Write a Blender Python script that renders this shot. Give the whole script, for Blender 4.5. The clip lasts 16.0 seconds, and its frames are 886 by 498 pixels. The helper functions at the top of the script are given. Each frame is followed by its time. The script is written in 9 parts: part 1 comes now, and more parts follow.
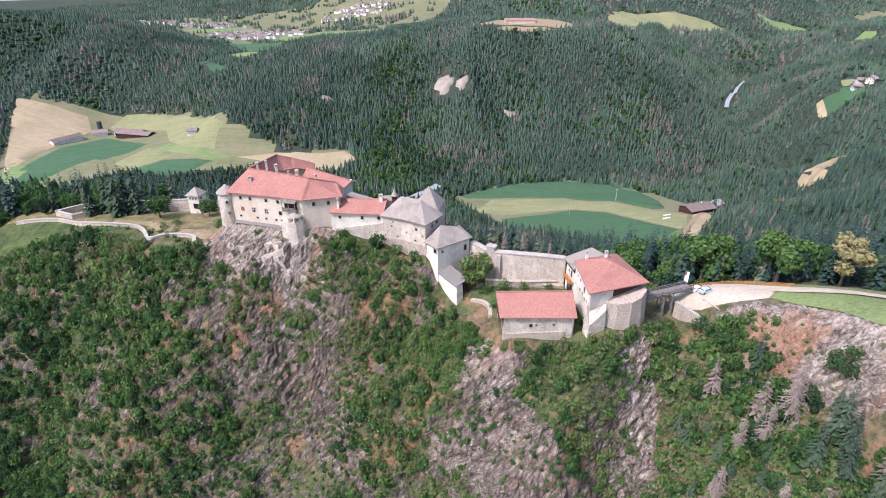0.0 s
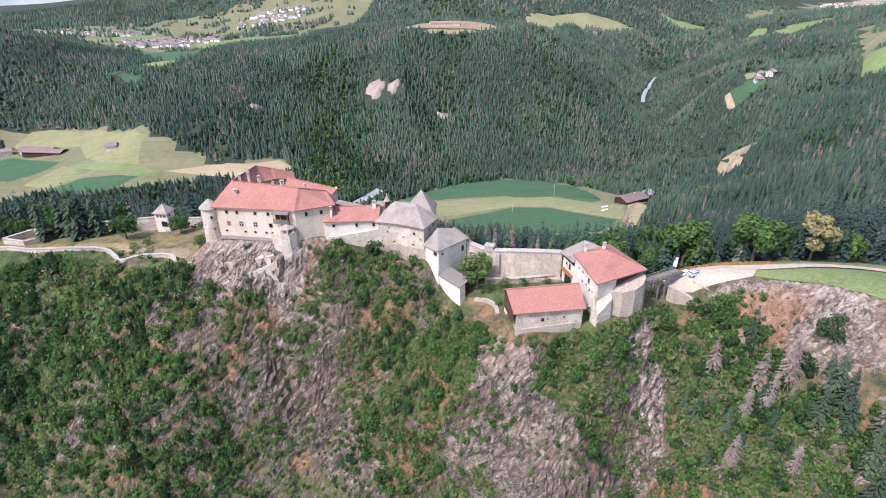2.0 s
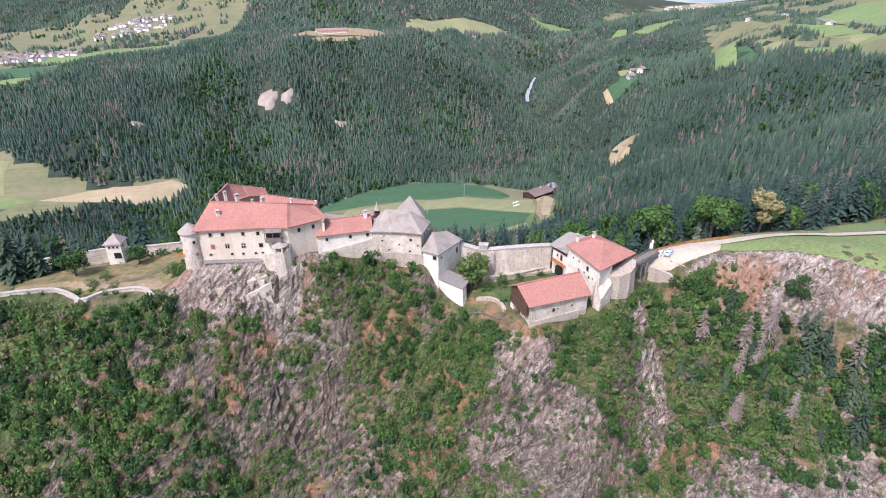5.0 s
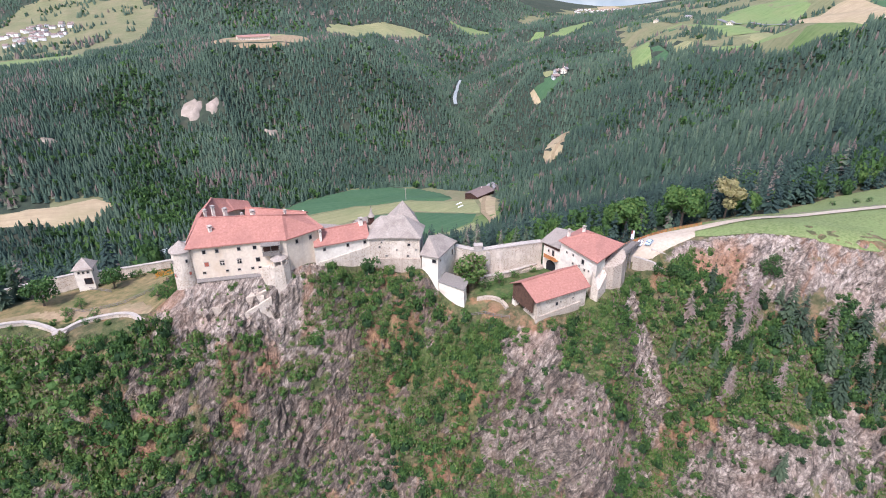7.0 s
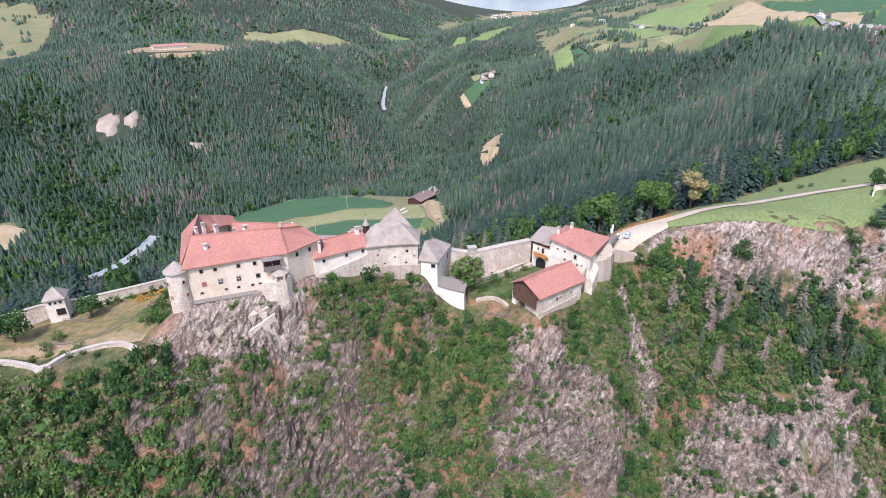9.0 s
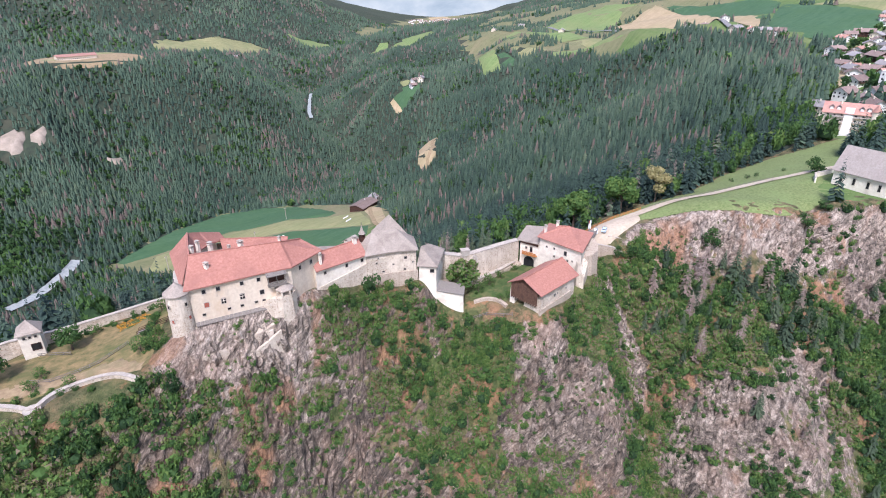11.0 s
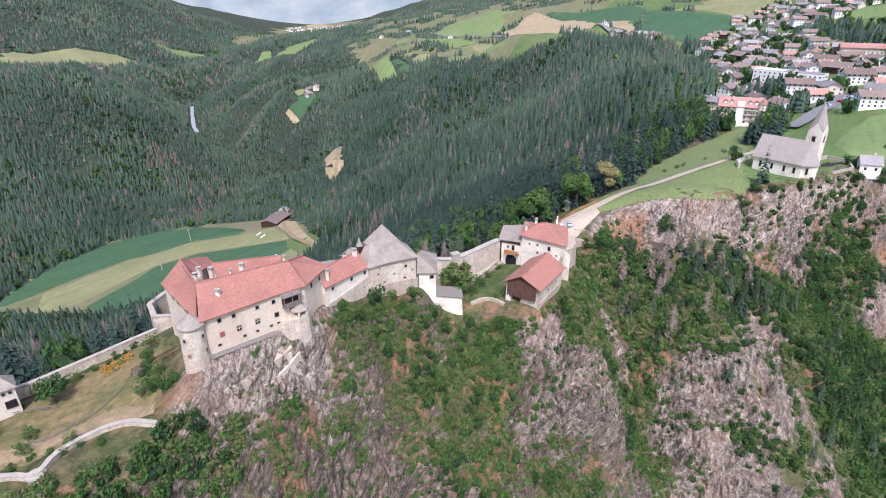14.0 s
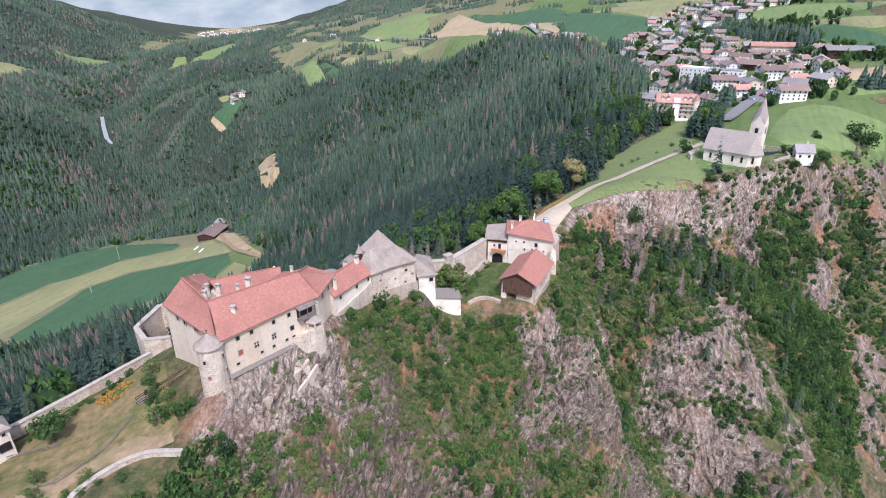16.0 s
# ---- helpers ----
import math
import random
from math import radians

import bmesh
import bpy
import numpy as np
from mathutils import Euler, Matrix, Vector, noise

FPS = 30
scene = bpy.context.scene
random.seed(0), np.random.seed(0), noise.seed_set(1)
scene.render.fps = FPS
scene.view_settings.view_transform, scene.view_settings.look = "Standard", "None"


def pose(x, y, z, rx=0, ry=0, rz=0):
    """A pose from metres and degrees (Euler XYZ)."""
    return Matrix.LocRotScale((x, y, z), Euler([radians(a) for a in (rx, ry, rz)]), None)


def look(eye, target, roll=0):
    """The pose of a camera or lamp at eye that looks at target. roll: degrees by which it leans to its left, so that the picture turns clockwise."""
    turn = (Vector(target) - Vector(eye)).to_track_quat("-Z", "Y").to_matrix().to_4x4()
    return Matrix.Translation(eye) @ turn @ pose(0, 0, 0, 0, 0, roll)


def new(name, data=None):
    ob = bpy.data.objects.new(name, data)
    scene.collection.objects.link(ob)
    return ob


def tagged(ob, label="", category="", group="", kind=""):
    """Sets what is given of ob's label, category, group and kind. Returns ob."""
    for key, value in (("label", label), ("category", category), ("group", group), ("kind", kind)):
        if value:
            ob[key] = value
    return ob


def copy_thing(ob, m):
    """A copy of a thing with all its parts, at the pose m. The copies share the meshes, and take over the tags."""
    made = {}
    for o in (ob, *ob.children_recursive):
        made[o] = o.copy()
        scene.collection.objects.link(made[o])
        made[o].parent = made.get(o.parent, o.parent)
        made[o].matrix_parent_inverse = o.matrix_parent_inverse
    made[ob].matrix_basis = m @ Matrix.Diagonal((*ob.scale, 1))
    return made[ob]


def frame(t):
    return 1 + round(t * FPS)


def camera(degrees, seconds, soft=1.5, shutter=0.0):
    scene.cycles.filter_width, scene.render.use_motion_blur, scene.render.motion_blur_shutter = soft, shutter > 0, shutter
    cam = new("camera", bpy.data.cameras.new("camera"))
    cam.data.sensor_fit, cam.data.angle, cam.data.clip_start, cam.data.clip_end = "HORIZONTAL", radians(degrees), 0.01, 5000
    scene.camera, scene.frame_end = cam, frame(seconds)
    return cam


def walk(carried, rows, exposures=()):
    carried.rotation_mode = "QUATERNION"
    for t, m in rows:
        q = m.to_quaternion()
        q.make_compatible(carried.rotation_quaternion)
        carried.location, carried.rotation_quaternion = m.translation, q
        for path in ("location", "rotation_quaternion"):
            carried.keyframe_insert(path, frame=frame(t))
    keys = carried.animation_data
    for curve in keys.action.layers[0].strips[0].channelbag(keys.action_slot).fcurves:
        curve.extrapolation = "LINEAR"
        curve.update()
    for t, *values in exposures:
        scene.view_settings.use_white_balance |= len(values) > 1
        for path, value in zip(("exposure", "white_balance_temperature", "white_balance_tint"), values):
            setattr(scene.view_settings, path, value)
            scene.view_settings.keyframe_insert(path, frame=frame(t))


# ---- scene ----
cam = camera(76.9, 16.0, soft=1.0)
METRES, EYE, TILT, LEAN, TURN = 170.0, 84.0, -27.0, 0.0, 0.0
EV, KELVIN = 0.91, 5850
ROWS = [
    (0.0, 0.0, 0.0, 0.0, 0.0, 0.0, -0.0),
    (0.5, -0.0311, -0.0005, -0.0001, -1.79, 0.05, 0.97),
    (1.0, -0.0617, -0.0004, 0.001, -3.54, 0.05, 1.92),
    (1.5, -0.0935, 0.0007, 0.0016, -5.36, 0.09, 2.82),
    (2.0, -0.1242, 0.0027, 0.0027, -7.15, 0.07, 3.8),
    (2.5, -0.1553, 0.0055, 0.0045, -8.95, 0.02, 4.72),
    (3.0, -0.186, 0.0092, 0.007, -10.76, -0.08, 5.64),
    (3.5, -0.2166, 0.014, 0.0101, -12.57, -0.21, 6.54),
    (4.0, -0.2479, 0.0199, 0.013, -14.44, -0.32, 7.43),
    (6.5, -0.3971, 0.0633, 0.0371, -23.75, -1.4, 11.81),
    (7.0, -0.4252, 0.0747, 0.043, -25.61, -1.68, 12.66),
    (7.5, -0.4533, 0.0873, 0.0493, -27.51, -1.95, 13.48),
    (8.0, -0.4804, 0.1002, 0.0563, -29.39, -2.31, 14.3),
    (8.5, -0.507, 0.114, 0.0638, -31.29, -2.65, 15.09),
    (9.0, -0.5331, 0.1286, 0.072, -33.21, -3.03, 15.91),
    (11.5, -0.6552, 0.2153, 0.1195, -43.13, -5.45, 19.49),
    (12.0, -0.6773, 0.2352, 0.13, -45.13, -6.01, 20.12),
    (12.5, -0.6985, 0.2555, 0.1409, -47.15, -6.65, 20.75),
    (13.0, -0.7189, 0.2761, 0.1519, -49.16, -7.26, 21.33),
    (13.5, -0.7383, 0.2971, 0.1632, -51.18, -7.9, 21.91),
    (14.0, -0.757, 0.3188, 0.175, -53.2, -8.59, 22.44),
    (14.5, -0.7747, 0.3412, 0.1871, -55.25, -9.38, 22.98),
    (15.0, -0.7916, 0.3643, 0.1996, -57.35, -10.15, 23.49),
    (15.5, -0.8079, 0.3879, 0.2124, -59.44, -10.93, 23.97),
    (16.0, -0.8233, 0.4121, 0.2253, -61.61, -11.71, 24.43),
]
walk(cam, [(t, pose(0, 0, EYE, TILT, LEAN, TURN) @ pose(METRES * x, METRES * y, METRES * z, 90 + pitch, roll, yaw)) for t, x, y, z, yaw, pitch, roll in ROWS], [(0, EV, KELVIN, 20), (8, EV, KELVIN, 20), (16, EV - 0.22, KELVIN, 20)])
# ---- light ----
world = bpy.data.worlds.new("sky")
scene.world = world
world.use_nodes = True
wt = world.node_tree
sky = wt.nodes.new("ShaderNodeTexSky")
sky.sky_type, sky.sun_disc = "NISHITA", False
SUN_EL, SUN_AZ = 54.0, 232.0          # degrees; azimuth clockwise from +y
sky.sun_elevation, sky.sun_rotation = radians(SUN_EL), radians(SUN_AZ)
sky.air_density, sky.dust_density, sky.ozone_density = 1.0, 2.5, 1.0
wt.links.new(sky.outputs[0], wt.nodes["Background"].inputs[0])
wt.nodes["Background"].inputs[1].default_value = 0.13
sun = new("sun", bpy.data.lights.new("sun", "SUN"))
sun.data.energy, sun.data.angle, sun.data.color = 2.5, radians(8), (1.0, 0.965, 0.92)
_az, _el = radians(SUN_AZ), radians(SUN_EL)
sun.matrix_world = look((300 * math.sin(_az) * math.cos(_el), 300 * math.cos(_az) * math.cos(_el), 300 * math.sin(_el)), (0, 0, 0))
# ---- the lie of the land: ridges, edges, gullies and valley lines (metres) ----
LAND = {
    "garden": [(-180, 216, -9), (-140, 196, -6), (-112, 184, -4.5), (-92, 184, -3), (-79, 177, -1), (-96, 208, -5.5), (-75, 200, -3)],
    "garden_rear": [(-58, 208, -3.5), (-78, 211, -4.5), (-95, 216, -6), (-128, 218, -8), (-160, 230, -10), (-200, 240, -14)],
    "garden_back_slope": [(-48, 218, -14), (-80, 224, -17), (-110, 231, -20), (-150, 245, -24)],
    "palace_rock": [(-72, 169.5, 8), (-68, 175, 5), (-58, 166.5, 9.5), (-46, 163, 9.5), (-33, 166, 7), (-22, 164, 5.5), (-11, 160, 0), (-52, 194, 5), (-35, 184, 4), (-12, 170, 1), (0, 158, -2)],
    "castle_yard": [(5, 150, -5), (12, 142, -4.5), (22, 143, -4), (35, 144, -3.5), (30, 128, -4.5), (16, 126, -4.5), (45, 136, -3), (55, 133, -3)],
    "front_edge": [(-170, 196, -10), (-136, 178, -7), (-112, 175, -5.5), (-92, 164.5, -5), (-81, 160, -6), (-77, 163.5, -1), (-73, 165.5, 6.5), (-58, 163.4, 8.5), (-45, 159.6, 8), (-31, 160.8, 7), (-20, 159.6, 4.5),
                   (-15, 157.2, 3), (1.5, 142, -10.5), (9, 131, -9), (12, 122, -8), (14, 119.5, -7), (25, 118.5, -6.5), (36, 118.5, -6), (44, 118, -5), (55, 124, -4), (60, 130, -5)],
    "west_crags": [(-150, 165, -27), (-129, 164, -27.5), (-110, 166, -14.5), (-102.4, 163, -13), (-94, 153, -23.5), (-83.4, 155.6, -10.5), (-86, 157.5, -6.5), (-90, 160, -6.5)],
    "west_wall": [(-143, 142, -68.5), (-130, 153, -48), (-121, 144, -47.5), (-109.5, 150, -32.5), (-97, 138.5, -39), (-81, 141.7, -29.5), (-80.6, 131, -48.5), (-112, 132, -58)],
    "palace_face": [(-70, 158.8, -3), (-65, 160, 1.5), (-71.6, 151.6, -21.5), (-67, 152.8, -14), (-60, 153.2, -11.5), (-67, 140.4, -44), (-58, 158.4, 1)],
    "palace_buttress": [(-49, 157.4, 2), (-49, 156.6, -2), (-49.6, 155, -13.3), (-46.9, 156.2, -1), (-47.5, 153.1, -14), (-55, 146, -25.5), (-49.5, 143.4, -41), (-43.9, 145.7, -29)],
    "house_face": [(-40.5, 149.6, -19.8), (-38.3, 142.6, -34.5), (-34, 141.8, -31), (-36.3, 132.3, -51), (-36, 157, 1), (-30, 156, -1)],
    "green_bowl": [(-26, 149, -13), (-23, 151.4, -9), (-23.8, 142, -27), (-19.7, 139.8, -28), (-20.5, 126, -35), (-26.8, 131, -41.5), (-20, 119, -47)],
    "keep_crag": [(-14, 155.6, 3), (-10, 153.8, 3), (-7, 152, 4), (-5, 151, 3.5), (-11.5, 151, -1.5), (-11, 149.6, -8.5), (-3.5, 148.5, -6), (-8.9, 145.7, -14.5), (-12.8, 123.8, -33.5), (-12, 116, -48)],
    "yard_slope": [(-4.7, 128.6, -17.5), (-1.5, 130.7, -18.5), (-3, 120, -27), (-0.9, 113.3, -33.5), (-4.5, 112, -47), (8.3, 127.4, -10), (-3, 141, -14), (3, 134, -13.5)],
    "barn_rib": [(17.8, 115.8, -10.2), (17.1, 116.7, -12), (8.4, 115.6, -17.2), (15.9, 112.6, -22.8), (11.6, 112, -29), (2.2, 114.5, -31), (18.8, 108.5, -25.8), (16, 102, -29), (18.6, 98.3, -30.6), (4.6, 104.7, -46), (20, 91.3, -46.5)],
    "barn_front": [(27.8, 117, -9), (35, 111.6, -8), (33.6, 110.8, -13), (27.5, 106.6, -16), (29.6, 100, -29.5), (40.9, 106.5, -21.5), (39, 99, -43), (37.2, 89.6, -57), (34, 83.6, -65)],
    "nose": [(44, 118.3, -4.4), (48.5, 114, -13), (50.2, 107.6, -24), (53, 102.5, -36), (47, 95.5, -47)],
    "gully": [(66, 131, -8), (68, 120, -10), (63.5, 114, -20), (54.4, 114.6, -20), (58.7, 102, -30), (56, 91, -35.5), (52, 82, -44), (46, 70, -48), (38, 66, -54.5), (22, 34, -84), (-20, 6, -116)],
    "cliff_foot": [(-220, 116, -88), (-150, 104, -102), (-80, 96, -106), (-30, 88, -98), (10, 76, -82), (28, 66, -72)],
    "east_edge": [(73, 134, 0.5), (82, 124, 1.5), (91, 120, 5), (96, 111, 8.5), (101, 97, 11.5), (110, 88, 12.8), (114.5, 79.5, 13.5), (127, 68.5, 14), (141, 57.5, 14.2), (159, 45, 14.5), (193, 23, 14), (245, 0, 15), (320, -40, 18)],
    "bare_crag": [(77.5, 114, -4.5), (82, 118.7, -3), (84, 112.5, -3), (86.2, 111.5, -2), (84.8, 105, -9), (91.6, 108.5, 4.5), (92, 107.2, 7), (93, 98.6, -2.5), (96.4, 92.9, 4.5), (102, 91.4, 5)],
    "church_cliff": [(108, 84.5, 5), (116, 76.6, -6.2), (125.2, 62.9, 0), (127, 57.2, -17.8), (137.5, 53, -8), (143.4, 54, 5.5), (152, 40, -12), (175, 15, -12), (220, -20, -15)],
    "east_spur": [(70, 88.5, -22), (78.7, 87.4, -13), (92, 76, -10), (66, 70.8, -26), (82, 75, -20.5), (88, 60, -20), (103, 63.5, -17)],
    "spur_foot": [(54, 67, -42), (58, 56.4, -39.5), (78.8, 59, -33), (87, 55, -31), (84, 41, -38), (42, 50.7, -57), (40, 40.4, -56), (77, 42, -47), (124, 33, -35), (100, 21.6, -53), (140, 10, -45), (72, 10, -72)],
    "church_hill": [(148, 75, 15), (127, 79, 13.8), (120, 86, 13.2), (135, 72, 14), (144, 64.5, 14.2), (155, 60, 14.8), (161, 55, 15), (110, 92, 12.8), (119, 97, 12.5), (150, 86, 15.5), (140, 81, 14.6), (175, 50, 15.2), (170, 66, 16), (104, 98, 12.5)],
    "meadow": [(80, 138, 1.5), (95, 130, 5), (118, 112, 10), (140, 96, 14), (165, 80, 16.5), (190, 85, 14), (160, 115, 7), (215, 70, 15), (250, 40, 16), (130, 132, 3), (200, 110, 8)],
    "village": [(262, 105, 9), (280, 90, 9.5), (340, 100, 17), (406, 100, 23), (500, 36, 30), (646, 167, 23), (560, 30, 35), (775, 114, 32), (717, 296, 34), (420, -60, 40), (700, -200, 90)],
    "wood_edge": [(70, 160, -12), (100, 160, -8), (140, 150, -4), (190, 135, 0), (250, 150, -2), (330, 165, 0), (420, 200, 2), (535, 250, -6)],
    "wood_slope": [(-53, 312, -70), (40, 222, -38), (-40, 240, -42), (60, 260, -60), (100, 300, -86), (110, 380, -120), (180, 350, -112), (200, 430, -135), (267, 400, -112), (140, 230, -40), (300, 260, -55), (455, 373, -82), (527, 496, -110), (523, 380, -45), (600, 560, -95), (-120, 290, -45), (-260, 330, -70), (-190, 260, -25)],
    "terraces": [(957, 502, 27), (1090, 782, 5), (820, 811, -40), (943, 820, -10), (811, 875, -66), (1110, 1101, -28), (860, 600, 0), (740, 440, 8), (1300, 700, 60), (1400, 400, 110)],
    "side_valley": [(543, 734, -165), (613, 905, -115), (736, 1020, -122), (860, 1080, -90), (690, 760, -95)],
    "stream": [(-700, 690, -172), (-500, 640, -175), (-250, 600, -178), (0, 620, -190), (150, 690, -198), (330, 770, -212), (470, 850, -232), (545, 935, -238), (600, 1120, -222), (662, 1312, -206), (722, 1405, -203), (772, 1479, -201), (886, 1636, -192), (930, 1850, -168), (1250, 2180, -152), (1750, 2480, -138), (2200, 2560, -134)],
    "valley_fields": [(292, 601, -171), (282, 550, -160), (222, 660, -184), (401, 607, -168), (150, 560, -170), (60, 500, -165), (-60, 470, -150), (-277, 775, -156), (-505, 745, -163), (-572, 968, -175), (-406, 887, -150), (-420, 500, -150), (-200, 480, -140)],
    "opposite_slope": [(2, 1002, -110), (31, 992, -130), (116, 985, -160), (-120, 895, -138), (-336, 876, -112), (250, 930, -195), (400, 1000, -190), (5, 1049, -60), (-127, 1095, -72), (520, 1260, -185), (450, 1094, -120), (490, 1010, -168), (304, 1154, -44), (367, 1131, -74), (380, 1230, -70)],
    "opposite_top": [(186, 1416, -35), (240, 1270, -18), (90, 1250, -25), (-60, 1260, -40), (-250, 1150, -70), (420, 1430, -75), (100, 1600, -60), (-520, 1200, -95)],
    "left_hill": [(-960, 1170, 2), (-887, 1206, -6), (-767, 1284, -22), (-680, 1330, -50), (-594, 1368, -76), (-900, 1400, -30), (-760, 1420, -60)],
    "glade": [(347, 533, -154), (400, 565, -158), (425, 626, -172), (458, 645, -164), (495, 690, -152), (528, 705, -147), (385, 590, -163)],
    "gorge_shoulder": [(660, 1000, -92), (598, 965, -138), (756, 1100, -122), (820, 1300, -110), (650, 1330, -190)],
    "far_valley": [(-757, 1602, -90), (-506, 1602, -112), (-518, 2282, -125), (-900, 2300, -110), (615, 1753, -85), (932, 1944, -128), (472, 1960, -85), (850, 2120, -112), (1300, 2400, -118), (1750, 2720, -120), (1150, 1700, -75), (1500, 1900, -60)],
    "far_mountain": [(-250, 2500, -10), (100, 2350, 5), (500, 2420, 40), (900, 2560, 60), (1300, 2800, 60), (500, 2900, 190), (1000, 3150, 230), (1450, 3300, 190), (1850, 3500, 110), (0, 3000, 150), (600, 3900, 300)],
    "town_vale": [(1900, 2350, -132), (2250, 2400, -130), (2600, 2650, -126), (2300, 2850, -128), (2900, 3000, -115), (2050, 2650, -132), (3300, 3500, -110), (-1300, 2900, -112), (-1800, 3400, -112), (-2400, 3600, -110), (-700, 2900, -100)],
    "far_rim": [(-4500, 800, 60), (-3500, 2800, -80), (-1900, 4500, -110), (0, 4500, 330), (2200, 4600, 150), (4300, 4300, -100), (4500, 1800, 420), (4500, -500, 450), (2200, 1200, 90), (3000, 2000, 130), (1900, 200, 160)],
    "behind": [(80, -20, -104), (-60, 40, -148), (-160, 40, -152), (-300, 60, -140), (-420, 260, -95), (0, -150, -170), (-300, -200, -160), (300, -200, -40), (-900, 200, -140), (-1500, -1500, -60), (0, -2500, 60), (2000, -2000, 200), (-4500, -1500, 100), (-300, 420, -120)],
}


def along(line, step):
    """Points along a line, so that an edge stays an edge."""
    out = [line[0]]
    for a, b in zip(line, line[1:]):
        n = max(1, int(math.dist(a, b) / step))
        out += [tuple(a[k] + (b[k] - a[k]) * i / n for k in range(3)) for i in range(1, n + 1)]
    return out


EDGES = {"front_edge": 6, "gully": 10, "east_edge": 6, "cliff_foot": 30, "nose": 5, "stream": 60}
_pts = []
for _name, _line in LAND.items():
    _pts += along(_line, EDGES[_name]) if _name in EDGES else _line
_pts = np.array(_pts, float)
_keep = [i for i in range(len(_pts)) if all(np.hypot(*(_pts[i, :2] - _pts[j, :2])) > 1.5 for j in range(i))]
_pts = _pts[_keep]
_SC = 100.0


def _kernel(a, b):
    return np.sqrt(((a[:, None, :] - b[None, :, :]) ** 2).sum(2) + 0.0004)


_xy = _pts[:, :2] / _SC
_n = len(_xy)
_m = np.zeros((_n + 3, _n + 3))
_m[:_n, :_n] = _kernel(_xy, _xy) - 0.012 * np.eye(_n)
_m[:_n, _n:] = np.c_[np.ones(_n), _xy]
_m[_n:, :_n] = _m[:_n, _n:].T
_w = np.linalg.solve(_m, np.r_[_pts[:, 2], 0, 0, 0])


def landform(x, y):
    """Height of the bare landform."""
    q = np.c_[np.ravel(x), np.ravel(y)] / _SC
    out = np.empty(len(q))
    for i in range(0, len(q), 20000):
        c = q[i:i + 20000]
        out[i:i + 20000] = _kernel(c, _xy) @ _w[:_n] + np.c_[np.ones(len(c)), c] @ _w[_n:]
    return out.reshape(np.shape(x))


def vnoise(x, y, z=0.0):
    """Smooth value noise, -1 to 1."""
    x, y, z = np.broadcast_arrays(np.asarray(x, float), np.asarray(y, float), np.asarray(z, float))
    xi, yi, zi = np.floor(x).astype(np.int64), np.floor(y).astype(np.int64), np.floor(z).astype(np.int64)
    fx, fy, fz = [(v - np.floor(v)) for v in (x, y, z)]
    fx, fy, fz = [v * v * (3 - 2 * v) for v in (fx, fy, fz)]

    def h(i, j, k):
        n = (i * 374761393 + j * 668265263 + k * 1274126177) & 0xFFFFFFFF
        n = ((n ^ (n >> 13)) * 1274126177) & 0xFFFFFFFF
        return ((n ^ (n >> 16)) & 0xFFFF) / 32767.5 - 1

    def mix(a, b, t):
        return a + (b - a) * t
    lo = mix(mix(h(xi, yi, zi), h(xi + 1, yi, zi), fx), mix(h(xi, yi + 1, zi), h(xi + 1, yi + 1, zi), fx), fy)
    hi = mix(mix(h(xi, yi, zi + 1), h(xi + 1, yi, zi + 1), fx), mix(h(xi, yi + 1, zi + 1), h(xi + 1, yi + 1, zi + 1), fx), fy)
    return mix(lo, hi, fz)


def spread(lo, hi, step, far_lo, far_hi, grow):
    """Grid lines: even between lo and hi, then wider and wider."""
    mid = list(np.arange(lo, hi + step / 2, step))
    up, s = [mid[-1]], step
    while up[-1] < far_hi:
        s = min(s * grow, 90)
        up.append(up[-1] + s)
    dn, s = [mid[0]], step
    while dn[-1] > far_lo:
        s = min(s * grow, 90)
        dn.append(dn[-1] - s)
    return np.array(dn[:0:-1] + mid + up[1:])


GX = spread(-140, 150, 0.75, -4600, 4600, 1.045)
GY = spread(40, 180, 0.75, -2600, 4700, 1.045)
_X, _Y = np.meshgrid(GX, GY)
_H = landform(_X, _Y)
_gy, _gx = np.gradient(_H, GY, GX)
STEEP = np.clip((np.hypot(_gx, _gy) - 0.55) / 0.6, 0, 1)     # 0 on gentle ground, 1 on rock faces


def inside(poly, x, y):
    """Which of the points lie in the polygon."""
    x, y = np.asarray(x, float), np.asarray(y, float)
    hit = np.zeros(x.shape, bool)
    for (ax, ay), (bx, by) in zip(poly, poly[1:] + poly[:1]):
        c = (ay > y) != (by > y)
        hit ^= c & (x < (bx - ax) * (y - ay) / ((by - ay) or 1e-9) + ax)
    return hit


# levelled ground: castle hill top, home meadow, village
CASTLE = [(-200, 240), (-150, 190), (-112, 178), (-90, 166), (-72, 166), (-45, 160), (-31, 160.5), (-20, 159.3), (-14, 156.8), (-6, 151.3), (2, 141.5), (9, 131), (13, 122), (15, 120.8), (38, 120.6), (45, 120), (56, 126), (62, 129), (74, 140), (60, 146), (40, 152), (12, 160), (-10, 176), (-28, 192), (-50, 204), (-60, 209), (-100, 219), (-160, 236)]
MEADOW = [(84, 140), (88, 128), (96, 116), (103, 96), (112, 84), (130, 76), (150, 70), (170, 72), (190, 84), (215, 92), (262, 90), (272, 100), (245, 108), (222, 116), (200, 124), (172, 130), (150, 128), (128, 128), (104, 134), (92, 142)]
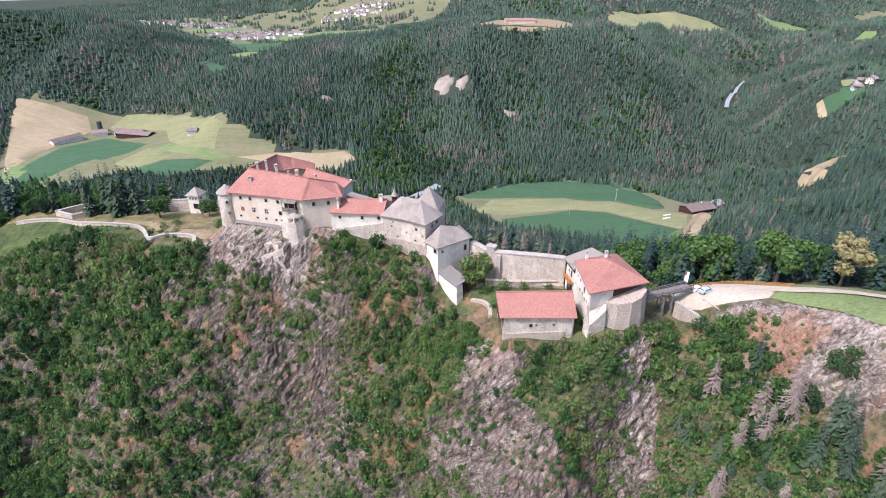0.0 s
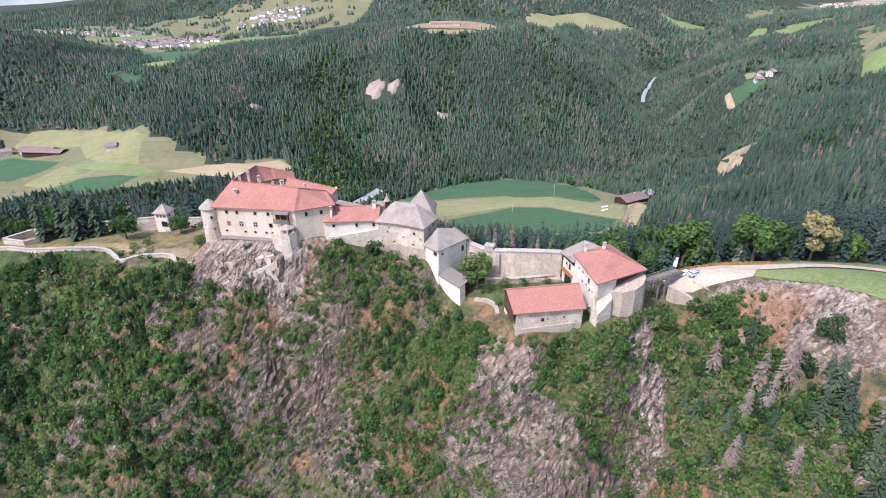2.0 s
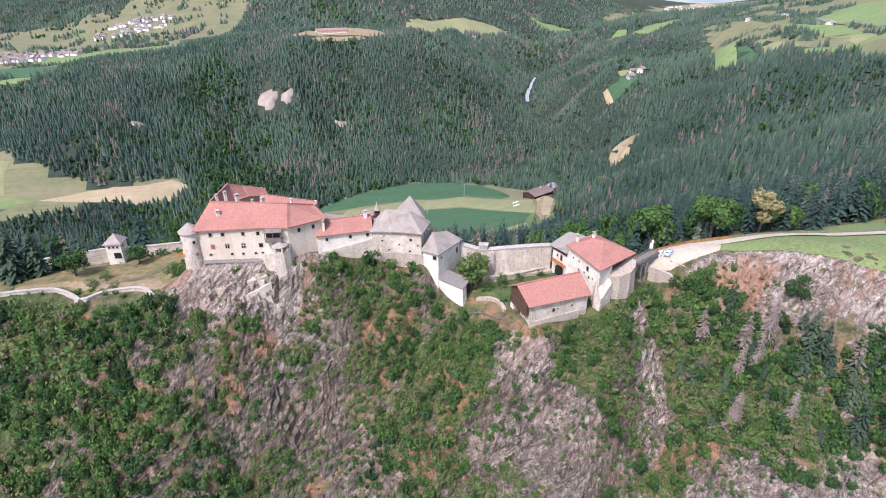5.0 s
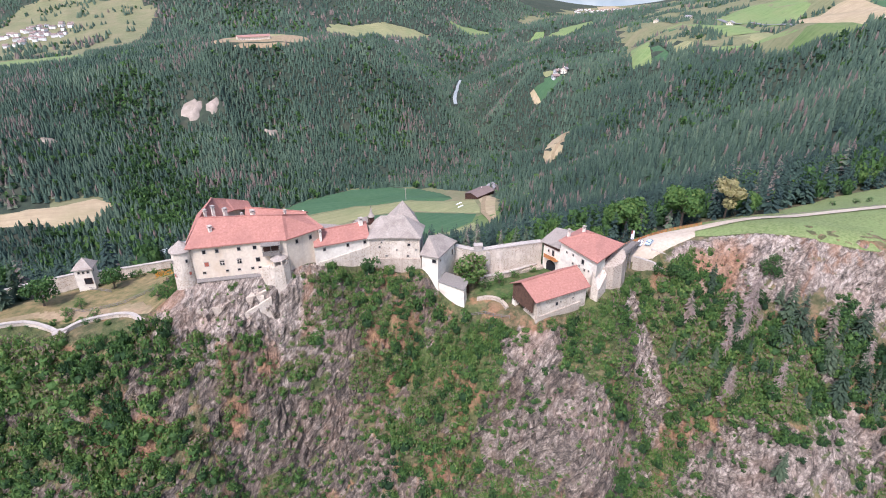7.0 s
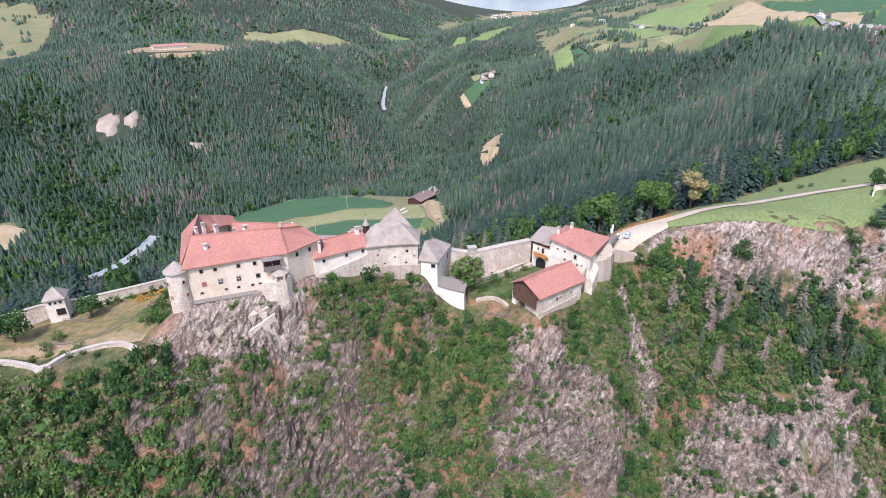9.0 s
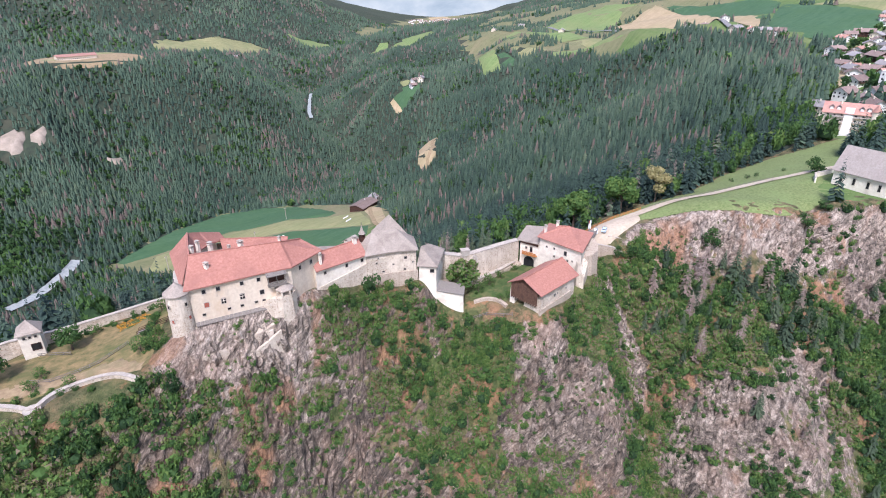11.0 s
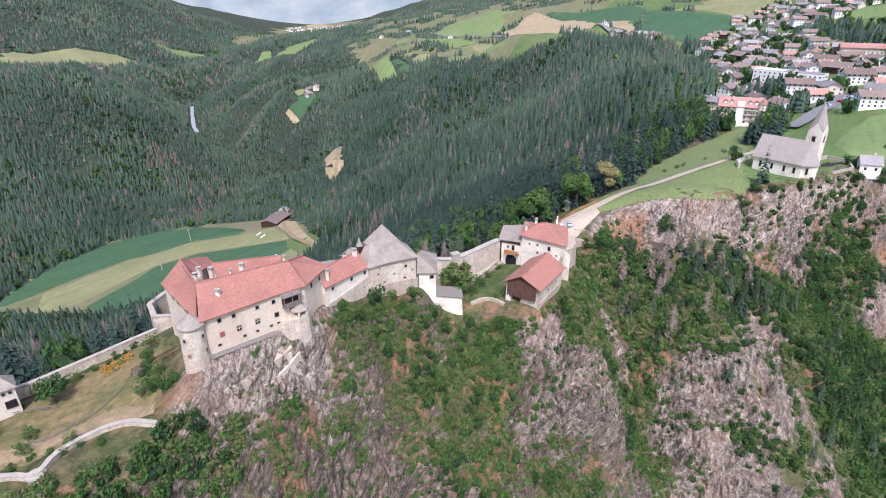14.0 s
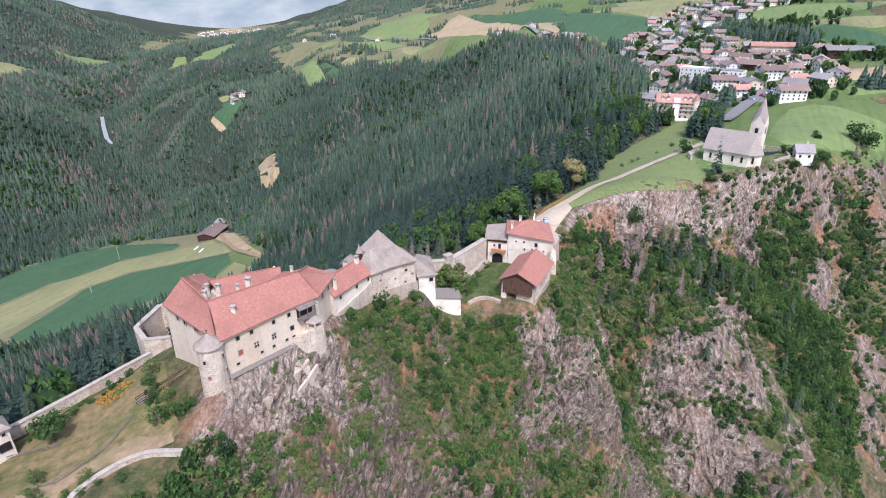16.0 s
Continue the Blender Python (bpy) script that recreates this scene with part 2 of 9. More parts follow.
CALM = [CASTLE, MEADOW, [(64, 146), (66, 134), (72, 129), (80, 126), (92, 122), (100, 130), (84, 146)],
        [(104, 96), (111, 83), (127, 70), (140.5, 58.5), (147, 53.6), (159, 46), (176, 36), (193, 25), (230, 10), (270, 30), (230, 60), (170, 92), (130, 92)]]


def away(polys, x, y):
    """Distance to the nearest of the polygons, 0 inside."""
    best = np.full(np.shape(x), 1e9)
    for poly in polys:
        for (ax, ay), (bx, by) in zip(poly, poly[1:] + poly[:1]):
            t = np.clip(((x - ax) * (bx - ax) + (y - ay) * (by - ay)) / ((bx - ax) ** 2 + (by - ay) ** 2), 0, 1)
            best = np.minimum(best, np.hypot(x - ax - t * (bx - ax), y - ay - t * (by - ay)))
        best[inside(poly, x, y)] = 0
    return best


# bare rock outcrops and green thickets on the castle hill: x, y, radius
ROCK_WEST = [(-117, 142, 4.7), (-111, 168, 2.8), (-96, 170, 4.6), (-94, 139, 4.4), (-88, 155, 2.6), (-86, 137, 3.3), (-81, 161, 4.3), (-79, 134, 3.3), (-79, 149, 2.6), (-70, 151, 3.1), (-68, 138, 3.2), (-68, 145, 3.1), (-61, 149, 3.7), (-56, 145, 3), (-51, 156, 7.2), (-50, 143, 3.9), (-47, 136, 3.9), (-47, 157, 4.3), (-40, 143, 3.8), (-39, 139, 3.1), (-37, 130, 3.9), (-36, 137, 3.1), (-36, 143, 3.8), (-33, 129, 3.1), (-32, 149, 1.8)]
ROCK_MIDDLE = [(16, 119, 2.6), (20, 117, 2.6), (47, 117, 3.4), (49, 113, 4), (50, 109, 4), (52, 105, 3.6), (46, 111, 2.4), (-10, 115, 4.2), (-2, 120, 3), (0, 114, 6), (3, 116, 4.4), (6, 111, 5.8), (7, 114, 4.7), (9, 103, 5.9), (14, 103, 6.8), (15, 123, 1.9), (17, 96, 5.6), (17, 115, 3.4), (19, 80, 6.4), (20, 108, 3.8), (24, 121, 2.3), (38, 101, 4.1), (41, 105, 2.4), (43, 78, 8.1), (48, 115, 3), (51, 70, 5.4), (51, 112, 3.7), (52, 105, 3.8), (53, 94, 2.5), (59, 67, 8.2), (59, 79, 5.4)]
ROCK_EAST = [(68, 69, 3.3), (69, 125, 3.3), (80, 117, 4.4), (83, 109, 3.3), (87, 114, 5.5), (88, 93, 2.5), (89, 55, 3.6), (90, 77, 4.2), (92, 120, 5.7), (93, 106, 4.4), (93, 110, 5.5), (95, 96, 5.4), (102, 95, 4.3), (111, 82, 6.1), (122, 59, 6.5), (124, 0, 9.1), (130, 59, 8.3), (132, 25, 7.1), (145, 21, 4.4), (169, 25, 5.7)]
GREEN_WEST = [(-126, 160, 7.4), (-125, 174, 4.9), (-122, 147, 6), (-119, 154, 6), (-114, 168, 5.9), (-108, 143, 5.8), (-106, 163, 5.1), (-97, 152, 5.5), (-93, 143, 5.5), (-93, 155, 4.4), (-83, 136, 3.3), (-82, 158, 3.2), (-79, 145, 5.3), (-74, 157, 3.8), (-66, 150, 4), (-56, 152, 3), (-66, 135, 5.5), (-66, 155, 4.1), (-61, 156, 2.5), (-45, 137, 2.2), (-44, 146, 3.1), (-43, 150, 4.1), (-36, 154, 4), (-35, 157, 3.6), (-33, 137, 2.5), (-26, 146, 3.7), (-24, 128, 5.1)]
GREEN_MIDDLE = [(-19, 130, 4), (-17, 123, 4.1), (-17, 149, 4), (-16, 145, 5.1), (-14, 148, 4.1), (-11, 121, 4.1), (-6, 127, 4.9), (-1, 126, 5.8), (3, 103, 7), (4, 98, 7.1), (5, 131, 6.8), (6, 127, 6.4), (11, 119, 3.7), (13, 105, 2.8), (21, 113, 2.8), (27, 112, 5.7), (30, 118, 4.2), (31, 107, 4.7), (33, 112, 3.8), (34, 105, 4.8), (43, 103, 2.5), (51, 77, 3.2)]
GREEN_EAST = [(61, 115, 4.3), (62, 99, 5.2), (62, 129, 2.6), (66, 113, 5.3), (69, 103, 5.3), (71, 108, 4.3), (71, 115, 4.3), (73, 56, 5.7), (73, 122, 4.4), (78, 88, 5.6), (83, 91, 6.3), (87, 106, 2.2), (92, 70, 7.4), (92, 78, 7.3), (92, 89, 5.8), (98, 102, 4.4), (101, 106, 4), (92, 101, 3), (99, 94, 3), (102, 37, 9.6), (110, 52, 6.4), (145, 34, 10.8), (146, -1, 11.4), (147, 42, 8.9), (177, 9, 11.9)]


# eastern spur of bare scree, wooded ravine beside it, spruce stand above it, bare nose below the bastion, ribs below the barn
SCREE = [(88, 76), (85, 66), (82, 55), (73, 38), (48, 26), (24, 62), (30, 84), (46, 90), (56, 86), (64, 77), (76, 74)]
RAVINE = [(137, 55), (158, 32), (149, 29), (127, 33), (126, 15), (84, 8), (60, 26), (81, 42), (88, 57), (108, 61), (127, 51)]
STAND = [(81, 114), (83, 104), (90, 84), (106, 65), (100, 58), (86, 60), (66, 77), (56, 88), (56, 103), (66, 112)]
NOSE = [(46, 121), (55, 124), (56, 118), (57, 110), (55, 98), (44, 98), (43, 106), (48, 114)]
PLINTH = [(8, 127), (14, 120.5), (21, 117.5), (20, 112), (11, 113), (5, 120)]
FOOT = [(-80, 168), (-77, 160), (-70, 157), (-62, 156), (-56, 155.5), (-50, 152), (-44, 153), (-42, 159), (-50, 161), (-68, 166)]
RIBS = [(-4, 119), (10, 114), (22, 108), (31, 102), (40, 98), (44, 92), (27, 92), (14, 94), (4, 104)]


def patches(spots, x, y):
    """1 in the middle of the nearest patch, 0 away from all of them; they are drawn out along the fall line."""
    out = np.zeros(np.shape(x))
    for px, py, pr in spots:
        near = (np.abs(x - px) < 2 * pr) & (np.abs(y - py) < 2 * pr)
        if near.any():
            out[near] = np.maximum(out[near], np.clip(1.45 - np.hypot(x[near] - px, (y[near] - py) * 1.25) / pr, 0, 1))
    return out


def rocky(x, y):
    wx, wy = x + 2.0 * vnoise(x / 5, y / 5), y + 2.0 * vnoise(x / 5 + 9, y / 5)
    return patches(ROCK_WEST + ROCK_MIDDLE + ROCK_EAST, wx, wy)


def green(x, y):
    return patches(GREEN_WEST + GREEN_MIDDLE + GREEN_EAST, x, y)


def lush(x, y):
    """Above 0 where plants crowd, below 0 where the rock stays bare."""
    wx, wy = x + 2.5 * vnoise(x / 6 + 3, y / 6), y + 2.5 * vnoise(x / 6, y / 6 + 8)
    return 0.75 * inside(RAVINE, wx, wy) + 0.3 * inside(STAND, wx, wy) - 0.26 * inside(SCREE, wx, wy) - 0.42 * inside(NOSE, wx, wy) - 0.16 * inside(RIBS, wx, wy) - 0.45 * inside(PLINTH, wx, wy) - 0.6 * inside(FOOT, wx, wy) + 0.3 * (x < -76)


_near = np.clip((420 - np.hypot(_X - 10, _Y - 110)) / 150, 0, 1)
_off = away(CALM, _X, _Y)
_calm = _off <= 0
STEEP = STEEP * np.clip(_off / 3, 0, 1)
# rock ribs run down the fall line with gullies between them
_len = np.hypot(_gx, _gy) + 1e-6
_c = _X * 0.95 - _Y * 0.25 + 5 * vnoise(_X / 30, _Y / 30, _H / 40)
RIB = 1 - 3.2 * np.abs(vnoise(_c / 27 + 0.35, _Y / 110 + 3.1, _H / 150))
RIB = RIB + 0.45 * (1 - 3.0 * np.abs(vnoise(_c / 11 + 5.2, _Y / 50, _H / 55)))
# stepped buttresses: every rib breaks off at ledges
_ledge = (_H / 17 + 0.7 * vnoise(_X / 22 + 2, _Y / 22 + 1) + 8) % 1
RIB = RIB - 0.12 + 0.5 * np.clip(0.5 - _ledge * 1.1, -0.5, 0.5)
OUTCROP = rocky(_X, _Y)
THICKET = green(_X, _Y)
LUSH = lush(_X, _Y)
OUTCROP = np.maximum(OUTCROP, np.clip(-2.6 * LUSH, 0, 0.8))
THICKET = np.maximum(THICKET * (LUSH > -0.1), np.clip(LUSH, 0, 0.6))
_shift = _near * STEEP * np.clip(_off / 10, 0, 1) * 1.8 * RIB
_H = landform(_X + _gx / _len * _shift, _Y + _gy / _len * _shift)
# blocks and crags
_rock = 2.2 * vnoise(_X / 9 + 5, _Y / 10, _H / 24) + 1.1 * (1 - 2 * np.abs(vnoise(_X / 4.1, _Y / 4.3, _H / 7))) + 0.35 * vnoise(_X / 1.8, _Y / 1.8, _H / 2.0)
_soft = (0.1 + 0.5 * ~_calm) * vnoise(_X / 14, _Y / 14) + 0.08 * vnoise(_X / 4, _Y / 4)
_H = _H + _near * STEEP * _rock + _near * (1 - STEEP) * _soft
_far = np.clip((np.hypot(_X, _Y - 100) - 260) / 300, 0, 1)
STRIPS = [[(12, 691), (52, 726), (112, 767), (188, 795), (250, 790), (300, 755), (312, 600), (290, 540), (222, 436), (165, 415), (110, 500), (60, 580), (35, 650)],
          [(-700, 900), (-735, 975), (-620, 1005), (-538, 1010), (-437, 955), (-325, 845), (-230, 785), (-140, 802), (-122, 780), (-146, 740), (-224, 745), (-350, 715), (-430, 725), (-545, 640), (-600, 690), (-645, 780)]]
_far *= np.clip(away(STRIPS, _X, _Y) / 90, 0.04, 1)
_spur = 24 * (1 - 2.2 * np.abs(vnoise(_X / 190 + 2.3, _Y / 260 + 4))) + 15 * (1 - 2 * np.abs(vnoise(_X / 85 + 1, _Y / 100))) + 4 * vnoise(_X / 37, _Y / 37)
_H += _far * _spur * np.clip(_len * 4 - 0.5, 0.03, 1)
HEIGHT = _H
# slanting beds on the bare faces, pushed out along the slope
_gy, _gx = np.gradient(_H, GY, GX)
_len = np.sqrt(_gx ** 2 + _gy ** 2 + 1)
_s = (-0.62 * _X + 0.3 * _Y + 0.72 * _H) / 2.9 + 1.1 * vnoise(_X / 13, _Y / 13, _H / 13) + 0.3 * vnoise(_X / 3, _Y / 3, _H / 3)
_s2 = _s * 2.7 + 0.5
_bed = 2.0 * ((_s % 1) - 0.5) * (0.5 + 0.5 * vnoise(_X / 10 + 7, _Y / 10, _H / 10)) + 0.45 * ((_s2 % 1) - 0.5)
_bed *= STEEP * _near * np.clip(0.6 + 0.9 * OUTCROP - 0.5 * THICKET, 0.15, 1.4)
PUSH = np.stack([-_gx / _len * _bed, -_gy / _len * _bed, _bed / _len], 2)


def rib(x, y):
    """Above 0 on the bare ribs, below 0 in the gullies."""
    i = np.clip(np.searchsorted(GX, x), 0, len(GX) - 1)
    j = np.clip(np.searchsorted(GY, y), 0, len(GY) - 1)
    return 0.45 * RIB[j, i] + 1.3 * OUTCROP[j, i] - 1.9 * THICKET[j, i]


def ground(x, y):
    """Height of the ground sheet at x, y."""
    x, y = np.asarray(x, float), np.asarray(y, float)
    i = np.clip(np.searchsorted(GX, x) - 1, 0, len(GX) - 2)
    j = np.clip(np.searchsorted(GY, y) - 1, 0, len(GY) - 2)
    fx, fy = (x - GX[i]) / (GX[i + 1] - GX[i]), (y - GY[j]) / (GY[j + 1] - GY[j])
    a = HEIGHT[j, i] * (1 - fx) + HEIGHT[j, i + 1] * fx
    b = HEIGHT[j + 1, i] * (1 - fx) + HEIGHT[j + 1, i + 1] * fx
    return a * (1 - fy) + b * fy


def steep(x, y):
    i = np.clip(np.searchsorted(GX, x), 0, len(GX) - 1)
    j = np.clip(np.searchsorted(GY, y), 0, len(GY) - 1)
    return STEEP[j, i]


# ---- materials ----
def ramp(nt, fac, stops):
    r = nt.nodes.new("ShaderNodeValToRGB")
    e = r.color_ramp.elements
    while len(e) < len(stops):
        e.new(0.5)
    for s, (p, c) in zip(e, stops):
        s.position, s.color = p, (*c, 1) if len(c) == 3 else c
    nt.links.new(fac, r.inputs[0])
    return r.outputs[0]


def noise_tex(nt, vec, scale, detail=5, rough=0.6, distort=0.0):
    n = nt.nodes.new("ShaderNodeTexNoise")
    n.inputs["Scale"].default_value, n.inputs["Detail"].default_value = scale, detail
    n.inputs["Roughness"].default_value, n.inputs["Distortion"].default_value = rough, distort
    if vec is not None:
        nt.links.new(vec, n.inputs["Vector"])
    return n.outputs[0]


def mix_col(nt, fac, a, b, blend="MIX"):
    m = nt.nodes.new("ShaderNodeMix")
    m.data_type, m.blend_type = "RGBA", blend
    for sock, v in ((m.inputs[0], fac), (m.inputs[6], a), (m.inputs[7], b)):
        if isinstance(v, (int, float)):
            sock.default_value = v
        elif isinstance(v, tuple):
            sock.default_value = (*v, 1)
        else:
            nt.links.new(v, sock)
    return m.outputs[2]


def mathn(nt, op, a, b=0.0, clamp=False):
    m = nt.nodes.new("ShaderNodeMath")
    m.operation, m.use_clamp = op, clamp
    for sock, v in zip(m.inputs, (a, b)):
        if isinstance(v, (int, float)):
            sock.default_value = v
        else:
            nt.links.new(v, sock)
    return m.outputs[0]


def start(name, roughness=0.9):
    m = bpy.data.materials.new(name)
    m.use_nodes = True
    nt = m.node_tree
    b = nt.nodes["Principled BSDF"]
    b.inputs["Roughness"].default_value = roughness
    b.inputs["Specular IOR Level"].default_value = 0.25
    geo = nt.nodes.new("ShaderNodeNewGeometry")
    return m, nt, b, geo


def mapped(nt, vec, scale=(1, 1, 1), rot=(0, 0, 0)):
    mp = nt.nodes.new("ShaderNodeMapping")
    mp.inputs["Scale"].default_value, mp.inputs["Rotation"].default_value = scale, [radians(a) for a in rot]
    nt.links.new(vec, mp.inputs[0])
    return mp.outputs[0]


def bump(nt, b, height, strength=0.5, distance=0.1):
    n = nt.nodes.new("ShaderNodeBump")
    n.inputs["Strength"].default_value, n.inputs["Distance"].default_value = strength, distance
    nt.links.new(height, n.inputs["Height"])
    nt.links.new(n.outputs[0], b.inputs["Normal"])


def surface(name, dark, light, scale, stain=None, stain_scale=0.15, stain_amount=0.6, roughness=0.9, relief=0.4, depth=0.08, island=0.0, obj_random=0.0):
    """Two-tone grain with larger stains; a small spread from piece to piece."""
    m, nt, b, geo = start(name, roughness)
    pos = geo.outputs["Position"]
    fine = noise_tex(nt, pos, scale, 6, 0.65)
    col = ramp(nt, fine, [(0.3, dark), (0.7, light)])
    if stain:
        big = noise_tex(nt, pos, stain_scale, 5, 0.6, 0.4)
        f = ramp(nt, big, [(0.48, (0, 0, 0)), (0.66, (1, 1, 1))])
        col = mix_col(nt, mathn(nt, "MULTIPLY", f, stain_amount), col, stain)
    if island or obj_random:
        if island:
            r, amount = geo.outputs["Random Per Island"], island
        else:
            oi = nt.nodes.new("ShaderNodeObjectInfo")
            r, amount = oi.outputs["Random"], obj_random
        g = mathn(nt, "ADD", mathn(nt, "MULTIPLY", r, 2 * amount), 1 - amount)
        cc = nt.nodes.new("ShaderNodeCombineColor")
        for i in range(3):
            nt.links.new(g, cc.inputs[i])
        col = mix_col(nt, 1.0, col, cc.outputs[0], "MULTIPLY")
    nt.links.new(col, b.inputs["Base Color"])
    if relief:
        bump(nt, b, noise_tex(nt, pos, scale * 1.3, 6, 0.7), relief, depth)
    return m


def foliage(name, stops, island=True, rough=0.75, through_light=0.0):
    """Leaves: a colour for each clump out of a range, a little light passing."""
    m, nt, b, geo = start(name, rough)
    r = geo.outputs["Random Per Island"]
    big = noise_tex(nt, geo.outputs["Position"], 0.05, 3)
    f = mathn(nt, "ADD", mathn(nt, "MULTIPLY", r, 0.6), mathn(nt, "MULTIPLY", big, 0.4))
    col = ramp(nt, f, stops)
    nt.links.new(col, b.inputs["Base Color"])
    if through_light:
        b.inputs["Subsurface Weight"].default_value = 0.0
        tr = nt.nodes.new("ShaderNodeBsdfTranslucent")
        nt.links.new(col, tr.inputs[0])
        mx = nt.nodes.new("ShaderNodeMixShader")
        mx.inputs[0].default_value = through_light
        out = nt.nodes["Material Output"]
        nt.links.new(b.outputs[0], mx.inputs[1])
        nt.links.new(tr.outputs[0], mx.inputs[2])
        nt.links.new(mx.outputs[0], out.inputs[0])
    return m


def hillside():
    """Ground sheet: rock on the faces, earth, dry and green grass elsewhere."""
    m, nt, b, geo = start("hillside", 0.95)
    pos = geo.outputs["Position"]
    tilted = mapped(nt, pos, (1, 1, 1), (0, 45, 20))
    s1 = noise_tex(nt, mapped(nt, tilted, (0.16, 0.3, 1.0)), 0.85, 9, 0.72, 0.5)
    seam = noise_tex(nt, mapped(nt, tilted, (0.35, 0.5, 2.6)), 1.0, 6, 0.7, 0.3)
    s2 = noise_tex(nt, pos, 0.09, 5, 0.6)
    s3 = noise_tex(nt, mapped(nt, pos, (1, 1, 0.8), (20, 30, 0)), 0.8, 8, 0.78, 0.6)
    mixed = mathn(nt, "ADD", mathn(nt, "MULTIPLY", s1, 0.42), mathn(nt, "ADD", mathn(nt, "MULTIPLY", s3, 0.33), mathn(nt, "MULTIPLY", seam, 0.25)))
    grey = ramp(nt, mixed, [(0.40, (0.03, 0.026, 0.024)), (0.46, (0.09, 0.074, 0.06)), (0.52, (0.212, 0.166, 0.13)), (0.59, (0.455, 0.37, 0.295))])
    pale = ramp(nt, mixed, [(0.40, (0.035, 0.03, 0.027)), (0.46, (0.145, 0.118, 0.1)), (0.52, (0.3, 0.238, 0.192)), (0.59, (0.55, 0.45, 0.37))])
    sep = nt.nodes.new("ShaderNodeSeparateXYZ")
    nt.links.new(pos, sep.inputs[0])
    east = mathn(nt, "ADD", mathn(nt, "MULTIPLY", mathn(nt, "SUBTRACT", sep.outputs[0], 74), 0.08), mathn(nt, "MULTIPLY", mathn(nt, "SUBTRACT", s2, 0.5), 3.0), True)
    ap = nt.nodes.new("ShaderNodeAttribute")
    ap.attribute_name = "pale"
    bare = mathn(nt, "MULTIPLY", ap.outputs["Fac"], mathn(nt, "ADD", mathn(nt, "MULTIPLY", s2, 2.0), -0.1), True)
    lime = ramp(nt, mixed, [(0.42, (0.06, 0.05, 0.04)), (0.46, (0.22, 0.178, 0.145)), (0.515, (0.42, 0.342, 0.278)), (0.57, (0.64, 0.55, 0.46))])
    rock = mix_col(nt, bare, mix_col(nt, east, grey, pale), lime)
    # joints and broken edges between the slabs
    cr = nt.nodes.new("ShaderNodeTexVoronoi")
    cr.feature = "DISTANCE_TO_EDGE"
    cr.inputs["Scale"].default_value = 0.62
    bent = nt.nodes.new("ShaderNodeVectorMath")
    bent.operation = "MULTIPLY_ADD"
    nc = nt.nodes.new("ShaderNodeTexNoise")
    nc.inputs["Scale"].default_value, nc.inputs["Detail"].default_value = 0.7, 4
    nt.links.new(pos, nc.inputs["Vector"])
    nt.links.new(nc.outputs["Color"], bent.inputs[0])
    bent.inputs[1].default_value = (2.2, 2.2, 2.2)
    nt.links.new(mapped(nt, tilted, (0.3, 0.5, 1.5)), bent.inputs[2])
    nt.links.new(bent.outputs[0], cr.inputs["Vector"])
    crack = ramp(nt, cr.outputs["Distance"], [(0.02, (1, 1, 1)), (0.10, (0, 0, 0))])
    rock = mix_col(nt, mathn(nt, "MULTIPLY", crack, 0.45), rock, (0.045, 0.037, 0.032))
    warm = ramp(nt, s2, [(0.5, (0, 0, 0)), (0.68, (0.45, 0.45, 0.45))])
    rock = mix_col(nt, warm, rock, (0.30, 0.20, 0.145))
    g1 = noise_tex(nt, pos, 0.3, 7, 0.72)
    dry = ramp(nt, g1, [(0.32, (0.045, 0.062, 0.024)), (0.47, (0.11, 0.108, 0.05)), (0.58, (0.2, 0.158, 0.085)), (0.7, (0.3, 0.19, 0.11))])
    green = ramp(nt, g1, [(0.3, (0.03, 0.05, 0.017)), (0.5, (0.085, 0.12, 0.036)), (0.7, (0.16, 0.18, 0.06))])
    g2 = noise_tex(nt, pos, 0.022, 4, 0.6)
    grass = mix_col(nt, mathn(nt, "MAXIMUM", ramp(nt, g2, [(0.4, (0, 0, 0)), (0.55, (1, 1, 1))]), east), green, dry)
    soil = ramp(nt, noise_tex(nt, pos, 0.13, 5, 0.65), [(0.6, (0, 0, 0)), (0.68, (1, 1, 1))])
    grass = mix_col(nt, mathn(nt, "MULTIPLY", soil, 0.8), grass, (0.36, 0.185, 0.10))
    nz = nt.nodes.new("ShaderNodeSeparateXYZ")
    nt.links.new(geo.outputs["True Normal"], nz.inputs[0])
    wob = mathn(nt, "MULTIPLY", mathn(nt, "SUBTRACT", noise_tex(nt, pos, 0.22, 7, 0.72), 0.5), 1.5)
    at = nt.nodes.new("ShaderNodeAttribute")
    at.attribute_name = "rib"
    turf = mathn(nt, "SUBTRACT", 0.17, mathn(nt, "ADD", mathn(nt, "MULTIPLY", at.outputs["Fac"], 0.32), mathn(nt, "MULTIPLY", bare, 0.55)))
    up = mathn(nt, "SUBTRACT", mathn(nt, "ADD", mathn(nt, "ADD", nz.outputs[2], turf), wob), mathn(nt, "MULTIPLY", east, 0.16))
    f = ramp(nt, up, [(0.60, (1, 1, 1)), (0.74, (0, 0, 0))])
    face = mix_col(nt, f, grass, rock)
    slip = ramp(nt, noise_tex(nt, mapped(nt, pos, (1, 1, 0.45)), 0.085, 6, 0.68, 0.5), [(0.535, (0, 0, 0)), (0.60, (1, 1, 1))])
    earth = ramp(nt, s3, [(0.35, (0.19, 0.095, 0.055)), (0.65, (0.46, 0.255, 0.145))])
    hold = mathn(nt, "MULTIPLY", mathn(nt, "SUBTRACT", 1.0, mathn(nt, "MULTIPLY", bare, 0.3)), ramp(nt, at.outputs["Fac"], [(0.0, (1, 1, 1)), (0.75, (0.15, 0.15, 0.15))]))
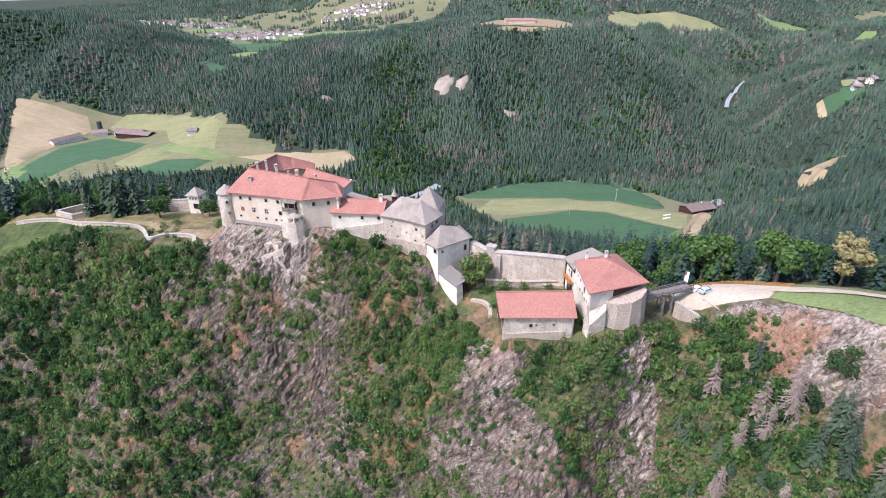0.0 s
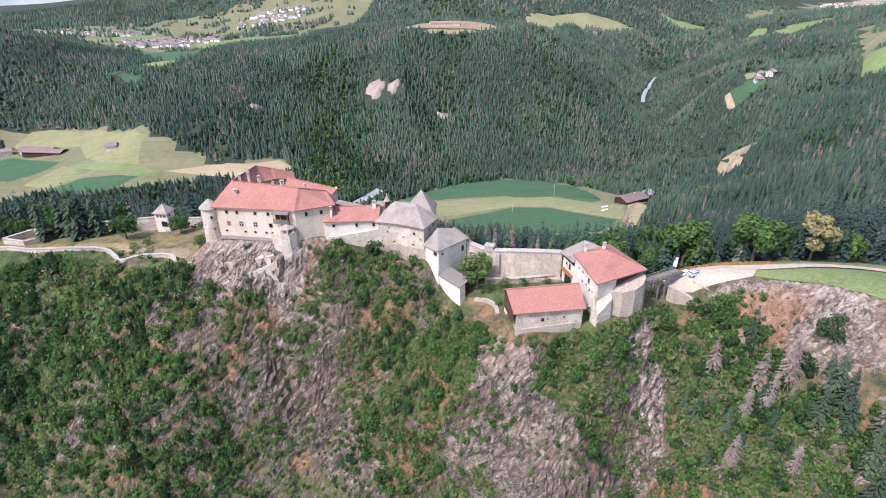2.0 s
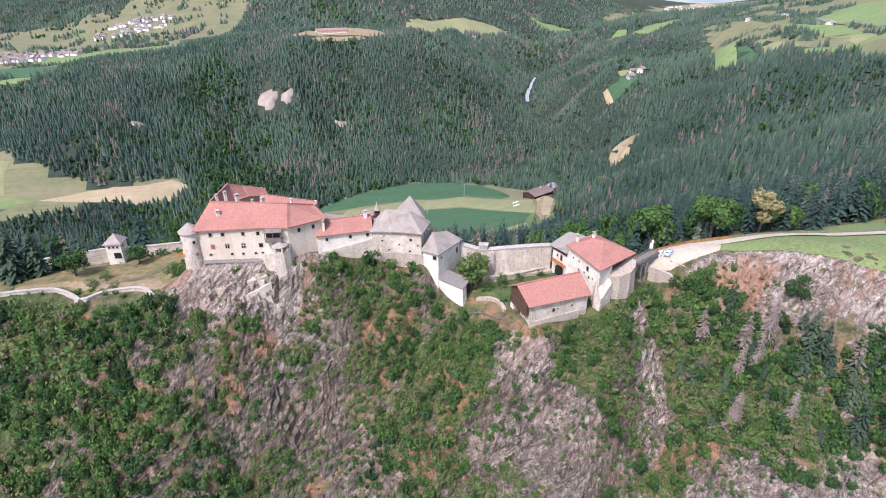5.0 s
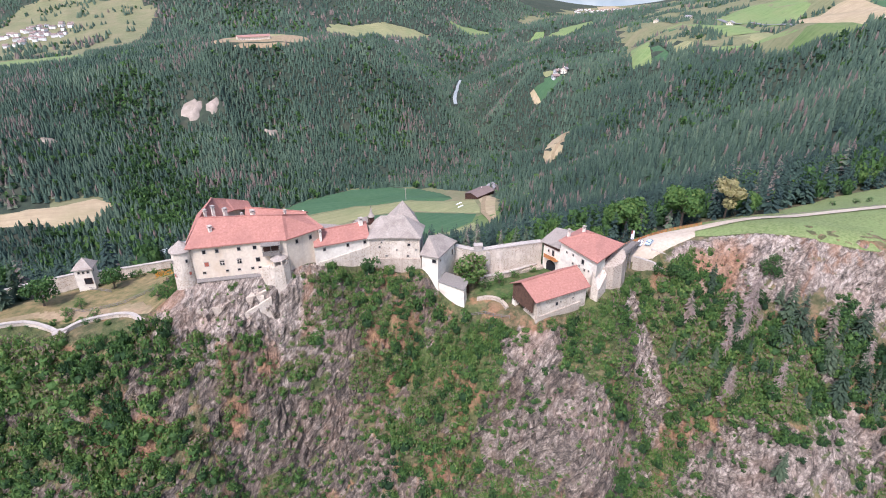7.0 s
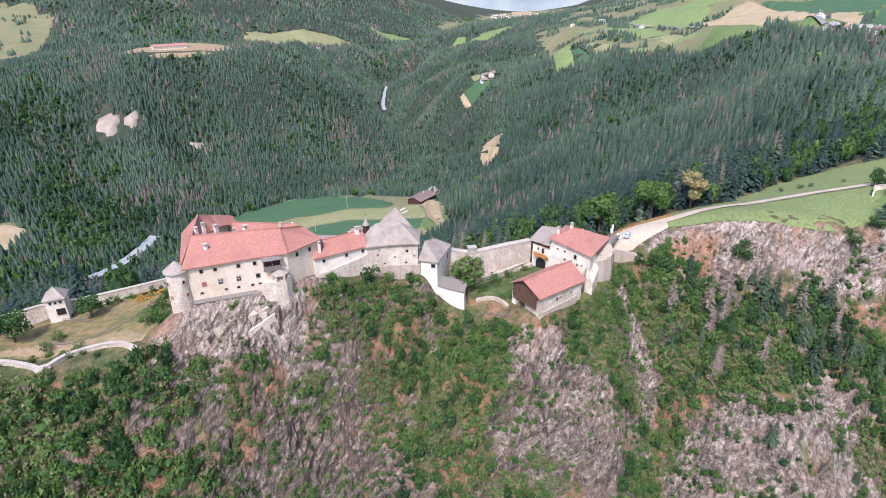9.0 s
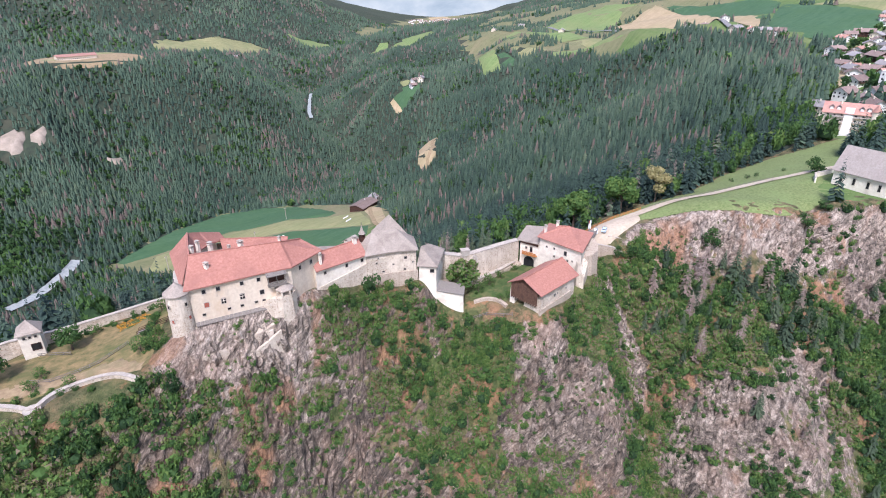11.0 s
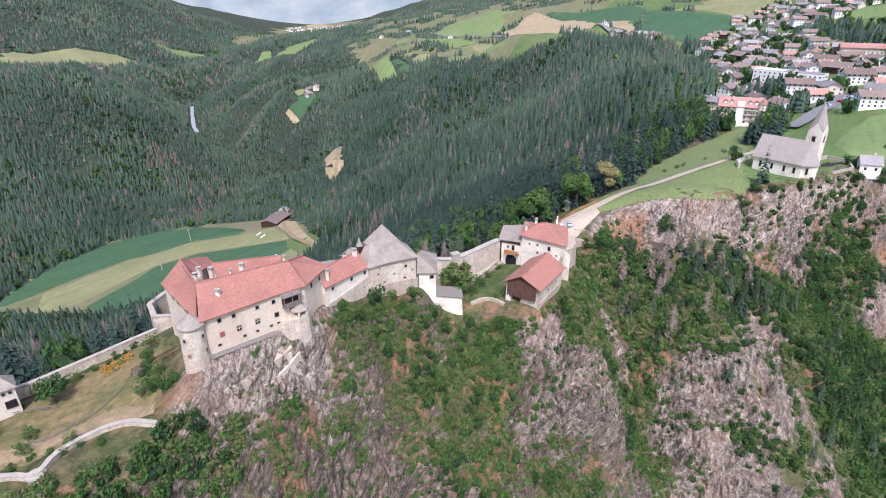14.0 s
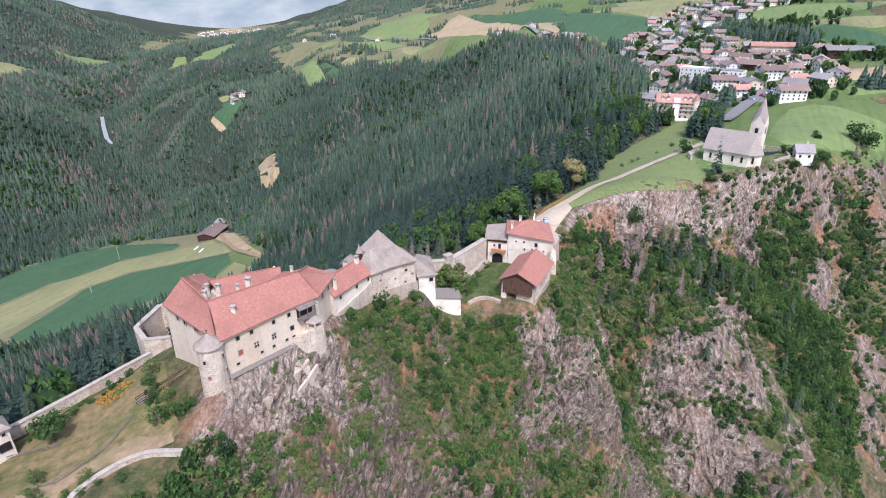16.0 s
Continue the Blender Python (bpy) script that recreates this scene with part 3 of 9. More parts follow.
    crag = ramp(nt, nz.outputs[2], [(0.86, (1, 1, 1)), (0.95, (0, 0, 0))])
    face = mix_col(nt, mathn(nt, "MULTIPLY", mathn(nt, "MULTIPLY", slip, hold), mathn(nt, "MULTIPLY", crag, 0.8)), face, earth)
    ae = nt.nodes.new("ShaderNodeAttribute")
    ae.attribute_name = "earth"
    face = mix_col(nt, mathn(nt, "MULTIPLY", mathn(nt, "ADD", ae.outputs["Fac"], mathn(nt, "MULTIPLY", mathn(nt, "SUBTRACT", s3, 0.5), 1.5), True), ramp(nt, ae.outputs["Fac"], [(0.0, (0, 0, 0)), (0.3, (0.85, 0.85, 0.85))])), face, earth)
    nt.links.new(face, b.inputs["Base Color"])
    bump(nt, b, mathn(nt, "SUBTRACT", mathn(nt, "ADD", mathn(nt, "ADD", s1, mathn(nt, "MULTIPLY", seam, 0.6)), noise_tex(nt, pos, 1.9, 7, 0.78)), mathn(nt, "MULTIPLY", crack, 0.35)), 1.0, 0.5)
    return m


def weathered(name, plaster_d, plaster_l, stone_d, stone_l, amount, scale=0.22, blush=None):
    """Old plaster with patches fallen to the rubble beneath, run-off streaks and dark pits."""
    m, nt, b, geo = start(name, 0.94)
    pos = geo.outputs["Position"]
    fine = noise_tex(nt, pos, 1.5, 6, 0.7)
    pl = ramp(nt, fine, [(0.35, plaster_d), (0.65, plaster_l)])
    v = nt.nodes.new("ShaderNodeTexVoronoi")
    v.inputs["Scale"].default_value = 2.1
    nt.links.new(mapped(nt, pos, (1, 1, 1.5)), v.inputs["Vector"])
    st = ramp(nt, v.outputs["Color"], [(0.15, stone_d), (0.85, stone_l)])
    st = mix_col(nt, ramp(nt, v.outputs["Distance"], [(0.30, (0, 0, 0)), (0.52, (1, 1, 1))]), st, plaster_d)
    mask = noise_tex(nt, pos, scale, 7, 0.72, 0.6)
    f = ramp(nt, mask, [(amount - 0.03, (1, 1, 1)), (amount + 0.04, (0, 0, 0))])
    if blush:
        tone = ramp(nt, noise_tex(nt, mapped(nt, pos, (1, 1, 0.6)), 0.16, 4, 0.6), [(0.45, (0, 0, 0)), (0.62, (1, 1, 1))])
        pl = mix_col(nt, mathn(nt, "MULTIPLY", tone, 0.6), pl, blush)
    col = mix_col(nt, f, pl, st)
    streak = noise_tex(nt, mapped(nt, pos, (0.8, 0.8, 0.1)), 1.0, 5, 0.65)
    col = mix_col(nt, mathn(nt, "MULTIPLY", ramp(nt, streak, [(0.5, (0, 0, 0)), (0.7, (1, 1, 1))]), 0.45), col, stone_d)
    nt.links.new(col, b.inputs["Base Color"])
    bump(nt, b, mathn(nt, "ADD", fine, mathn(nt, "MULTIPLY", mathn(nt, "MULTIPLY", v.outputs["Distance"], f), -0.9)), 0.8, 0.12)
    return m


MAT = {
    "hillside": hillside(),
    "forest_floor": surface("forest_floor", (0.022, 0.032, 0.022), (0.052, 0.068, 0.042), 0.12, (0.075, 0.066, 0.045), 0.03, 0.5, relief=0.5, depth=0.4),
    "spruce": foliage("spruce", [(0.15, (0.016, 0.032, 0.018)), (0.5, (0.03, 0.056, 0.028)), (0.8, (0.055, 0.08, 0.034)), (0.97, (0.11, 0.085, 0.05))]),
    "dead_twigs": surface("dead_twigs", (0.23, 0.17, 0.14), (0.40, 0.32, 0.275), 2.0, relief=0),
    "bark": surface("bark", (0.07, 0.05, 0.04), (0.16, 0.12, 0.09), 6.0),
    "roof_tile": surface("roof_tile", (0.31, 0.135, 0.1), (0.46, 0.22, 0.17), 1.6, (0.29, 0.135, 0.105), 0.14, 0.65, 0.85, 0.5, 0.08, island=0.06),
    "shingle": surface("shingle", (0.24, 0.2, 0.165), (0.40, 0.345, 0.29), 3.0, (0.19, 0.155, 0.13), 0.25, 0.6, 0.9, 0.5, 0.06, island=0.12),
    "plaster": weathered("plaster", (0.60, 0.50, 0.385), (0.71, 0.61, 0.485), (0.44, 0.36, 0.295), (0.55, 0.46, 0.375), 0.37, 0.16, (0.56, 0.42, 0.29)),
    "white_plaster": surface("white_plaster", (0.69, 0.615, 0.50), (0.81, 0.745, 0.635), 1.2, (0.50, 0.425, 0.345), 0.24, 0.65, 0.92, 0.25, 0.05),
    "rubble": weathered("rubble", (0.46, 0.385, 0.305), (0.60, 0.515, 0.42), (0.25, 0.19, 0.145), (0.47, 0.38, 0.30), 0.6),
    "old_wall": weathered("old_wall", (0.56, 0.48, 0.385), (0.71, 0.625, 0.515), (0.31, 0.235, 0.175), (0.54, 0.44, 0.345), 0.52),
    "dark_wood": surface("dark_wood", (0.035, 0.018, 0.014), (0.10, 0.05, 0.035), 3.0, relief=0.4),
    "barn_boards": surface("barn_boards", (0.075, 0.04, 0.027), (0.16, 0.09, 0.062), 2.5, (0.05, 0.03, 0.022), 0.8, 0.6, relief=0.5),
    "grey_wood": surface("grey_wood", (0.13, 0.115, 0.10), (0.27, 0.24, 0.21), 4.0, relief=0.4),
    "orange_wood": surface("orange_wood", (0.38, 0.15, 0.05), (0.5, 0.22, 0.08), 4.0, relief=0.3),
    "stone_cap": surface("stone_cap", (0.34, 0.295, 0.245), (0.52, 0.46, 0.39), 1.3, (0.3, 0.27, 0.24), 0.4, 0.5),
    "glass_dark": surface("glass_dark", (0.012, 0.012, 0.014), (0.03, 0.03, 0.034), 0.8, roughness=0.15, relief=0),
    "shutter_red": surface("shutter_red", (0.28, 0.075, 0.05), (0.38, 0.12, 0.08), 3.0, relief=0.2),
    "flower_meadow": surface("flower_meadow", (0.1, 0.145, 0.042), (0.235, 0.265, 0.11), 1.1, (0.19, 0.25, 0.09), 0.1, 0.55, relief=0.5, depth=0.15),
    "dry_garden": surface("dry_garden", (0.095, 0.10, 0.04), (0.31, 0.215, 0.105), 0.45, (0.085, 0.105, 0.035), 0.12, 0.85, relief=0.6, depth=0.15),
    "worn_path": surface("worn_path", (0.24, 0.17, 0.1), (0.36, 0.27, 0.16), 0.7, (0.16, 0.15, 0.07), 0.2, 0.6, relief=0.4),
    "lawn": surface("lawn", (0.036, 0.066, 0.018), (0.075, 0.112, 0.034), 0.9, (0.15, 0.13, 0.06), 0.3, 0.75),
    "gravel": surface("gravel", (0.41, 0.335, 0.25), (0.54, 0.45, 0.345), 0.9, (0.33, 0.275, 0.205), 0.15, 0.5),
    "scar": surface("scar", (0.26, 0.21, 0.165), (0.42, 0.35, 0.28), 0.12, (0.22, 0.18, 0.13), 0.06, 0.8),
    "asphalt": surface("asphalt", (0.17, 0.165, 0.16), (0.25, 0.24, 0.235), 0.8, relief=0.2),
    "metal_dark": surface("metal_dark", (0.05, 0.05, 0.055), (0.09, 0.09, 0.095), 4.0, roughness=0.5, relief=0.1),
    "stream_water": surface("stream_water", (0.22, 0.25, 0.24), (0.42, 0.43, 0.41), 0.3, roughness=0.5, relief=0.3),
}


def field_mat(name, dark, light, stripe, seed):
    m, nt, b, geo = start(name, 0.95)
    pos = geo.outputs["Position"]
    rows = noise_tex(nt, mapped(nt, pos, (0.012, 0.25, 0.05), (0, 0, seed)), 1.0, 3)
    fine = noise_tex(nt, pos, 0.12, 6, 0.7)
    f = mathn(nt, "ADD", mathn(nt, "MULTIPLY", rows, 0.5), mathn(nt, "MULTIPLY", fine, 0.5))
    col = ramp(nt, f, [(0.36, dark), (0.62, light)])
    wide = noise_tex(nt, pos, 0.02, 4)
    col = mix_col(nt, mathn(nt, "MULTIPLY", ramp(nt, wide, [(0.45, (0, 0, 0)), (0.65, (1, 1, 1))]), 0.5), col, stripe)
    nt.links.new(col, b.inputs["Base Color"])
    bump(nt, b, noise_tex(nt, pos, 1.2, 5, 0.7), 0.4, 0.3)
    return m


VALE_GRASS = field_mat("vale_grass", (0.075, 0.128, 0.036), (0.13, 0.19, 0.06), (0.17, 0.17, 0.08), 15)

DRY_GRASS = field_mat("dry_grass", (0.125, 0.135, 0.06), (0.2, 0.195, 0.1), (0.25, 0.2, 0.12), 35)


# ---- mesh helpers ----
def mesh_np(name, verts, faces, mats, smooth=False, face_mat=None):
    """A mesh out of arrays; faces all have the same number of corners."""
    me = bpy.data.meshes.new(name)
    verts, faces = np.asarray(verts, np.float32), np.asarray(faces, np.int32)
    k = faces.shape[1]
    me.vertices.add(len(verts))
    me.vertices.foreach_set("co", verts.ravel())
    me.loops.add(faces.size)
    me.loops.foreach_set("vertex_index", faces.ravel())
    me.polygons.add(len(faces))
    me.polygons.foreach_set("loop_start", np.arange(0, faces.size, k, dtype=np.int32))
    for mt in mats if isinstance(mats, (list, tuple)) else [mats]:
        me.materials.append(mt)
    if face_mat is not None:
        me.polygons.foreach_set("material_index", np.asarray(face_mat, np.int32))
    me.polygons.foreach_set("use_smooth", np.full(len(faces), smooth))
    me.update(calc_edges=True)
    return me


def part(name, bm, material, parent=None, label="", smooth=False):
    """One mesh object out of a bmesh, under its thing."""
    me = bpy.data.meshes.new(name)
    bm.normal_update()
    bm.to_mesh(me)
    bm.free()
    for mt in material if isinstance(material, (list, tuple)) else [material]:
        me.materials.append(mt)
    if smooth:
        for p in me.polygons:
            p.use_smooth = True
    ob = new(name, me)
    if parent:
        ob.parent = parent
    if label:
        ob["label"] = label
    return ob


def thing(name, at, label, category, group="", turn=0.0):
    e = new(name)
    e.empty_display_size = 0.5
    e.matrix_basis = pose(*at, 0, 0, turn)
    return tagged(e, label, category, group)


def under(ob, parent):
    """Part built in world metres, put under a thing that stands elsewhere."""
    ob.parent = parent
    ob.matrix_parent_inverse = parent.matrix_basis.inverted()
    return ob


def prism(bm, pts, z0, z1, batter=0.0):
    """Upright block over a polygon, z0 and z1 numbers or one for each corner; batter widens the foot."""
    n = len(pts)
    cx, cy = sum(p[0] for p in pts) / n, sum(p[1] for p in pts) / n
    zb = z0 if isinstance(z0, (list, tuple)) else [z0] * n
    zt = z1 if isinstance(z1, (list, tuple)) else [z1] * n
    lo = []
    for p, z in zip(pts, zb):
        d = math.hypot(p[0] - cx, p[1] - cy) or 1
        lo.append(bm.verts.new((p[0] + (p[0] - cx) / d * batter, p[1] + (p[1] - cy) / d * batter, z)))
    hi = [bm.verts.new((p[0], p[1], z)) for p, z in zip(pts, zt)]
    bm.faces.new(hi), bm.faces.new(lo[::-1])
    for i in range(n):
        j = (i + 1) % n
        bm.faces.new((lo[i], lo[j], hi[j], hi[i]))
    return hi


def box(bm, c, size, turn=0.0, tilt=0.0, mat=0):
    """Box with its middle at c; turn about z, then tilt about its own x (degrees)."""
    m = pose(*c, tilt, 0, 0) if not turn else Matrix.Translation(c) @ pose(0, 0, 0, 0, 0, turn) @ pose(0, 0, 0, tilt)
    m = m @ Matrix.Diagonal((size[0] / 2, size[1] / 2, size[2] / 2, 1))
    vs = [bm.verts.new(m @ Vector(v)) for v in ((-1, -1, -1), (1, -1, -1), (1, 1, -1), (-1, 1, -1), (-1, -1, 1), (1, -1, 1), (1, 1, 1), (-1, 1, 1))]
    for f in ((3, 2, 1, 0), (4, 5, 6, 7), (0, 1, 5, 4), (1, 2, 6, 5), (2, 3, 7, 6), (3, 0, 4, 7)):
        bm.faces.new([vs[i] for i in f]).material_index = mat


def beam(bm, a, b, w, h=None, mat=0):
    """Bar from a to b."""
    a, b = Vector(a), Vector(b)
    d = b - a
    q = d.to_track_quat("Y", "Z").to_matrix().to_4x4()
    m = Matrix.Translation((a + b) / 2) @ q @ Matrix.Diagonal((w / 2, d.length / 2, (h or w) / 2, 1))
    vs = [bm.verts.new(m @ Vector(v)) for v in ((-1, -1, -1), (1, -1, -1), (1, 1, -1), (-1, 1, -1), (-1, -1, 1), (1, -1, 1), (1, 1, 1), (-1, 1, 1))]
    for f in ((3, 2, 1, 0), (4, 5, 6, 7), (0, 1, 5, 4), (1, 2, 6, 5), (2, 3, 7, 6), (3, 0, 4, 7)):
        bm.faces.new([vs[i] for i in f]).material_index = mat


def slab(bm, corners, thick, mat=0):
    """Roof plane or plate: a polygon in space with thickness downwards."""
    up = [bm.verts.new(c) for c in corners]
    dn = [bm.verts.new((c[0], c[1], c[2] - thick)) for c in corners]
    bm.faces.new(up).material_index = mat
    bm.faces.new(dn[::-1]).material_index = mat
    n = len(up)
    for i in range(n):
        bm.faces.new((dn[i], dn[(i + 1) % n], up[(i + 1) % n], up[i])).material_index = mat


# ---- ground sheet ----
_rows, _cols = len(GY), len(GX)
_V = np.c_[np.tile(GX, _rows), np.repeat(GY, _cols), HEIGHT.ravel()] + PUSH.reshape(-1, 3)
_i = (np.arange(_rows - 1)[:, None] * _cols + np.arange(_cols - 1)[None, :]).ravel()
_F = np.c_[_i, _i + 1, _i + _cols + 1, _i + _cols]
VILLAGE = [(268, 112), (262, 84), (292, 40), (330, -20), (470, -60), (1100, -60), (1100, 190), (860, 230), (700, 330), (640, 230), (540, 180), (440, 140), (320, 132)]
TERRACE = [(690, 300), (660, 420), (740, 560), (800, 760), (780, 860), (900, 960), (1050, 1160), (1900, 1700), (1900, 200), (900, 200)]
TOWN_VALE = [(1700, 2520), (1950, 2280), (2500, 2260), (3000, 2650), (3300, 3400), (2900, 3300), (2300, 2950), (1900, 2760)]
FAR_VALE = [(-560, 1440), (-420, 1330), (-330, 1420), (-250, 1560), (-60, 1750), (60, 2300), (-100, 2700), (-900, 2700), (-1300, 2300), (-900, 1950), (-700, 1700)]
_cx, _cy = _V[_F].mean(1)[:, 0], _V[_F].mean(1)[:, 1]
_wood = ((np.hypot(_cx - 30, _cy - 110) > 190) & ~((_cy < 215) & (_cx < 64) & (_cx > -420))) | (_cy > 215) | ((_cx > 60) & (_cy > 146))
for _poly in (VILLAGE, TERRACE, MEADOW, FAR_VALE, TOWN_VALE):
    _wood &= ~inside(_poly, _cx, _cy)
_wood &= ~((_cx > 150) & (_cy < 120) & (_cx < 1200))
_vale = np.zeros(len(_cx), bool)
for _poly in STRIPS + [VILLAGE, TERRACE, FAR_VALE, TOWN_VALE]:
    _vale |= inside(_poly, _cx, _cy)
ground_sheet = new("ground", mesh_np("ground", _V, _F, [MAT["hillside"], MAT["forest_floor"], VALE_GRASS, DRY_GRASS], True, np.where(_vale & (_cy > 500), 3, np.where(_vale, 2, _wood))))
_bare = STEEP[:-1, :-1].ravel() * _near[:-1, :-1].ravel() < 0.25
ground_sheet.data.polygons.foreach_set("use_smooth", _bare)
# bare pale rock: below the palace, under the barn, along the church cliff
_pale = np.zeros(_X.shape)
for _line, _w in (([(-75, 166), (-58, 162), (-45, 158.5), (-40, 158)], 8), ([(-51, 157), (-50, 153)], 5), ([(49, 121), (50, 114), (52, 106), (50, 98)], 2.4), ([(-74, 160), (-66, 157)], 5),
                  ([(80, 124), (92, 112), (99, 94), (110, 80), (127, 69), (142, 58), (160, 46)], 6)):
    for _p, _q in zip(_line, _line[1:]):
        _t = np.clip(((_X - _p[0]) * (_q[0] - _p[0]) + (_Y - _p[1]) * (_q[1] - _p[1])) / math.dist(_p, _q) ** 2, 0, 1)
        _pale = np.maximum(_pale, np.clip(1.5 - np.hypot(_X - _p[0] - _t * (_q[0] - _p[0]), _Y - _p[1] - _t * (_q[1] - _p[1])) / _w, 0, 1))
for _p, _w in (((93, 121), 5), ((95, 110), 6), ((91, 104), 6), ((79, 112), 5), ((97, 99), 6)):
    _pale = np.maximum(_pale, np.clip(1.5 - np.hypot(_X - _p[0], _Y - _p[1]) / _w, 0, 1))
for _poly, _w in ((SCREE, 0.42), (RIBS, 0.4), (NOSE, 0.7), (PLINTH, 0.6), (FOOT, 0.55)):
    _pale = np.maximum(_pale, _w * inside(_poly, _X + 2 * vnoise(_X / 4, _Y / 4), _Y + 2 * vnoise(_X / 4, _Y / 4 + 5)))
_pale *= ~inside(MEADOW, _X, _Y) & ~inside(CALM[3], _X, _Y)
_a = ground_sheet.data.attributes.new("pale", "FLOAT", "POINT")
_a.data.foreach_set("value", _pale.ravel().astype(np.float32))
_a = ground_sheet.data.attributes.new("earth", "FLOAT", "POINT")
_a.data.foreach_set("value", patches([(-22, 141, 3), (-7, 124, 3), (-18, 119, 3), (-98, 153, 3), (-55, 152, 3), (69, 125, 4), (86, 116, 6), (81, 119, 5), (84, 111, 4), (89, 112, 3.5), (6, 130, 4), (53, 94, 3), (49, 97, 3), (-67, 147, 3), (-90, 146, 3), (-48, 132, 3)], _X + 1.5 * vnoise(_X / 3, _Y / 3), _Y + 1.5 * vnoise(_X / 3 + 5, _Y / 3)).ravel().astype(np.float32))
_a = ground_sheet.data.attributes.new("rib", "FLOAT", "POINT")
_a.data.foreach_set("value", ((0.4 * RIB + 1.7 * OUTCROP - 1.3 * THICKET) * STEEP).ravel().astype(np.float32))
tagged(ground_sheet, "steep rocky castle hill and wooded valley slopes", "ground", kind="structure")


# glowing backdrop of mountains and sky far beyond the valley, haze painted in
def distance():
    m = bpy.data.materials.new("painted_haze_glow")
    m.use_nodes = True
    nt = m.node_tree
    nt.nodes.clear()
    geo = nt.nodes.new("ShaderNodeNewGeometry")
    pos = geo.outputs["Position"]
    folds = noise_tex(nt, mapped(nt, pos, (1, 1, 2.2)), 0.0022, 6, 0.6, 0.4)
    # pale bluish haze is part of the emission colour
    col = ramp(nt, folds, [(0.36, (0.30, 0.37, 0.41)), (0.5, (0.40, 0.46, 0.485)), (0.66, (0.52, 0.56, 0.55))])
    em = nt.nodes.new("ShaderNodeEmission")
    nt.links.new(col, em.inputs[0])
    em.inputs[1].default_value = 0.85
    out = nt.nodes.new("ShaderNodeOutputMaterial")
    nt.links.new(em.outputs[0], out.inputs[0])
    return m


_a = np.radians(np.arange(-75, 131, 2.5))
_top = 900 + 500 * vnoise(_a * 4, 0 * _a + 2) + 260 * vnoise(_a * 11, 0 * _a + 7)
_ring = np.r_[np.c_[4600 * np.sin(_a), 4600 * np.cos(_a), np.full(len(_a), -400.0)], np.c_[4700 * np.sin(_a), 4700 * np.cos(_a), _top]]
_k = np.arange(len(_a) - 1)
tagged(new("backdrop", mesh_np("backdrop", _ring, np.c_[_k, _k + 1, _k + 1 + len(_a), _k + len(_a)], distance(), True)), "glowing backdrop of far mountains with the haze painted in", "mountains", kind="structure")


# ---- castle ----
def offset_line(a, b, out):
    """Unit normal to the right of a to b, times out."""
    d = Vector((b[0] - a[0], b[1] - a[1], 0)).normalized()
    return Vector((d.y, -d.x, 0)) * out


def walls(name, pts, z0, z1, material, parent, batter=0.0, label=""):
    bm = bmesh.new()
    prism(bm, pts, z0, z1, batter)
    return under(part(name, bm, material, label=label), parent)


def roof_part(name, planes, material, parent, thick=0.35, label="", ridges=()):
    for p in planes:
        bm = bmesh.new()
        slab(bm, p, thick)
        ob = under(part(name, bm, material, label=label), parent)
    for a, b in ridges:
        bm = bmesh.new()
        beam(bm, a, b, 0.45, 0.3)
        under(part("ridge_cap", bm, material), parent)
    return ob


def window(a, b, s, z, w, h, parent, name="window", shutters=False, frame_mat="stone_cap", arch=False, grille=False):
    """Window on the wall from a to b, s metres along it, its middle at z."""
    d = Vector((b[0] - a[0], b[1] - a[1], 0)).normalized()
    n = Vector((d.y, -d.x, 0))
    c = Vector((a[0], a[1], 0)) + d * s
    c.z = z
    turn = math.degrees(math.atan2(d.y, d.x))
    e = new(name)
    e.empty_display_size = 0.3
    e.matrix_basis = Matrix.Translation(c)
    e.parent = parent
    e.matrix_parent_inverse = parent.matrix_basis.inverted()
    bm = bmesh.new()
    box(bm, c + n * 0.03, (w, 0.1, h), turn)
    under2(part("pane", bm, MAT["glass_dark"]), e)
    bm = bmesh.new()
    t = 0.14
    for du, dz, sx, sz in ((-w / 2 - t / 2, 0, t, h + 2 * t), (w / 2 + t / 2, 0, t, h + 2 * t), (0, h / 2 + t / 2, w, t), (0, -h / 2 - t / 2, w + 0.2, t)):
        box(bm, c + d * du + n * 0.06 + Vector((0, 0, dz)), (sx, 0.2, sz), turn)
    if arch:
        for k in range(5):
            an = math.pi * (k + 0.5) / 5
            box(bm, c + d * math.cos(an) * (w / 2 + 0.05) + n * 0.06 + Vector((0, 0, h / 2 + math.sin(an) * 0.32)), (0.34, 0.2, 0.22), turn)
    under2(part("window_frame", bm, MAT[frame_mat]), e)
    if grille:
        bm = bmesh.new()
        box(bm, c + n * 0.11, (0.09, 0.06, h), turn)
        box(bm, c + n * 0.11 + Vector((0, 0, 0.12)), (w, 0.06, 0.09), turn)
        under2(part("glazing_bar", bm, MAT["white_plaster"]), e)
    if shutters:
        bm = bmesh.new()
        box(bm, c + n * 0.12, (w, 0.08, h), turn)
        under2(part("shutter", bm, MAT["shutter_red"], label="closed red-brown wooden shutter"), e)
    return e


def under2(ob, e):
    """Sub-part built in world metres under a part that stands at e."""
    ob.parent = e
    ob.matrix_parent_inverse = (e.parent.matrix_basis @ e.matrix_parent_inverse @ e.matrix_basis).inverted()
    return ob


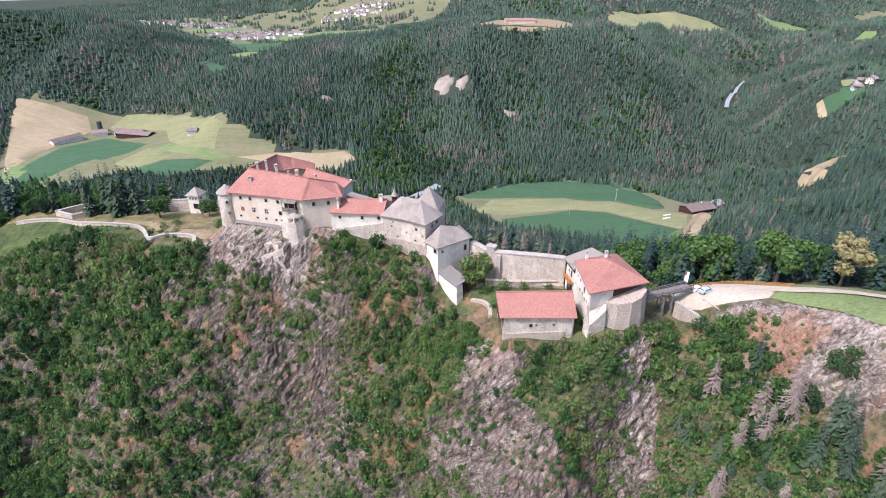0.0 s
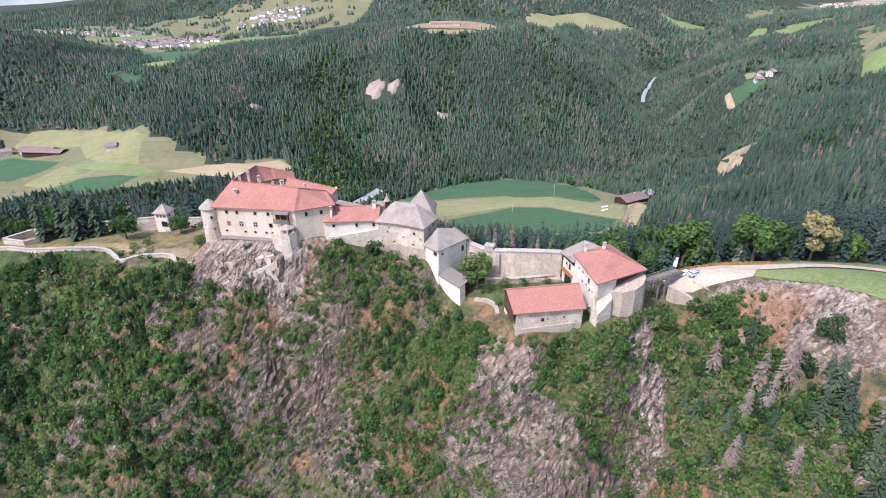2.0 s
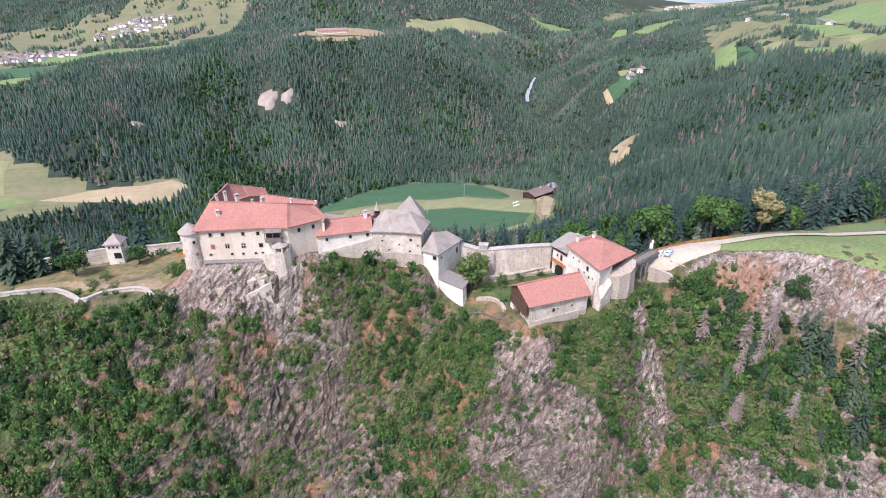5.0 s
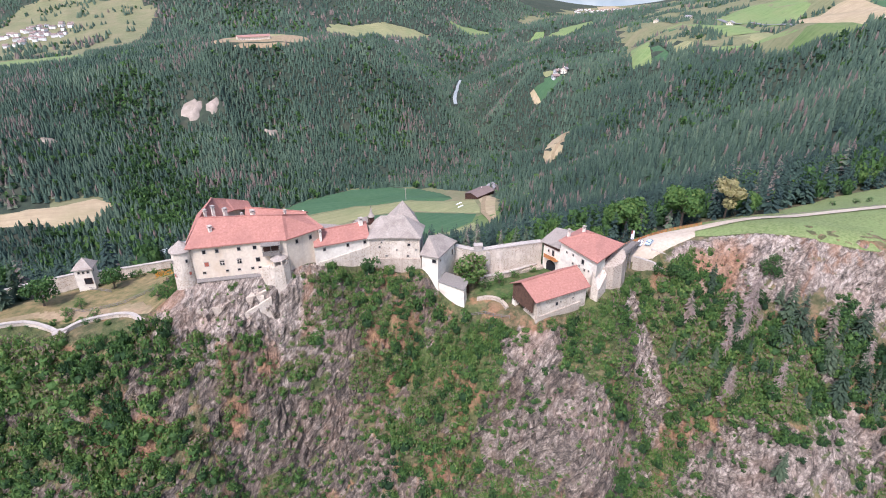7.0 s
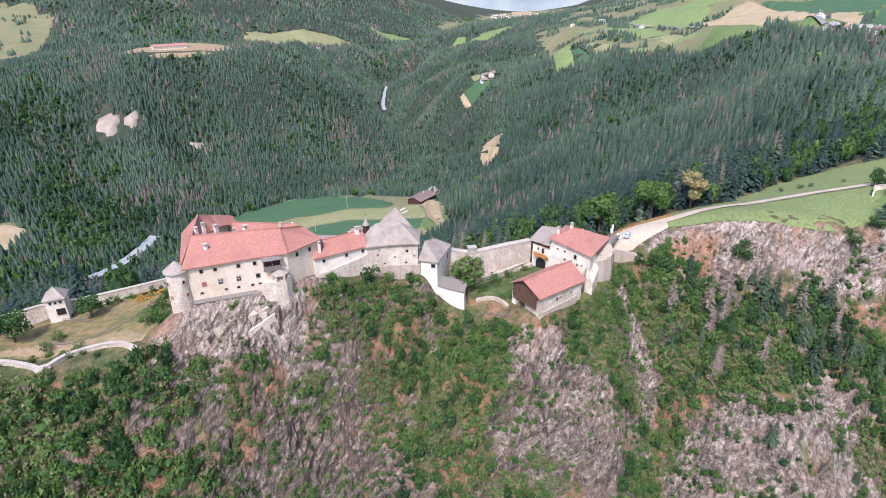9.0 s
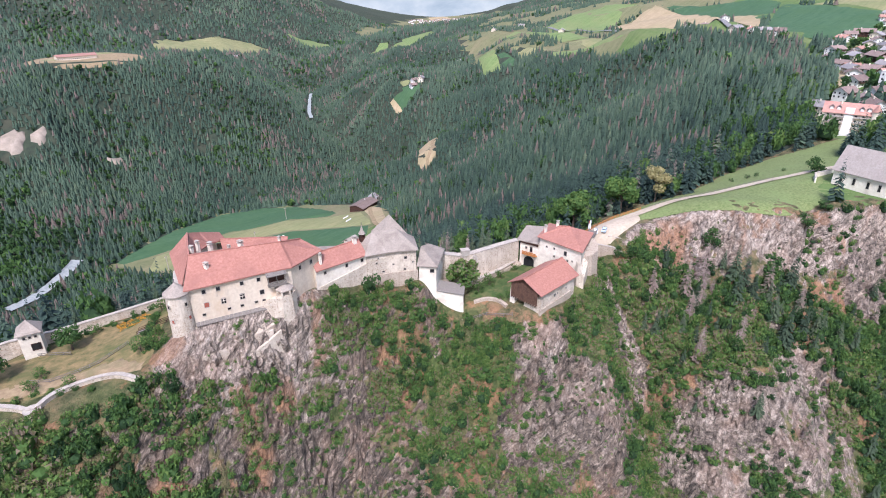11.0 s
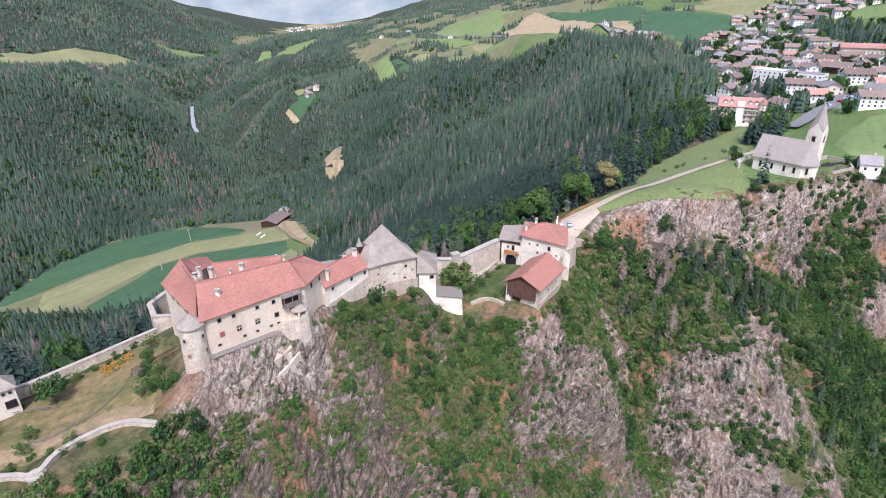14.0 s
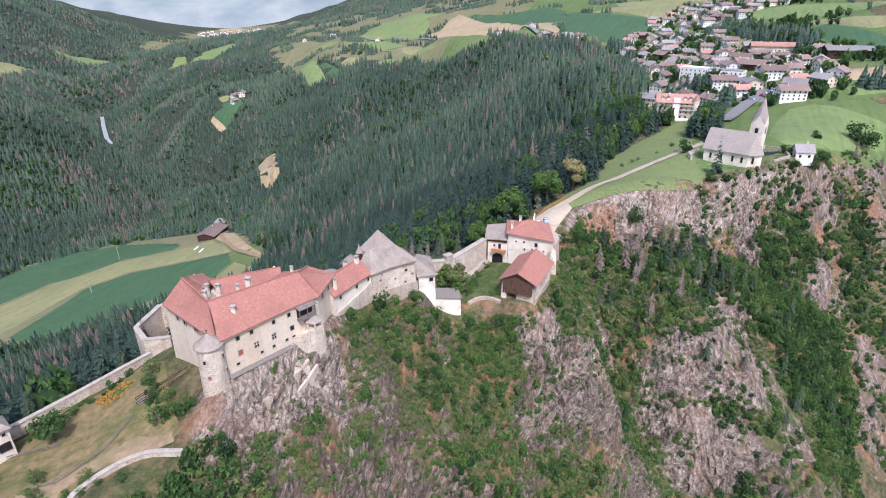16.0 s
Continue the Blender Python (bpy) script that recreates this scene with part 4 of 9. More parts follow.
def chimney(name, x, y, z0, z1, parent, w=0.9, d=1.1, turn=0.0, hood=True):
    e = new(name)
    e.matrix_basis = Matrix.Translation((x, y, z0))
    e.parent = parent
    e.matrix_parent_inverse = parent.matrix_basis.inverted()
    bm = bmesh.new()
    box(bm, (x, y, (z0 + z1) / 2 - 0.4), (w, d, z1 - z0 + 0.8), turn)
    under2(part("shaft", bm, MAT["white_plaster"]), e)
    bm = bmesh.new()
    box(bm, (x, y, z1 + 0.08), (w + 0.3, d + 0.3, 0.16), turn)
    for i in (-1, 1):
        for j in (-1, 1):
            box(bm, (x + i * w * 0.35, y + j * d * 0.35, z1 + 0.35), (0.16, 0.16, 0.4), turn)
    box(bm, (x, y, z1 + 0.62), (w + 0.25, d + 0.25, 0.14), turn)
    under2(part("chimney_hood", bm, MAT["stone_cap"]), e)
    return e


# palace: south wing, west wing, north wing round a court
palace = thing("castle_palace", (-52, 178, 4), "long pale plastered palace with red tiled roofs on the cliff", "castle")
SW, BEND, SE = (-68.6, 168.1), (-43.8, 161.1), (-32.6, 164.8)
NW, NE, NE2 = (-62.6, 192.5), (-32.4, 185.2), (-48.0, 198.6)
walls("south_wall", [SW, BEND, (-44.5, 173.0), (-60.0, 179.0), (-66.5, 174.5)], [-2, 4, 4, 3, 0], 19.2, MAT["plaster"], palace, 0.4)
walls("east_wall", [BEND, SE, (-33.5, 171.0), (-37.0, 176.5), (-44.5, 173.0)], [5, 3, 3, 4, 4], [19.2, 19.0, 19.0, 19.0, 19.2], MAT["plaster"], palace)
walls("west_wall", [(-66.5, 174.5), (-60.0, 179.0), (-56.8, 188.0), (-50.0, 193.0), (-48.2, 198.4), NW], [-3, 3, 3, 3, 0, -3], 19.2, MAT["plaster"], palace, 0.5)
walls("north_wall", [(-50.0, 188.0), (-35.5, 180.5), NE, (-48.2, 197.6)], 1, [15.6, 14.6, 14.6, 15.6], MAT["white_plaster"], palace)
bm = bmesh.new()
prism(bm, [(-35.6, 180.4), (-35.2, 180.2), (-31.9, 185.2), (-32.4, 185.6)], 1, [14.6, 14.6, 17.0, 17.0])
under(part("gable", bm, MAT["white_plaster"], label="white stepped gable end"), palace)
R1, R2, R3, R4 = (-64.0, 175.4, 24.4), (-47.3, 168.6, 24.3), (-42.6, 167.6, 23.8), (-34.6, 171.0, 21.2)
WP = (-58.6, 189.8, 24.6)
e = 0.7
roof_part("roof", [
    [(SW[0] - 1.0, SW[1] - e, 19.2), (-49.4, 162.2, 19.2), R2, R1],
    [(-49.4, 162.2, 19.2), (BEND[0], BEND[1] - e, 19.1), R3, R2],
    [(BEND[0], BEND[1] - e, 19.1), (SE[0] + 0.9, SE[1] - 0.5, 18.9), R4, R3],
    [(SE[0] + 0.9, SE[1] - 0.5, 18.9), (-32.8, 172.5, 18.9), R4],
    [(-32.8, 172.5, 18.9), (-37.0, 177.6, 19.2), R3, R4],
    [(-37.0, 177.6, 19.2), (-50.0, 177.3, 19.4), R2, R3],
    [(-50.0, 177.3, 19.4), (-59.8, 181.8, 19.8), R1, R2],
], MAT["roof_tile"], palace, ridges=[(R1, R2), (R2, R3), (R3, R4)], label="red tiled roof over the south wing")
WE = (-47.2, 196.4, 19.4)
roof_part("roof", [
    [(SW[0] - 1.2, SW[1] - 0.2, 19.2), R1, WP, (NW[0] - 0.9, NW[1] - 0.2, 19.2)],
    [(NW[0] - 0.9, NW[1] - 0.2, 19.2), WP, (-54.0, 193.2, 22.4), (-54.5, 197.0, 19.0)],
    [(-59.8, 181.8, 19.8), (-56.3, 187.6, 19.6), WP, R1],
    [(-56.3, 187.6, 19.6), (-52.5, 189.8, 19.6), (-54.0, 193.2, 22.4), WP],
    [(-52.5, 189.8, 19.6), (-46.6, 193.6, 17.6), WE, (-54.0, 193.2, 22.4)],
    [(-54.0, 193.2, 22.4), WE, (-47.6, 199.4, 17.6), (-54.5, 197.0, 19.0)],
], MAT["roof_tile"], palace, ridges=[(R1, WP)], label="steep red tiled roof over the west wing")
N1, N2 = (-49.0, 192.2, 19.0), (-32.6, 184.0, 17.1)
roof_part("roof", [
    [(-50.6, 187.0, 15.8), (-35.2, 179.6, 14.8), (-31.6, 183.6, 17.1), N1],
    [N1, (-31.6, 183.6, 17.1), (-29.6, 189.0, 14.6), (-47.5, 198.4, 15.8)],
], MAT["roof_tile"], palace, ridges=[(N1, N2)], label="red tiled roof over the north wing")
for x, y, z0, z1, w in ((-62.1, 170.0, 20.0, 22.9, 0.8), (-62.0, 178.4, 21.5, 24.8, 0.7), (-59.6, 180.4, 21.0, 24.8, 0.7), (-56.4, 180.4, 20.5, 23.4, 0.9), (-49.0, 178.2, 19.0, 22.2, 1.0), (-52.0, 178.9, 19.4, 21.6, 0.5), (-41.0, 170.8, 21.0, 23.3, 0.5)):
    chimney("chimney", x, y, z0, z1, palace, w, w * 1.25, 20)
for s, k in ((3.8, 0), (7.2, 0), (13.0, 0), (17.2, 0)):
    window(SW, BEND, s, 17.4, 0.85, 1.05, palace)
for s, k in ((3.9, 1), (8.0, 2), (12.6, 2), (17.6, 0)):
    window(SW, BEND, s, 13.6, 1.05, 1.25, palace, shutters=k == 1, arch=k == 2, grille=k == 2)
for s in (2.9, 9.0, 12.2, 15.8, 17.8):
    window(SW, BEND, s, 11.0, 0.75, 0.75, palace)
for s, z in ((3.4, 17.2), (8.0, 17.0)):
    window(BEND, SE, s, z, 0.8, 1.2, palace)
for s, z, sh in ((5.5, 17.0, False), (9.0, 17.0, False), (14.0, 17.2, True), (18.5, 17.2, True)):
    window(NW, (-67.6, 172.0), s, z, 0.9, 1.2, palace, shutters=sh)
# narrow boarded apron roof along the foot of the south wall
_d = (Vector((*BEND, 0)) - Vector((*SW, 0))).normalized()
_n = Vector((_d.y, -_d.x, 0))
for k in range(18):
    bm = bmesh.new()
    _p, _q = Vector((*SW, 0)) + _d * (0.6 + k), Vector((*SW, 0)) + _d * (1.56 + k)
    slab(bm, [_p + _n * 1.1 + Vector((0, 0, 8.75 + 0.03 * (k % 2))), _q + _n * 1.1 + Vector((0, 0, 8.75 + 0.03 * (k % 2))), _q + Vector((0, 0, 9.4)), _p + Vector((0, 0, 9.4))], 0.15)
    under(part("apron_board", bm, MAT["grey_wood"], label="" if k else "grey boards of the narrow roof along the wall foot"), palace)
# old retaining walls and a walled ramp on the rock below the south wall
walls("retaining_wall", [(-70.4, 162.0), (-66.0, 160.9), (-61.0, 159.8), (-60.8, 160.9), (-66.0, 162.0), (-70.0, 163.2)], [-6, -6, -6, -3, -3, -3], [2.6, 3.1, 2.4, 2.6, 3.2, 2.9], MAT["rubble"], palace, 0.3, "pale crumbling retaining wall on the rock")
walls("retaining_wall", [(-67.0, 157.6), (-62.0, 156.6), (-61.8, 158.0), (-66.8, 159.0)], [-12, -12, -9, -9], [-3.0, -2.2, -1.8, -2.8], MAT["rubble"], palace, 0.4)
walls("ramp_wall", [(-60.6, 158.4), (-55.5, 157.6), (-50.6, 157.4), (-50.6, 158.0), (-55.5, 158.3), (-60.4, 159.1)], [-6, -6, -3, -2, -4, -4], [-0.2, 1.8, 4.0, 4.0, 1.8, -0.2], MAT["old_wall"], palace, 0.0, "pale parapet of a ramp below the palace")
walls("vault_wall", [(-58.6, 160.0), (-56.0, 159.2), (-53.2, 158.9), (-51.0, 159.4), (-51.4, 161.4), (-58.4, 162.0)], -3, [4.0, 4.6, 5.2, 5.4, 6.2, 5.2], MAT["rubble"], palace, 0.2)
# covered balcony and the little roofed bay beside it
balcony = new("balcony")
balcony.parent = palace
balcony.matrix_parent_inverse = palace.matrix_basis.inverted()
balcony.matrix_basis = Matrix.Translation((-47.8, 161.6, 16))
dv = Vector((24.8, -7.0, 0)).normalized()
nv = Vector((dv.y, -dv.x, 0))
ba = Vector((SW[0], SW[1], 0)) + dv * 19.3
tn = math.degrees(math.atan2(dv.y, dv.x))
bm = bmesh.new()
box(bm, ba + dv * 2.3 + nv * 0.75 + Vector((0, 0, 15.1)), (4.8, 1.6, 0.2), tn)
for i in range(13):
    box(bm, ba + dv * (0.1 + i * 0.37) + nv * 1.45 + Vector((0, 0, 15.7)), (0.3, 0.08, 1.1), tn)
box(bm, ba + dv * 2.3 + nv * 1.46 + Vector((0, 0, 16.3)), (4.8, 0.14, 0.14), tn)
under2(part("railing", bm, MAT["grey_wood"]), balcony)
for u in (0.1, 2.3, 4.5):
    bm = bmesh.new()
    box(bm, ba + dv * u + nv * 1.4 + Vector((0, 0, 17.0)), (0.18, 0.18, 3.6), tn)
    under2(part("post", bm, MAT["grey_wood"]), balcony)
bm = bmesh.new()
slab(bm, [ba + dv * -0.3 + nv * 1.9 + Vector((0, 0, 18.3)), ba + dv * 4.9 + nv * 1.9 + Vector((0, 0, 18.3)), ba + dv * 4.9 + Vector((0, 0, 18.9)), ba + dv * -0.3 + Vector((0, 0, 18.9))], 0.2)
under2(part("balcony_roof", bm, MAT["grey_wood"]), balcony)
# flat dark plate on the wall that paints the shade behind the balcony
bm = bmesh.new()
box(bm, ba + dv * 2.3 + nv * 0.05 + Vector((0, 0, 16.6)), (4.4, 0.12, 2.6), tn)
under2(part("recess", bm, MAT["dark_wood"]), balcony)
bay = new("bay")
bay.parent = palace
bay.matrix_parent_inverse = palace.matrix_basis.inverted()
bay.matrix_basis = Matrix.Translation((-46.5, 160, 12))
bm = bmesh.new()
bp = [ba + dv * -2.0 + nv * 0.0, ba + dv * -0.5 + nv * 2.2, ba + dv * 2.5 + nv * 3.4, ba + dv * 5.2 + nv * 3.2, ba + dv * 6.6 + nv * 1.6, ba + dv * 6.8 - nv * 0.5]
prism(bm, [(p.x, p.y) for p in bp], 3.0, [10.4, 12.0, 12.2, 12.4, 12.8, 13.0], 0.3)
under2(part("bay_wall", bm, MAT["old_wall"]), bay)
bm = bmesh.new()
tip = ba + dv * 3.8 + nv * 1.0 + Vector((0, 0, 15.2))
rim = [ba + dv * 1.6 + nv * 1.6, ba + dv * 2.6 + nv * 3.4, ba + dv * 4.9 + nv * 3.4, ba + dv * 6.2 + nv * 1.8, ba + dv * 6.2 - nv * 0.3, ba + dv * 1.6 - nv * 0.3]
for i in range(6):
    a_, b_ = rim[i], rim[(i + 1) % 6]
    slab(bm, [a_ + Vector((0, 0, 13.9)), b_ + Vector((0, 0, 13.9)), tip], 0.18)
bmesh.ops.remove_doubles(bm, verts=bm.verts, dist=0.01)
under2(part("bay_roof", bm, MAT["shingle"]), bay)
for p in rim[:4]:
    bm = bmesh.new()
    box(bm, p * 0.9 + (ba + dv * 3.8 + nv * 1.0) * 0.1 + Vector((0, 0, 13.0)), (0.4, 0.4, 2.0), tn)
    under2(part("pillar", bm, MAT["old_wall"]), bay)


def ring(bm, c, r0, z0, r1, z1, n=24, cap=True, jitter=0.0):
    lo = [bm.verts.new((c[0] + r0 * math.cos(2 * math.pi * i / n), c[1] + r0 * math.sin(2 * math.pi * i / n), z0)) for i in range(n)]
    hi = [bm.verts.new((c[0] + r1 * math.cos(2 * math.pi * i / n), c[1] + r1 * math.sin(2 * math.pi * i / n), z1)) for i in range(n)]
    for i in range(n):
        bm.faces.new((lo[i], lo[(i + 1) % n], hi[(i + 1) % n], hi[i]))
    if cap:
        bm.faces.new(hi), bm.faces.new(lo[::-1])


TC = (-70.4, 169.8)
tower = thing("corner_tower", (*TC, 2), "round pale rubble corner tower with a grey shingled cone roof", "tower")
bm = bmesh.new()
ring(bm, TC, 3.6, -3, 3.0, 8, 28)
ring(bm, TC, 3.0, 8.0, 2.75, 18.4, 28)
under(part("tower_wall", bm, MAT["old_wall"], smooth=False), tower)
bm = bmesh.new()
ring(bm, TC, 3.2, 18.2, 3.15, 18.5, 20)
ring(bm, TC, 3.2, 18.5, 0.15, 21.0, 20)
under(part("roof", bm, MAT["shingle"]), tower)
bm = bmesh.new()
ring(bm, TC, 0.08, 20.9, 0.04, 22.1, 8)
bmesh.ops.create_icosphere(bm, subdivisions=1, radius=0.22, matrix=pose(TC[0], TC[1], 21.8))
under(part("finial", bm, MAT["metal_dark"]), tower)
for an, z, sh in ((-75, 15.8, False), (-70, 12.0, True), (-20, 15.9, False), (-160, 15.5, False), (-150, 11.6, True)):
    n = Vector((math.cos(radians(an)), math.sin(radians(an)), 0))
    d = Vector((-n.y, n.x, 0))
    p = Vector((*TC, 0)) + n * (2.85 if z > 13 else 2.95) - d * 2
    window((p.x, p.y), (p.x + d.x, p.y + d.y), 2, z, 0.6, 0.9, tower, shutters=sh)

# long house between palace and keep
longhouse = thing("castle_long_house", (-27, 166, 4), "white plastered castle range with a red tiled roof", "castle")
L0, L1 = (-35.6, 162.7), (-18.8, 161.6)
walls("wall", [L0, L1, (-17.5, 169.5), (-34.0, 170.5)], -1, [14.3, 14.1, 14.1, 14.3], MAT["white_plaster"], longhouse)
walls("base_wall", [(L0[0] + 0.6, L0[1] - 0.25), (L1[0], L1[1] - 0.3), (L1[0], L1[1] + 1), (L0[0], L0[1] + 1)], [0, -4, -4, 0], [8.6, 11.0, 11.0, 8.6], MAT["old_wall"], longhouse, 0.2, "rubble stone base of the wall")
roof_part("roof", [[(-35.9, 162.0, 14.3), (-18.8, 161.0, 14.1), (-17.8, 166.2, 17.2), (-34.4, 167.4, 17.0)], [(-34.4, 167.4, 17.0), (-17.8, 166.2, 17.2), (-17.0, 171.0, 14.1), (-33.5, 172.0, 14.1)]], MAT["roof_tile"], longhouse, ridges=[((-34.4, 167.4, 17.0), (-17.8, 166.2, 17.2))])
for s, z, w, h in ((2.9, 12.6, 0.75, 0.9), (10.0, 12.6, 0.75, 1.0), (15.3, 12.6, 0.75, 1.0), (9.2, 8.9, 1.2, 1.3), (13.5, 9.1, 0.85, 1.2), (11.8, 6.6, 0.8, 0.7)):
    window(L0, L1, s, z, w, h, longhouse)
chimney("chimney", -33.2, 163.6, 14.8, 18.0, longhouse, 0.6, 0.7)
chimney("chimney", -19.8, 165.6, 16.4, 18.4, longhouse, 1.1, 0.9)
bm = bmesh.new()
slab(bm, [(-33.0, 176.5, 14.6), (-19.0, 172.6, 12.4), (-18.0, 176.0, 12.0), (-31.5, 180.0, 14.4)], 0.3)
under(part("gallery_roof", bm, MAT["shingle"], label="grey shingled roof of the rear gallery"), longhouse)
walls("gallery_wall", [(-32.6, 177.0), (-19.2, 173.1), (-18.4, 175.6), (-31.5, 179.5)], -4, [14.2, 12.1, 11.8, 14.0], MAT["grey_wood"], longhouse)

# keep
keep = thing("castle_keep", (-10, 162, 0), "weathered stone keep with grey shingled hipped roofs", "castle")
K1, K2, K3, K4, K5 = (-19.0, 161.1), (-13.0, 159.0), (-5.4, 154.2), (-0.6, 161.6), (-15.5, 170.0)
walls("keep_wall", [K1, K2, K3, K4, (-2.0, 166.0), K5], [6.0, 6.0, 6.0, 2, 2, 2], 14.2, MAT["old_wall"], keep)
walls("base_wall", [(-19.2, 160.7), (-13.1, 158.6), (-5.2, 153.7), (-0.3, 161.0), (-2.0, 166.0), (-16.0, 168.0)], [-3, -6, -9, -6, -3, -3], 6.6, MAT["rubble"], keep, 0.3, "rubble stone foot of the keep")
KR1, KR2 = (-13.2, 165.2, 18.6), (-7.0, 161.6, 18.9)
roof_part("roof", [
    [(-19.9, 160.8, 13.9), (-13.2, 158.2, 13.9), KR1],
    [(-13.2, 158.2, 13.9), (-5.3, 153.2, 13.9), KR2, KR1],
    [(-5.3, 153.2, 13.9), (0.3, 161.5, 13.9), KR2],
    [(0.3, 161.5, 13.9), (-5.5, 168.5, 14.2), KR1, KR2],
    [(-5.5, 168.5, 14.2), (-17.0, 170.0, 14.0), KR1],
    [(-17.0, 170.0, 14.0), (-19.9, 160.8, 13.9), KR1],
], MAT["shingle"], keep, 0.3, "grey shingled hipped roof")
tc = (-4.6, 167.6)
tp = [(tc[0] + 6.4 * math.cos(radians(a)), tc[1] + 6.4 * math.sin(radians(a))) for a in (-60, 30, 120, 210)]
walls("rear_tower", [(x * 0.94 + tc[0] * 0.06, y * 0.94 + tc[1] * 0.06) for x, y in tp], -2, 15.0, MAT["old_wall"], keep)
bm = bmesh.new()
for i in range(4):
    slab(bm, [(*tp[i], 14.8), (*tp[(i + 1) % 4], 14.8), (*tc, 21.2)], 0.3)
under(part("tower_roof", bm, MAT["shingle"], label="grey shingled pyramid roof"), keep)
for s, z, w, h in ((3.0, 10.6, 0.5, 0.5), (5.0, 7.4, 0.7, 0.4), (11.6, 7.4, 0.7, 0.5), (12.0, 11.3, 0.8, 0.8), (8.2, 9.4, 0.45, 0.4), (3.6, 12.2, 0.4, 0.4), (14.2, 9.6, 0.4, 0.4)):
    a_, b_ = (K1, K2) if s < 6.3 else (K2, K3)
    window(a_, b_, s if s < 6.3 else s - 6.3, z, w, h, keep)
for s, z in ((2.8, 3.4), (6.0, 3.2)):
    window((-19.2, 160.7), (-13.1, 158.6), s, z, 0.55, 0.5, keep)
for s, z in ((3.5, 12.0), (6.2, 12.4)):
    window(K3, K4, s, z, 0.8, 1.0, keep)
bm = bmesh.new()
beam(bm, (-19.15, 160.55, 5.8), (-18.4, 159.6, -2.5), 0.22)
under(part("drain_pipe", bm, MAT["stone_cap"]), keep)

# bell turret on the long house
turret = thing("bell_turret", (-15.6, 167.4, 16), "small wooden bell turret with a pointed shingled roof", "turret")
bm = bmesh.new()
for i in (-1, 1):
    for j in (-1, 1):
        box(bm, (-15.6 + i * 0.6, 167.4 + j * 0.6, 17.0), (0.2, 0.2, 2.4))
box(bm, (-15.6, 167.4, 16.2), (1.5, 1.5, 1.6))
box(bm, (-15.6, 167.4, 17.4), (0.9, 0.9, 0.9))
under(part("belfry", bm, MAT["dark_wood"]), turret)
bm = bmesh.new()
ring(bm, (-15.6, 167.4), 1.15, 18.0, 0.45, 19.2, 8)
ring(bm, (-15.6, 167.4), 0.45, 19.2, 0.06, 20.8, 8)
under(part("spire", bm, MAT["shingle"]), turret)
bm = bmesh.new()
beam(bm, (-15.6, 167.4, 20.7), (-15.6, 167.4, 21.8), 0.08)
beam(bm, (-15.85, 167.4, 21.4), (-15.35, 167.4, 21.4), 0.07)
under(part("cross", bm, MAT["metal_dark"]), turret)
walls_dorm = thing("white_dormer", (-17.5, 169, 14), "small white gable behind the bell turret", "dormer")
bm = bmesh.new()
prism(bm, [(-20.0, 167.6), (-16.2, 168.6), (-16.8, 171.0), (-20.6, 170.0)], 12.0, 16.2)
under(part("wall", bm, MAT["white_plaster"]), walls_dorm)
bm = bmesh.new()
slab(bm, [(-20.8, 167.0, 16.0), (-15.8, 168.2, 16.0), (-16.2, 170.0, 17.2), (-20.4, 169.0, 17.2)], 0.2)
slab(bm, [(-20.4, 169.0, 17.2), (-16.2, 170.0, 17.2), (-16.6, 171.6, 16.0), (-21.0, 170.6, 16.0)], 0.2)
under(part("roof", bm, MAT["shingle"]), walls_dorm)

# gate tower below the keep, and its outwork
gtower = thing("castle_gate_tower", (2, 154, -6), "white gate tower with a grey shingled lean-to roof", "tower")
G1, G2, G3, G4 = (-5.0, 153.4), (-1.5, 149.5), (8.2, 156.6), (4.8, 161.0)
walls("tower_wall", [G1, G2, G3, G4], [-9, -9, -6, -6], [8.2, 8.2, 8.2, 8.2], MAT["white_plaster"], gtower, 0.5)
roof_part("roof", [[(-5.9, 153.5, 8.4), (-1.7, 148.6, 8.3), (9.3, 156.5, 8.4), (4.2, 158.9, 11.0), (-0.7, 157.2, 12.2)], [(9.3, 156.5, 8.4), (5.2, 161.8, 10.2), (4.2, 158.9, 11.0)]], MAT["shingle"], gtower, 0.3)
window(G2, G3, 1.6, 6.4, 0.5, 0.6, gtower)
window(G2, G3, 10.4, 5.4, 0.9, 1.8, gtower)
window(G1, G2, 4.0, 6.6, 1.2, 1.2, gtower, "hatch")
O1, O2 = (-1.4, 149.6), (4.1, 143.2)
outwork = thing("white_outwork", (2.5, 147.5, -10), "white plastered outwork wall with a plank lean-to roof", "outwork")
walls("wall", [O1, O2, (5.9, 144.8), (0.6, 151.4)], [-13, -11.5, -9, -11], [-0.4, -1.6, -1.6, -0.4], MAT["white_plaster"], outwork, 0.35)
roof_part("roof", [[(-1.9, 149.7, -0.2), (3.9, 142.6, -1.4), (7.6, 145.6, -0.2), (2.4, 152.0, 1.0)]], MAT["grey_wood"], outwork, 0.2)
# posts, and a dark sheet for the shade of the open side
bm = bmesh.new()
for p in ((6.6, 146.0), (4.6, 148.8), (2.8, 151.0)):
    box(bm, (*p, -3.2), (0.3, 0.3, 6.0))
box(bm, (6.2, 148.2, -3.4), (0.4, 5.0, 5.6), 40)
under(part("shed_wall", bm, MAT["dark_wood"]), outwork)

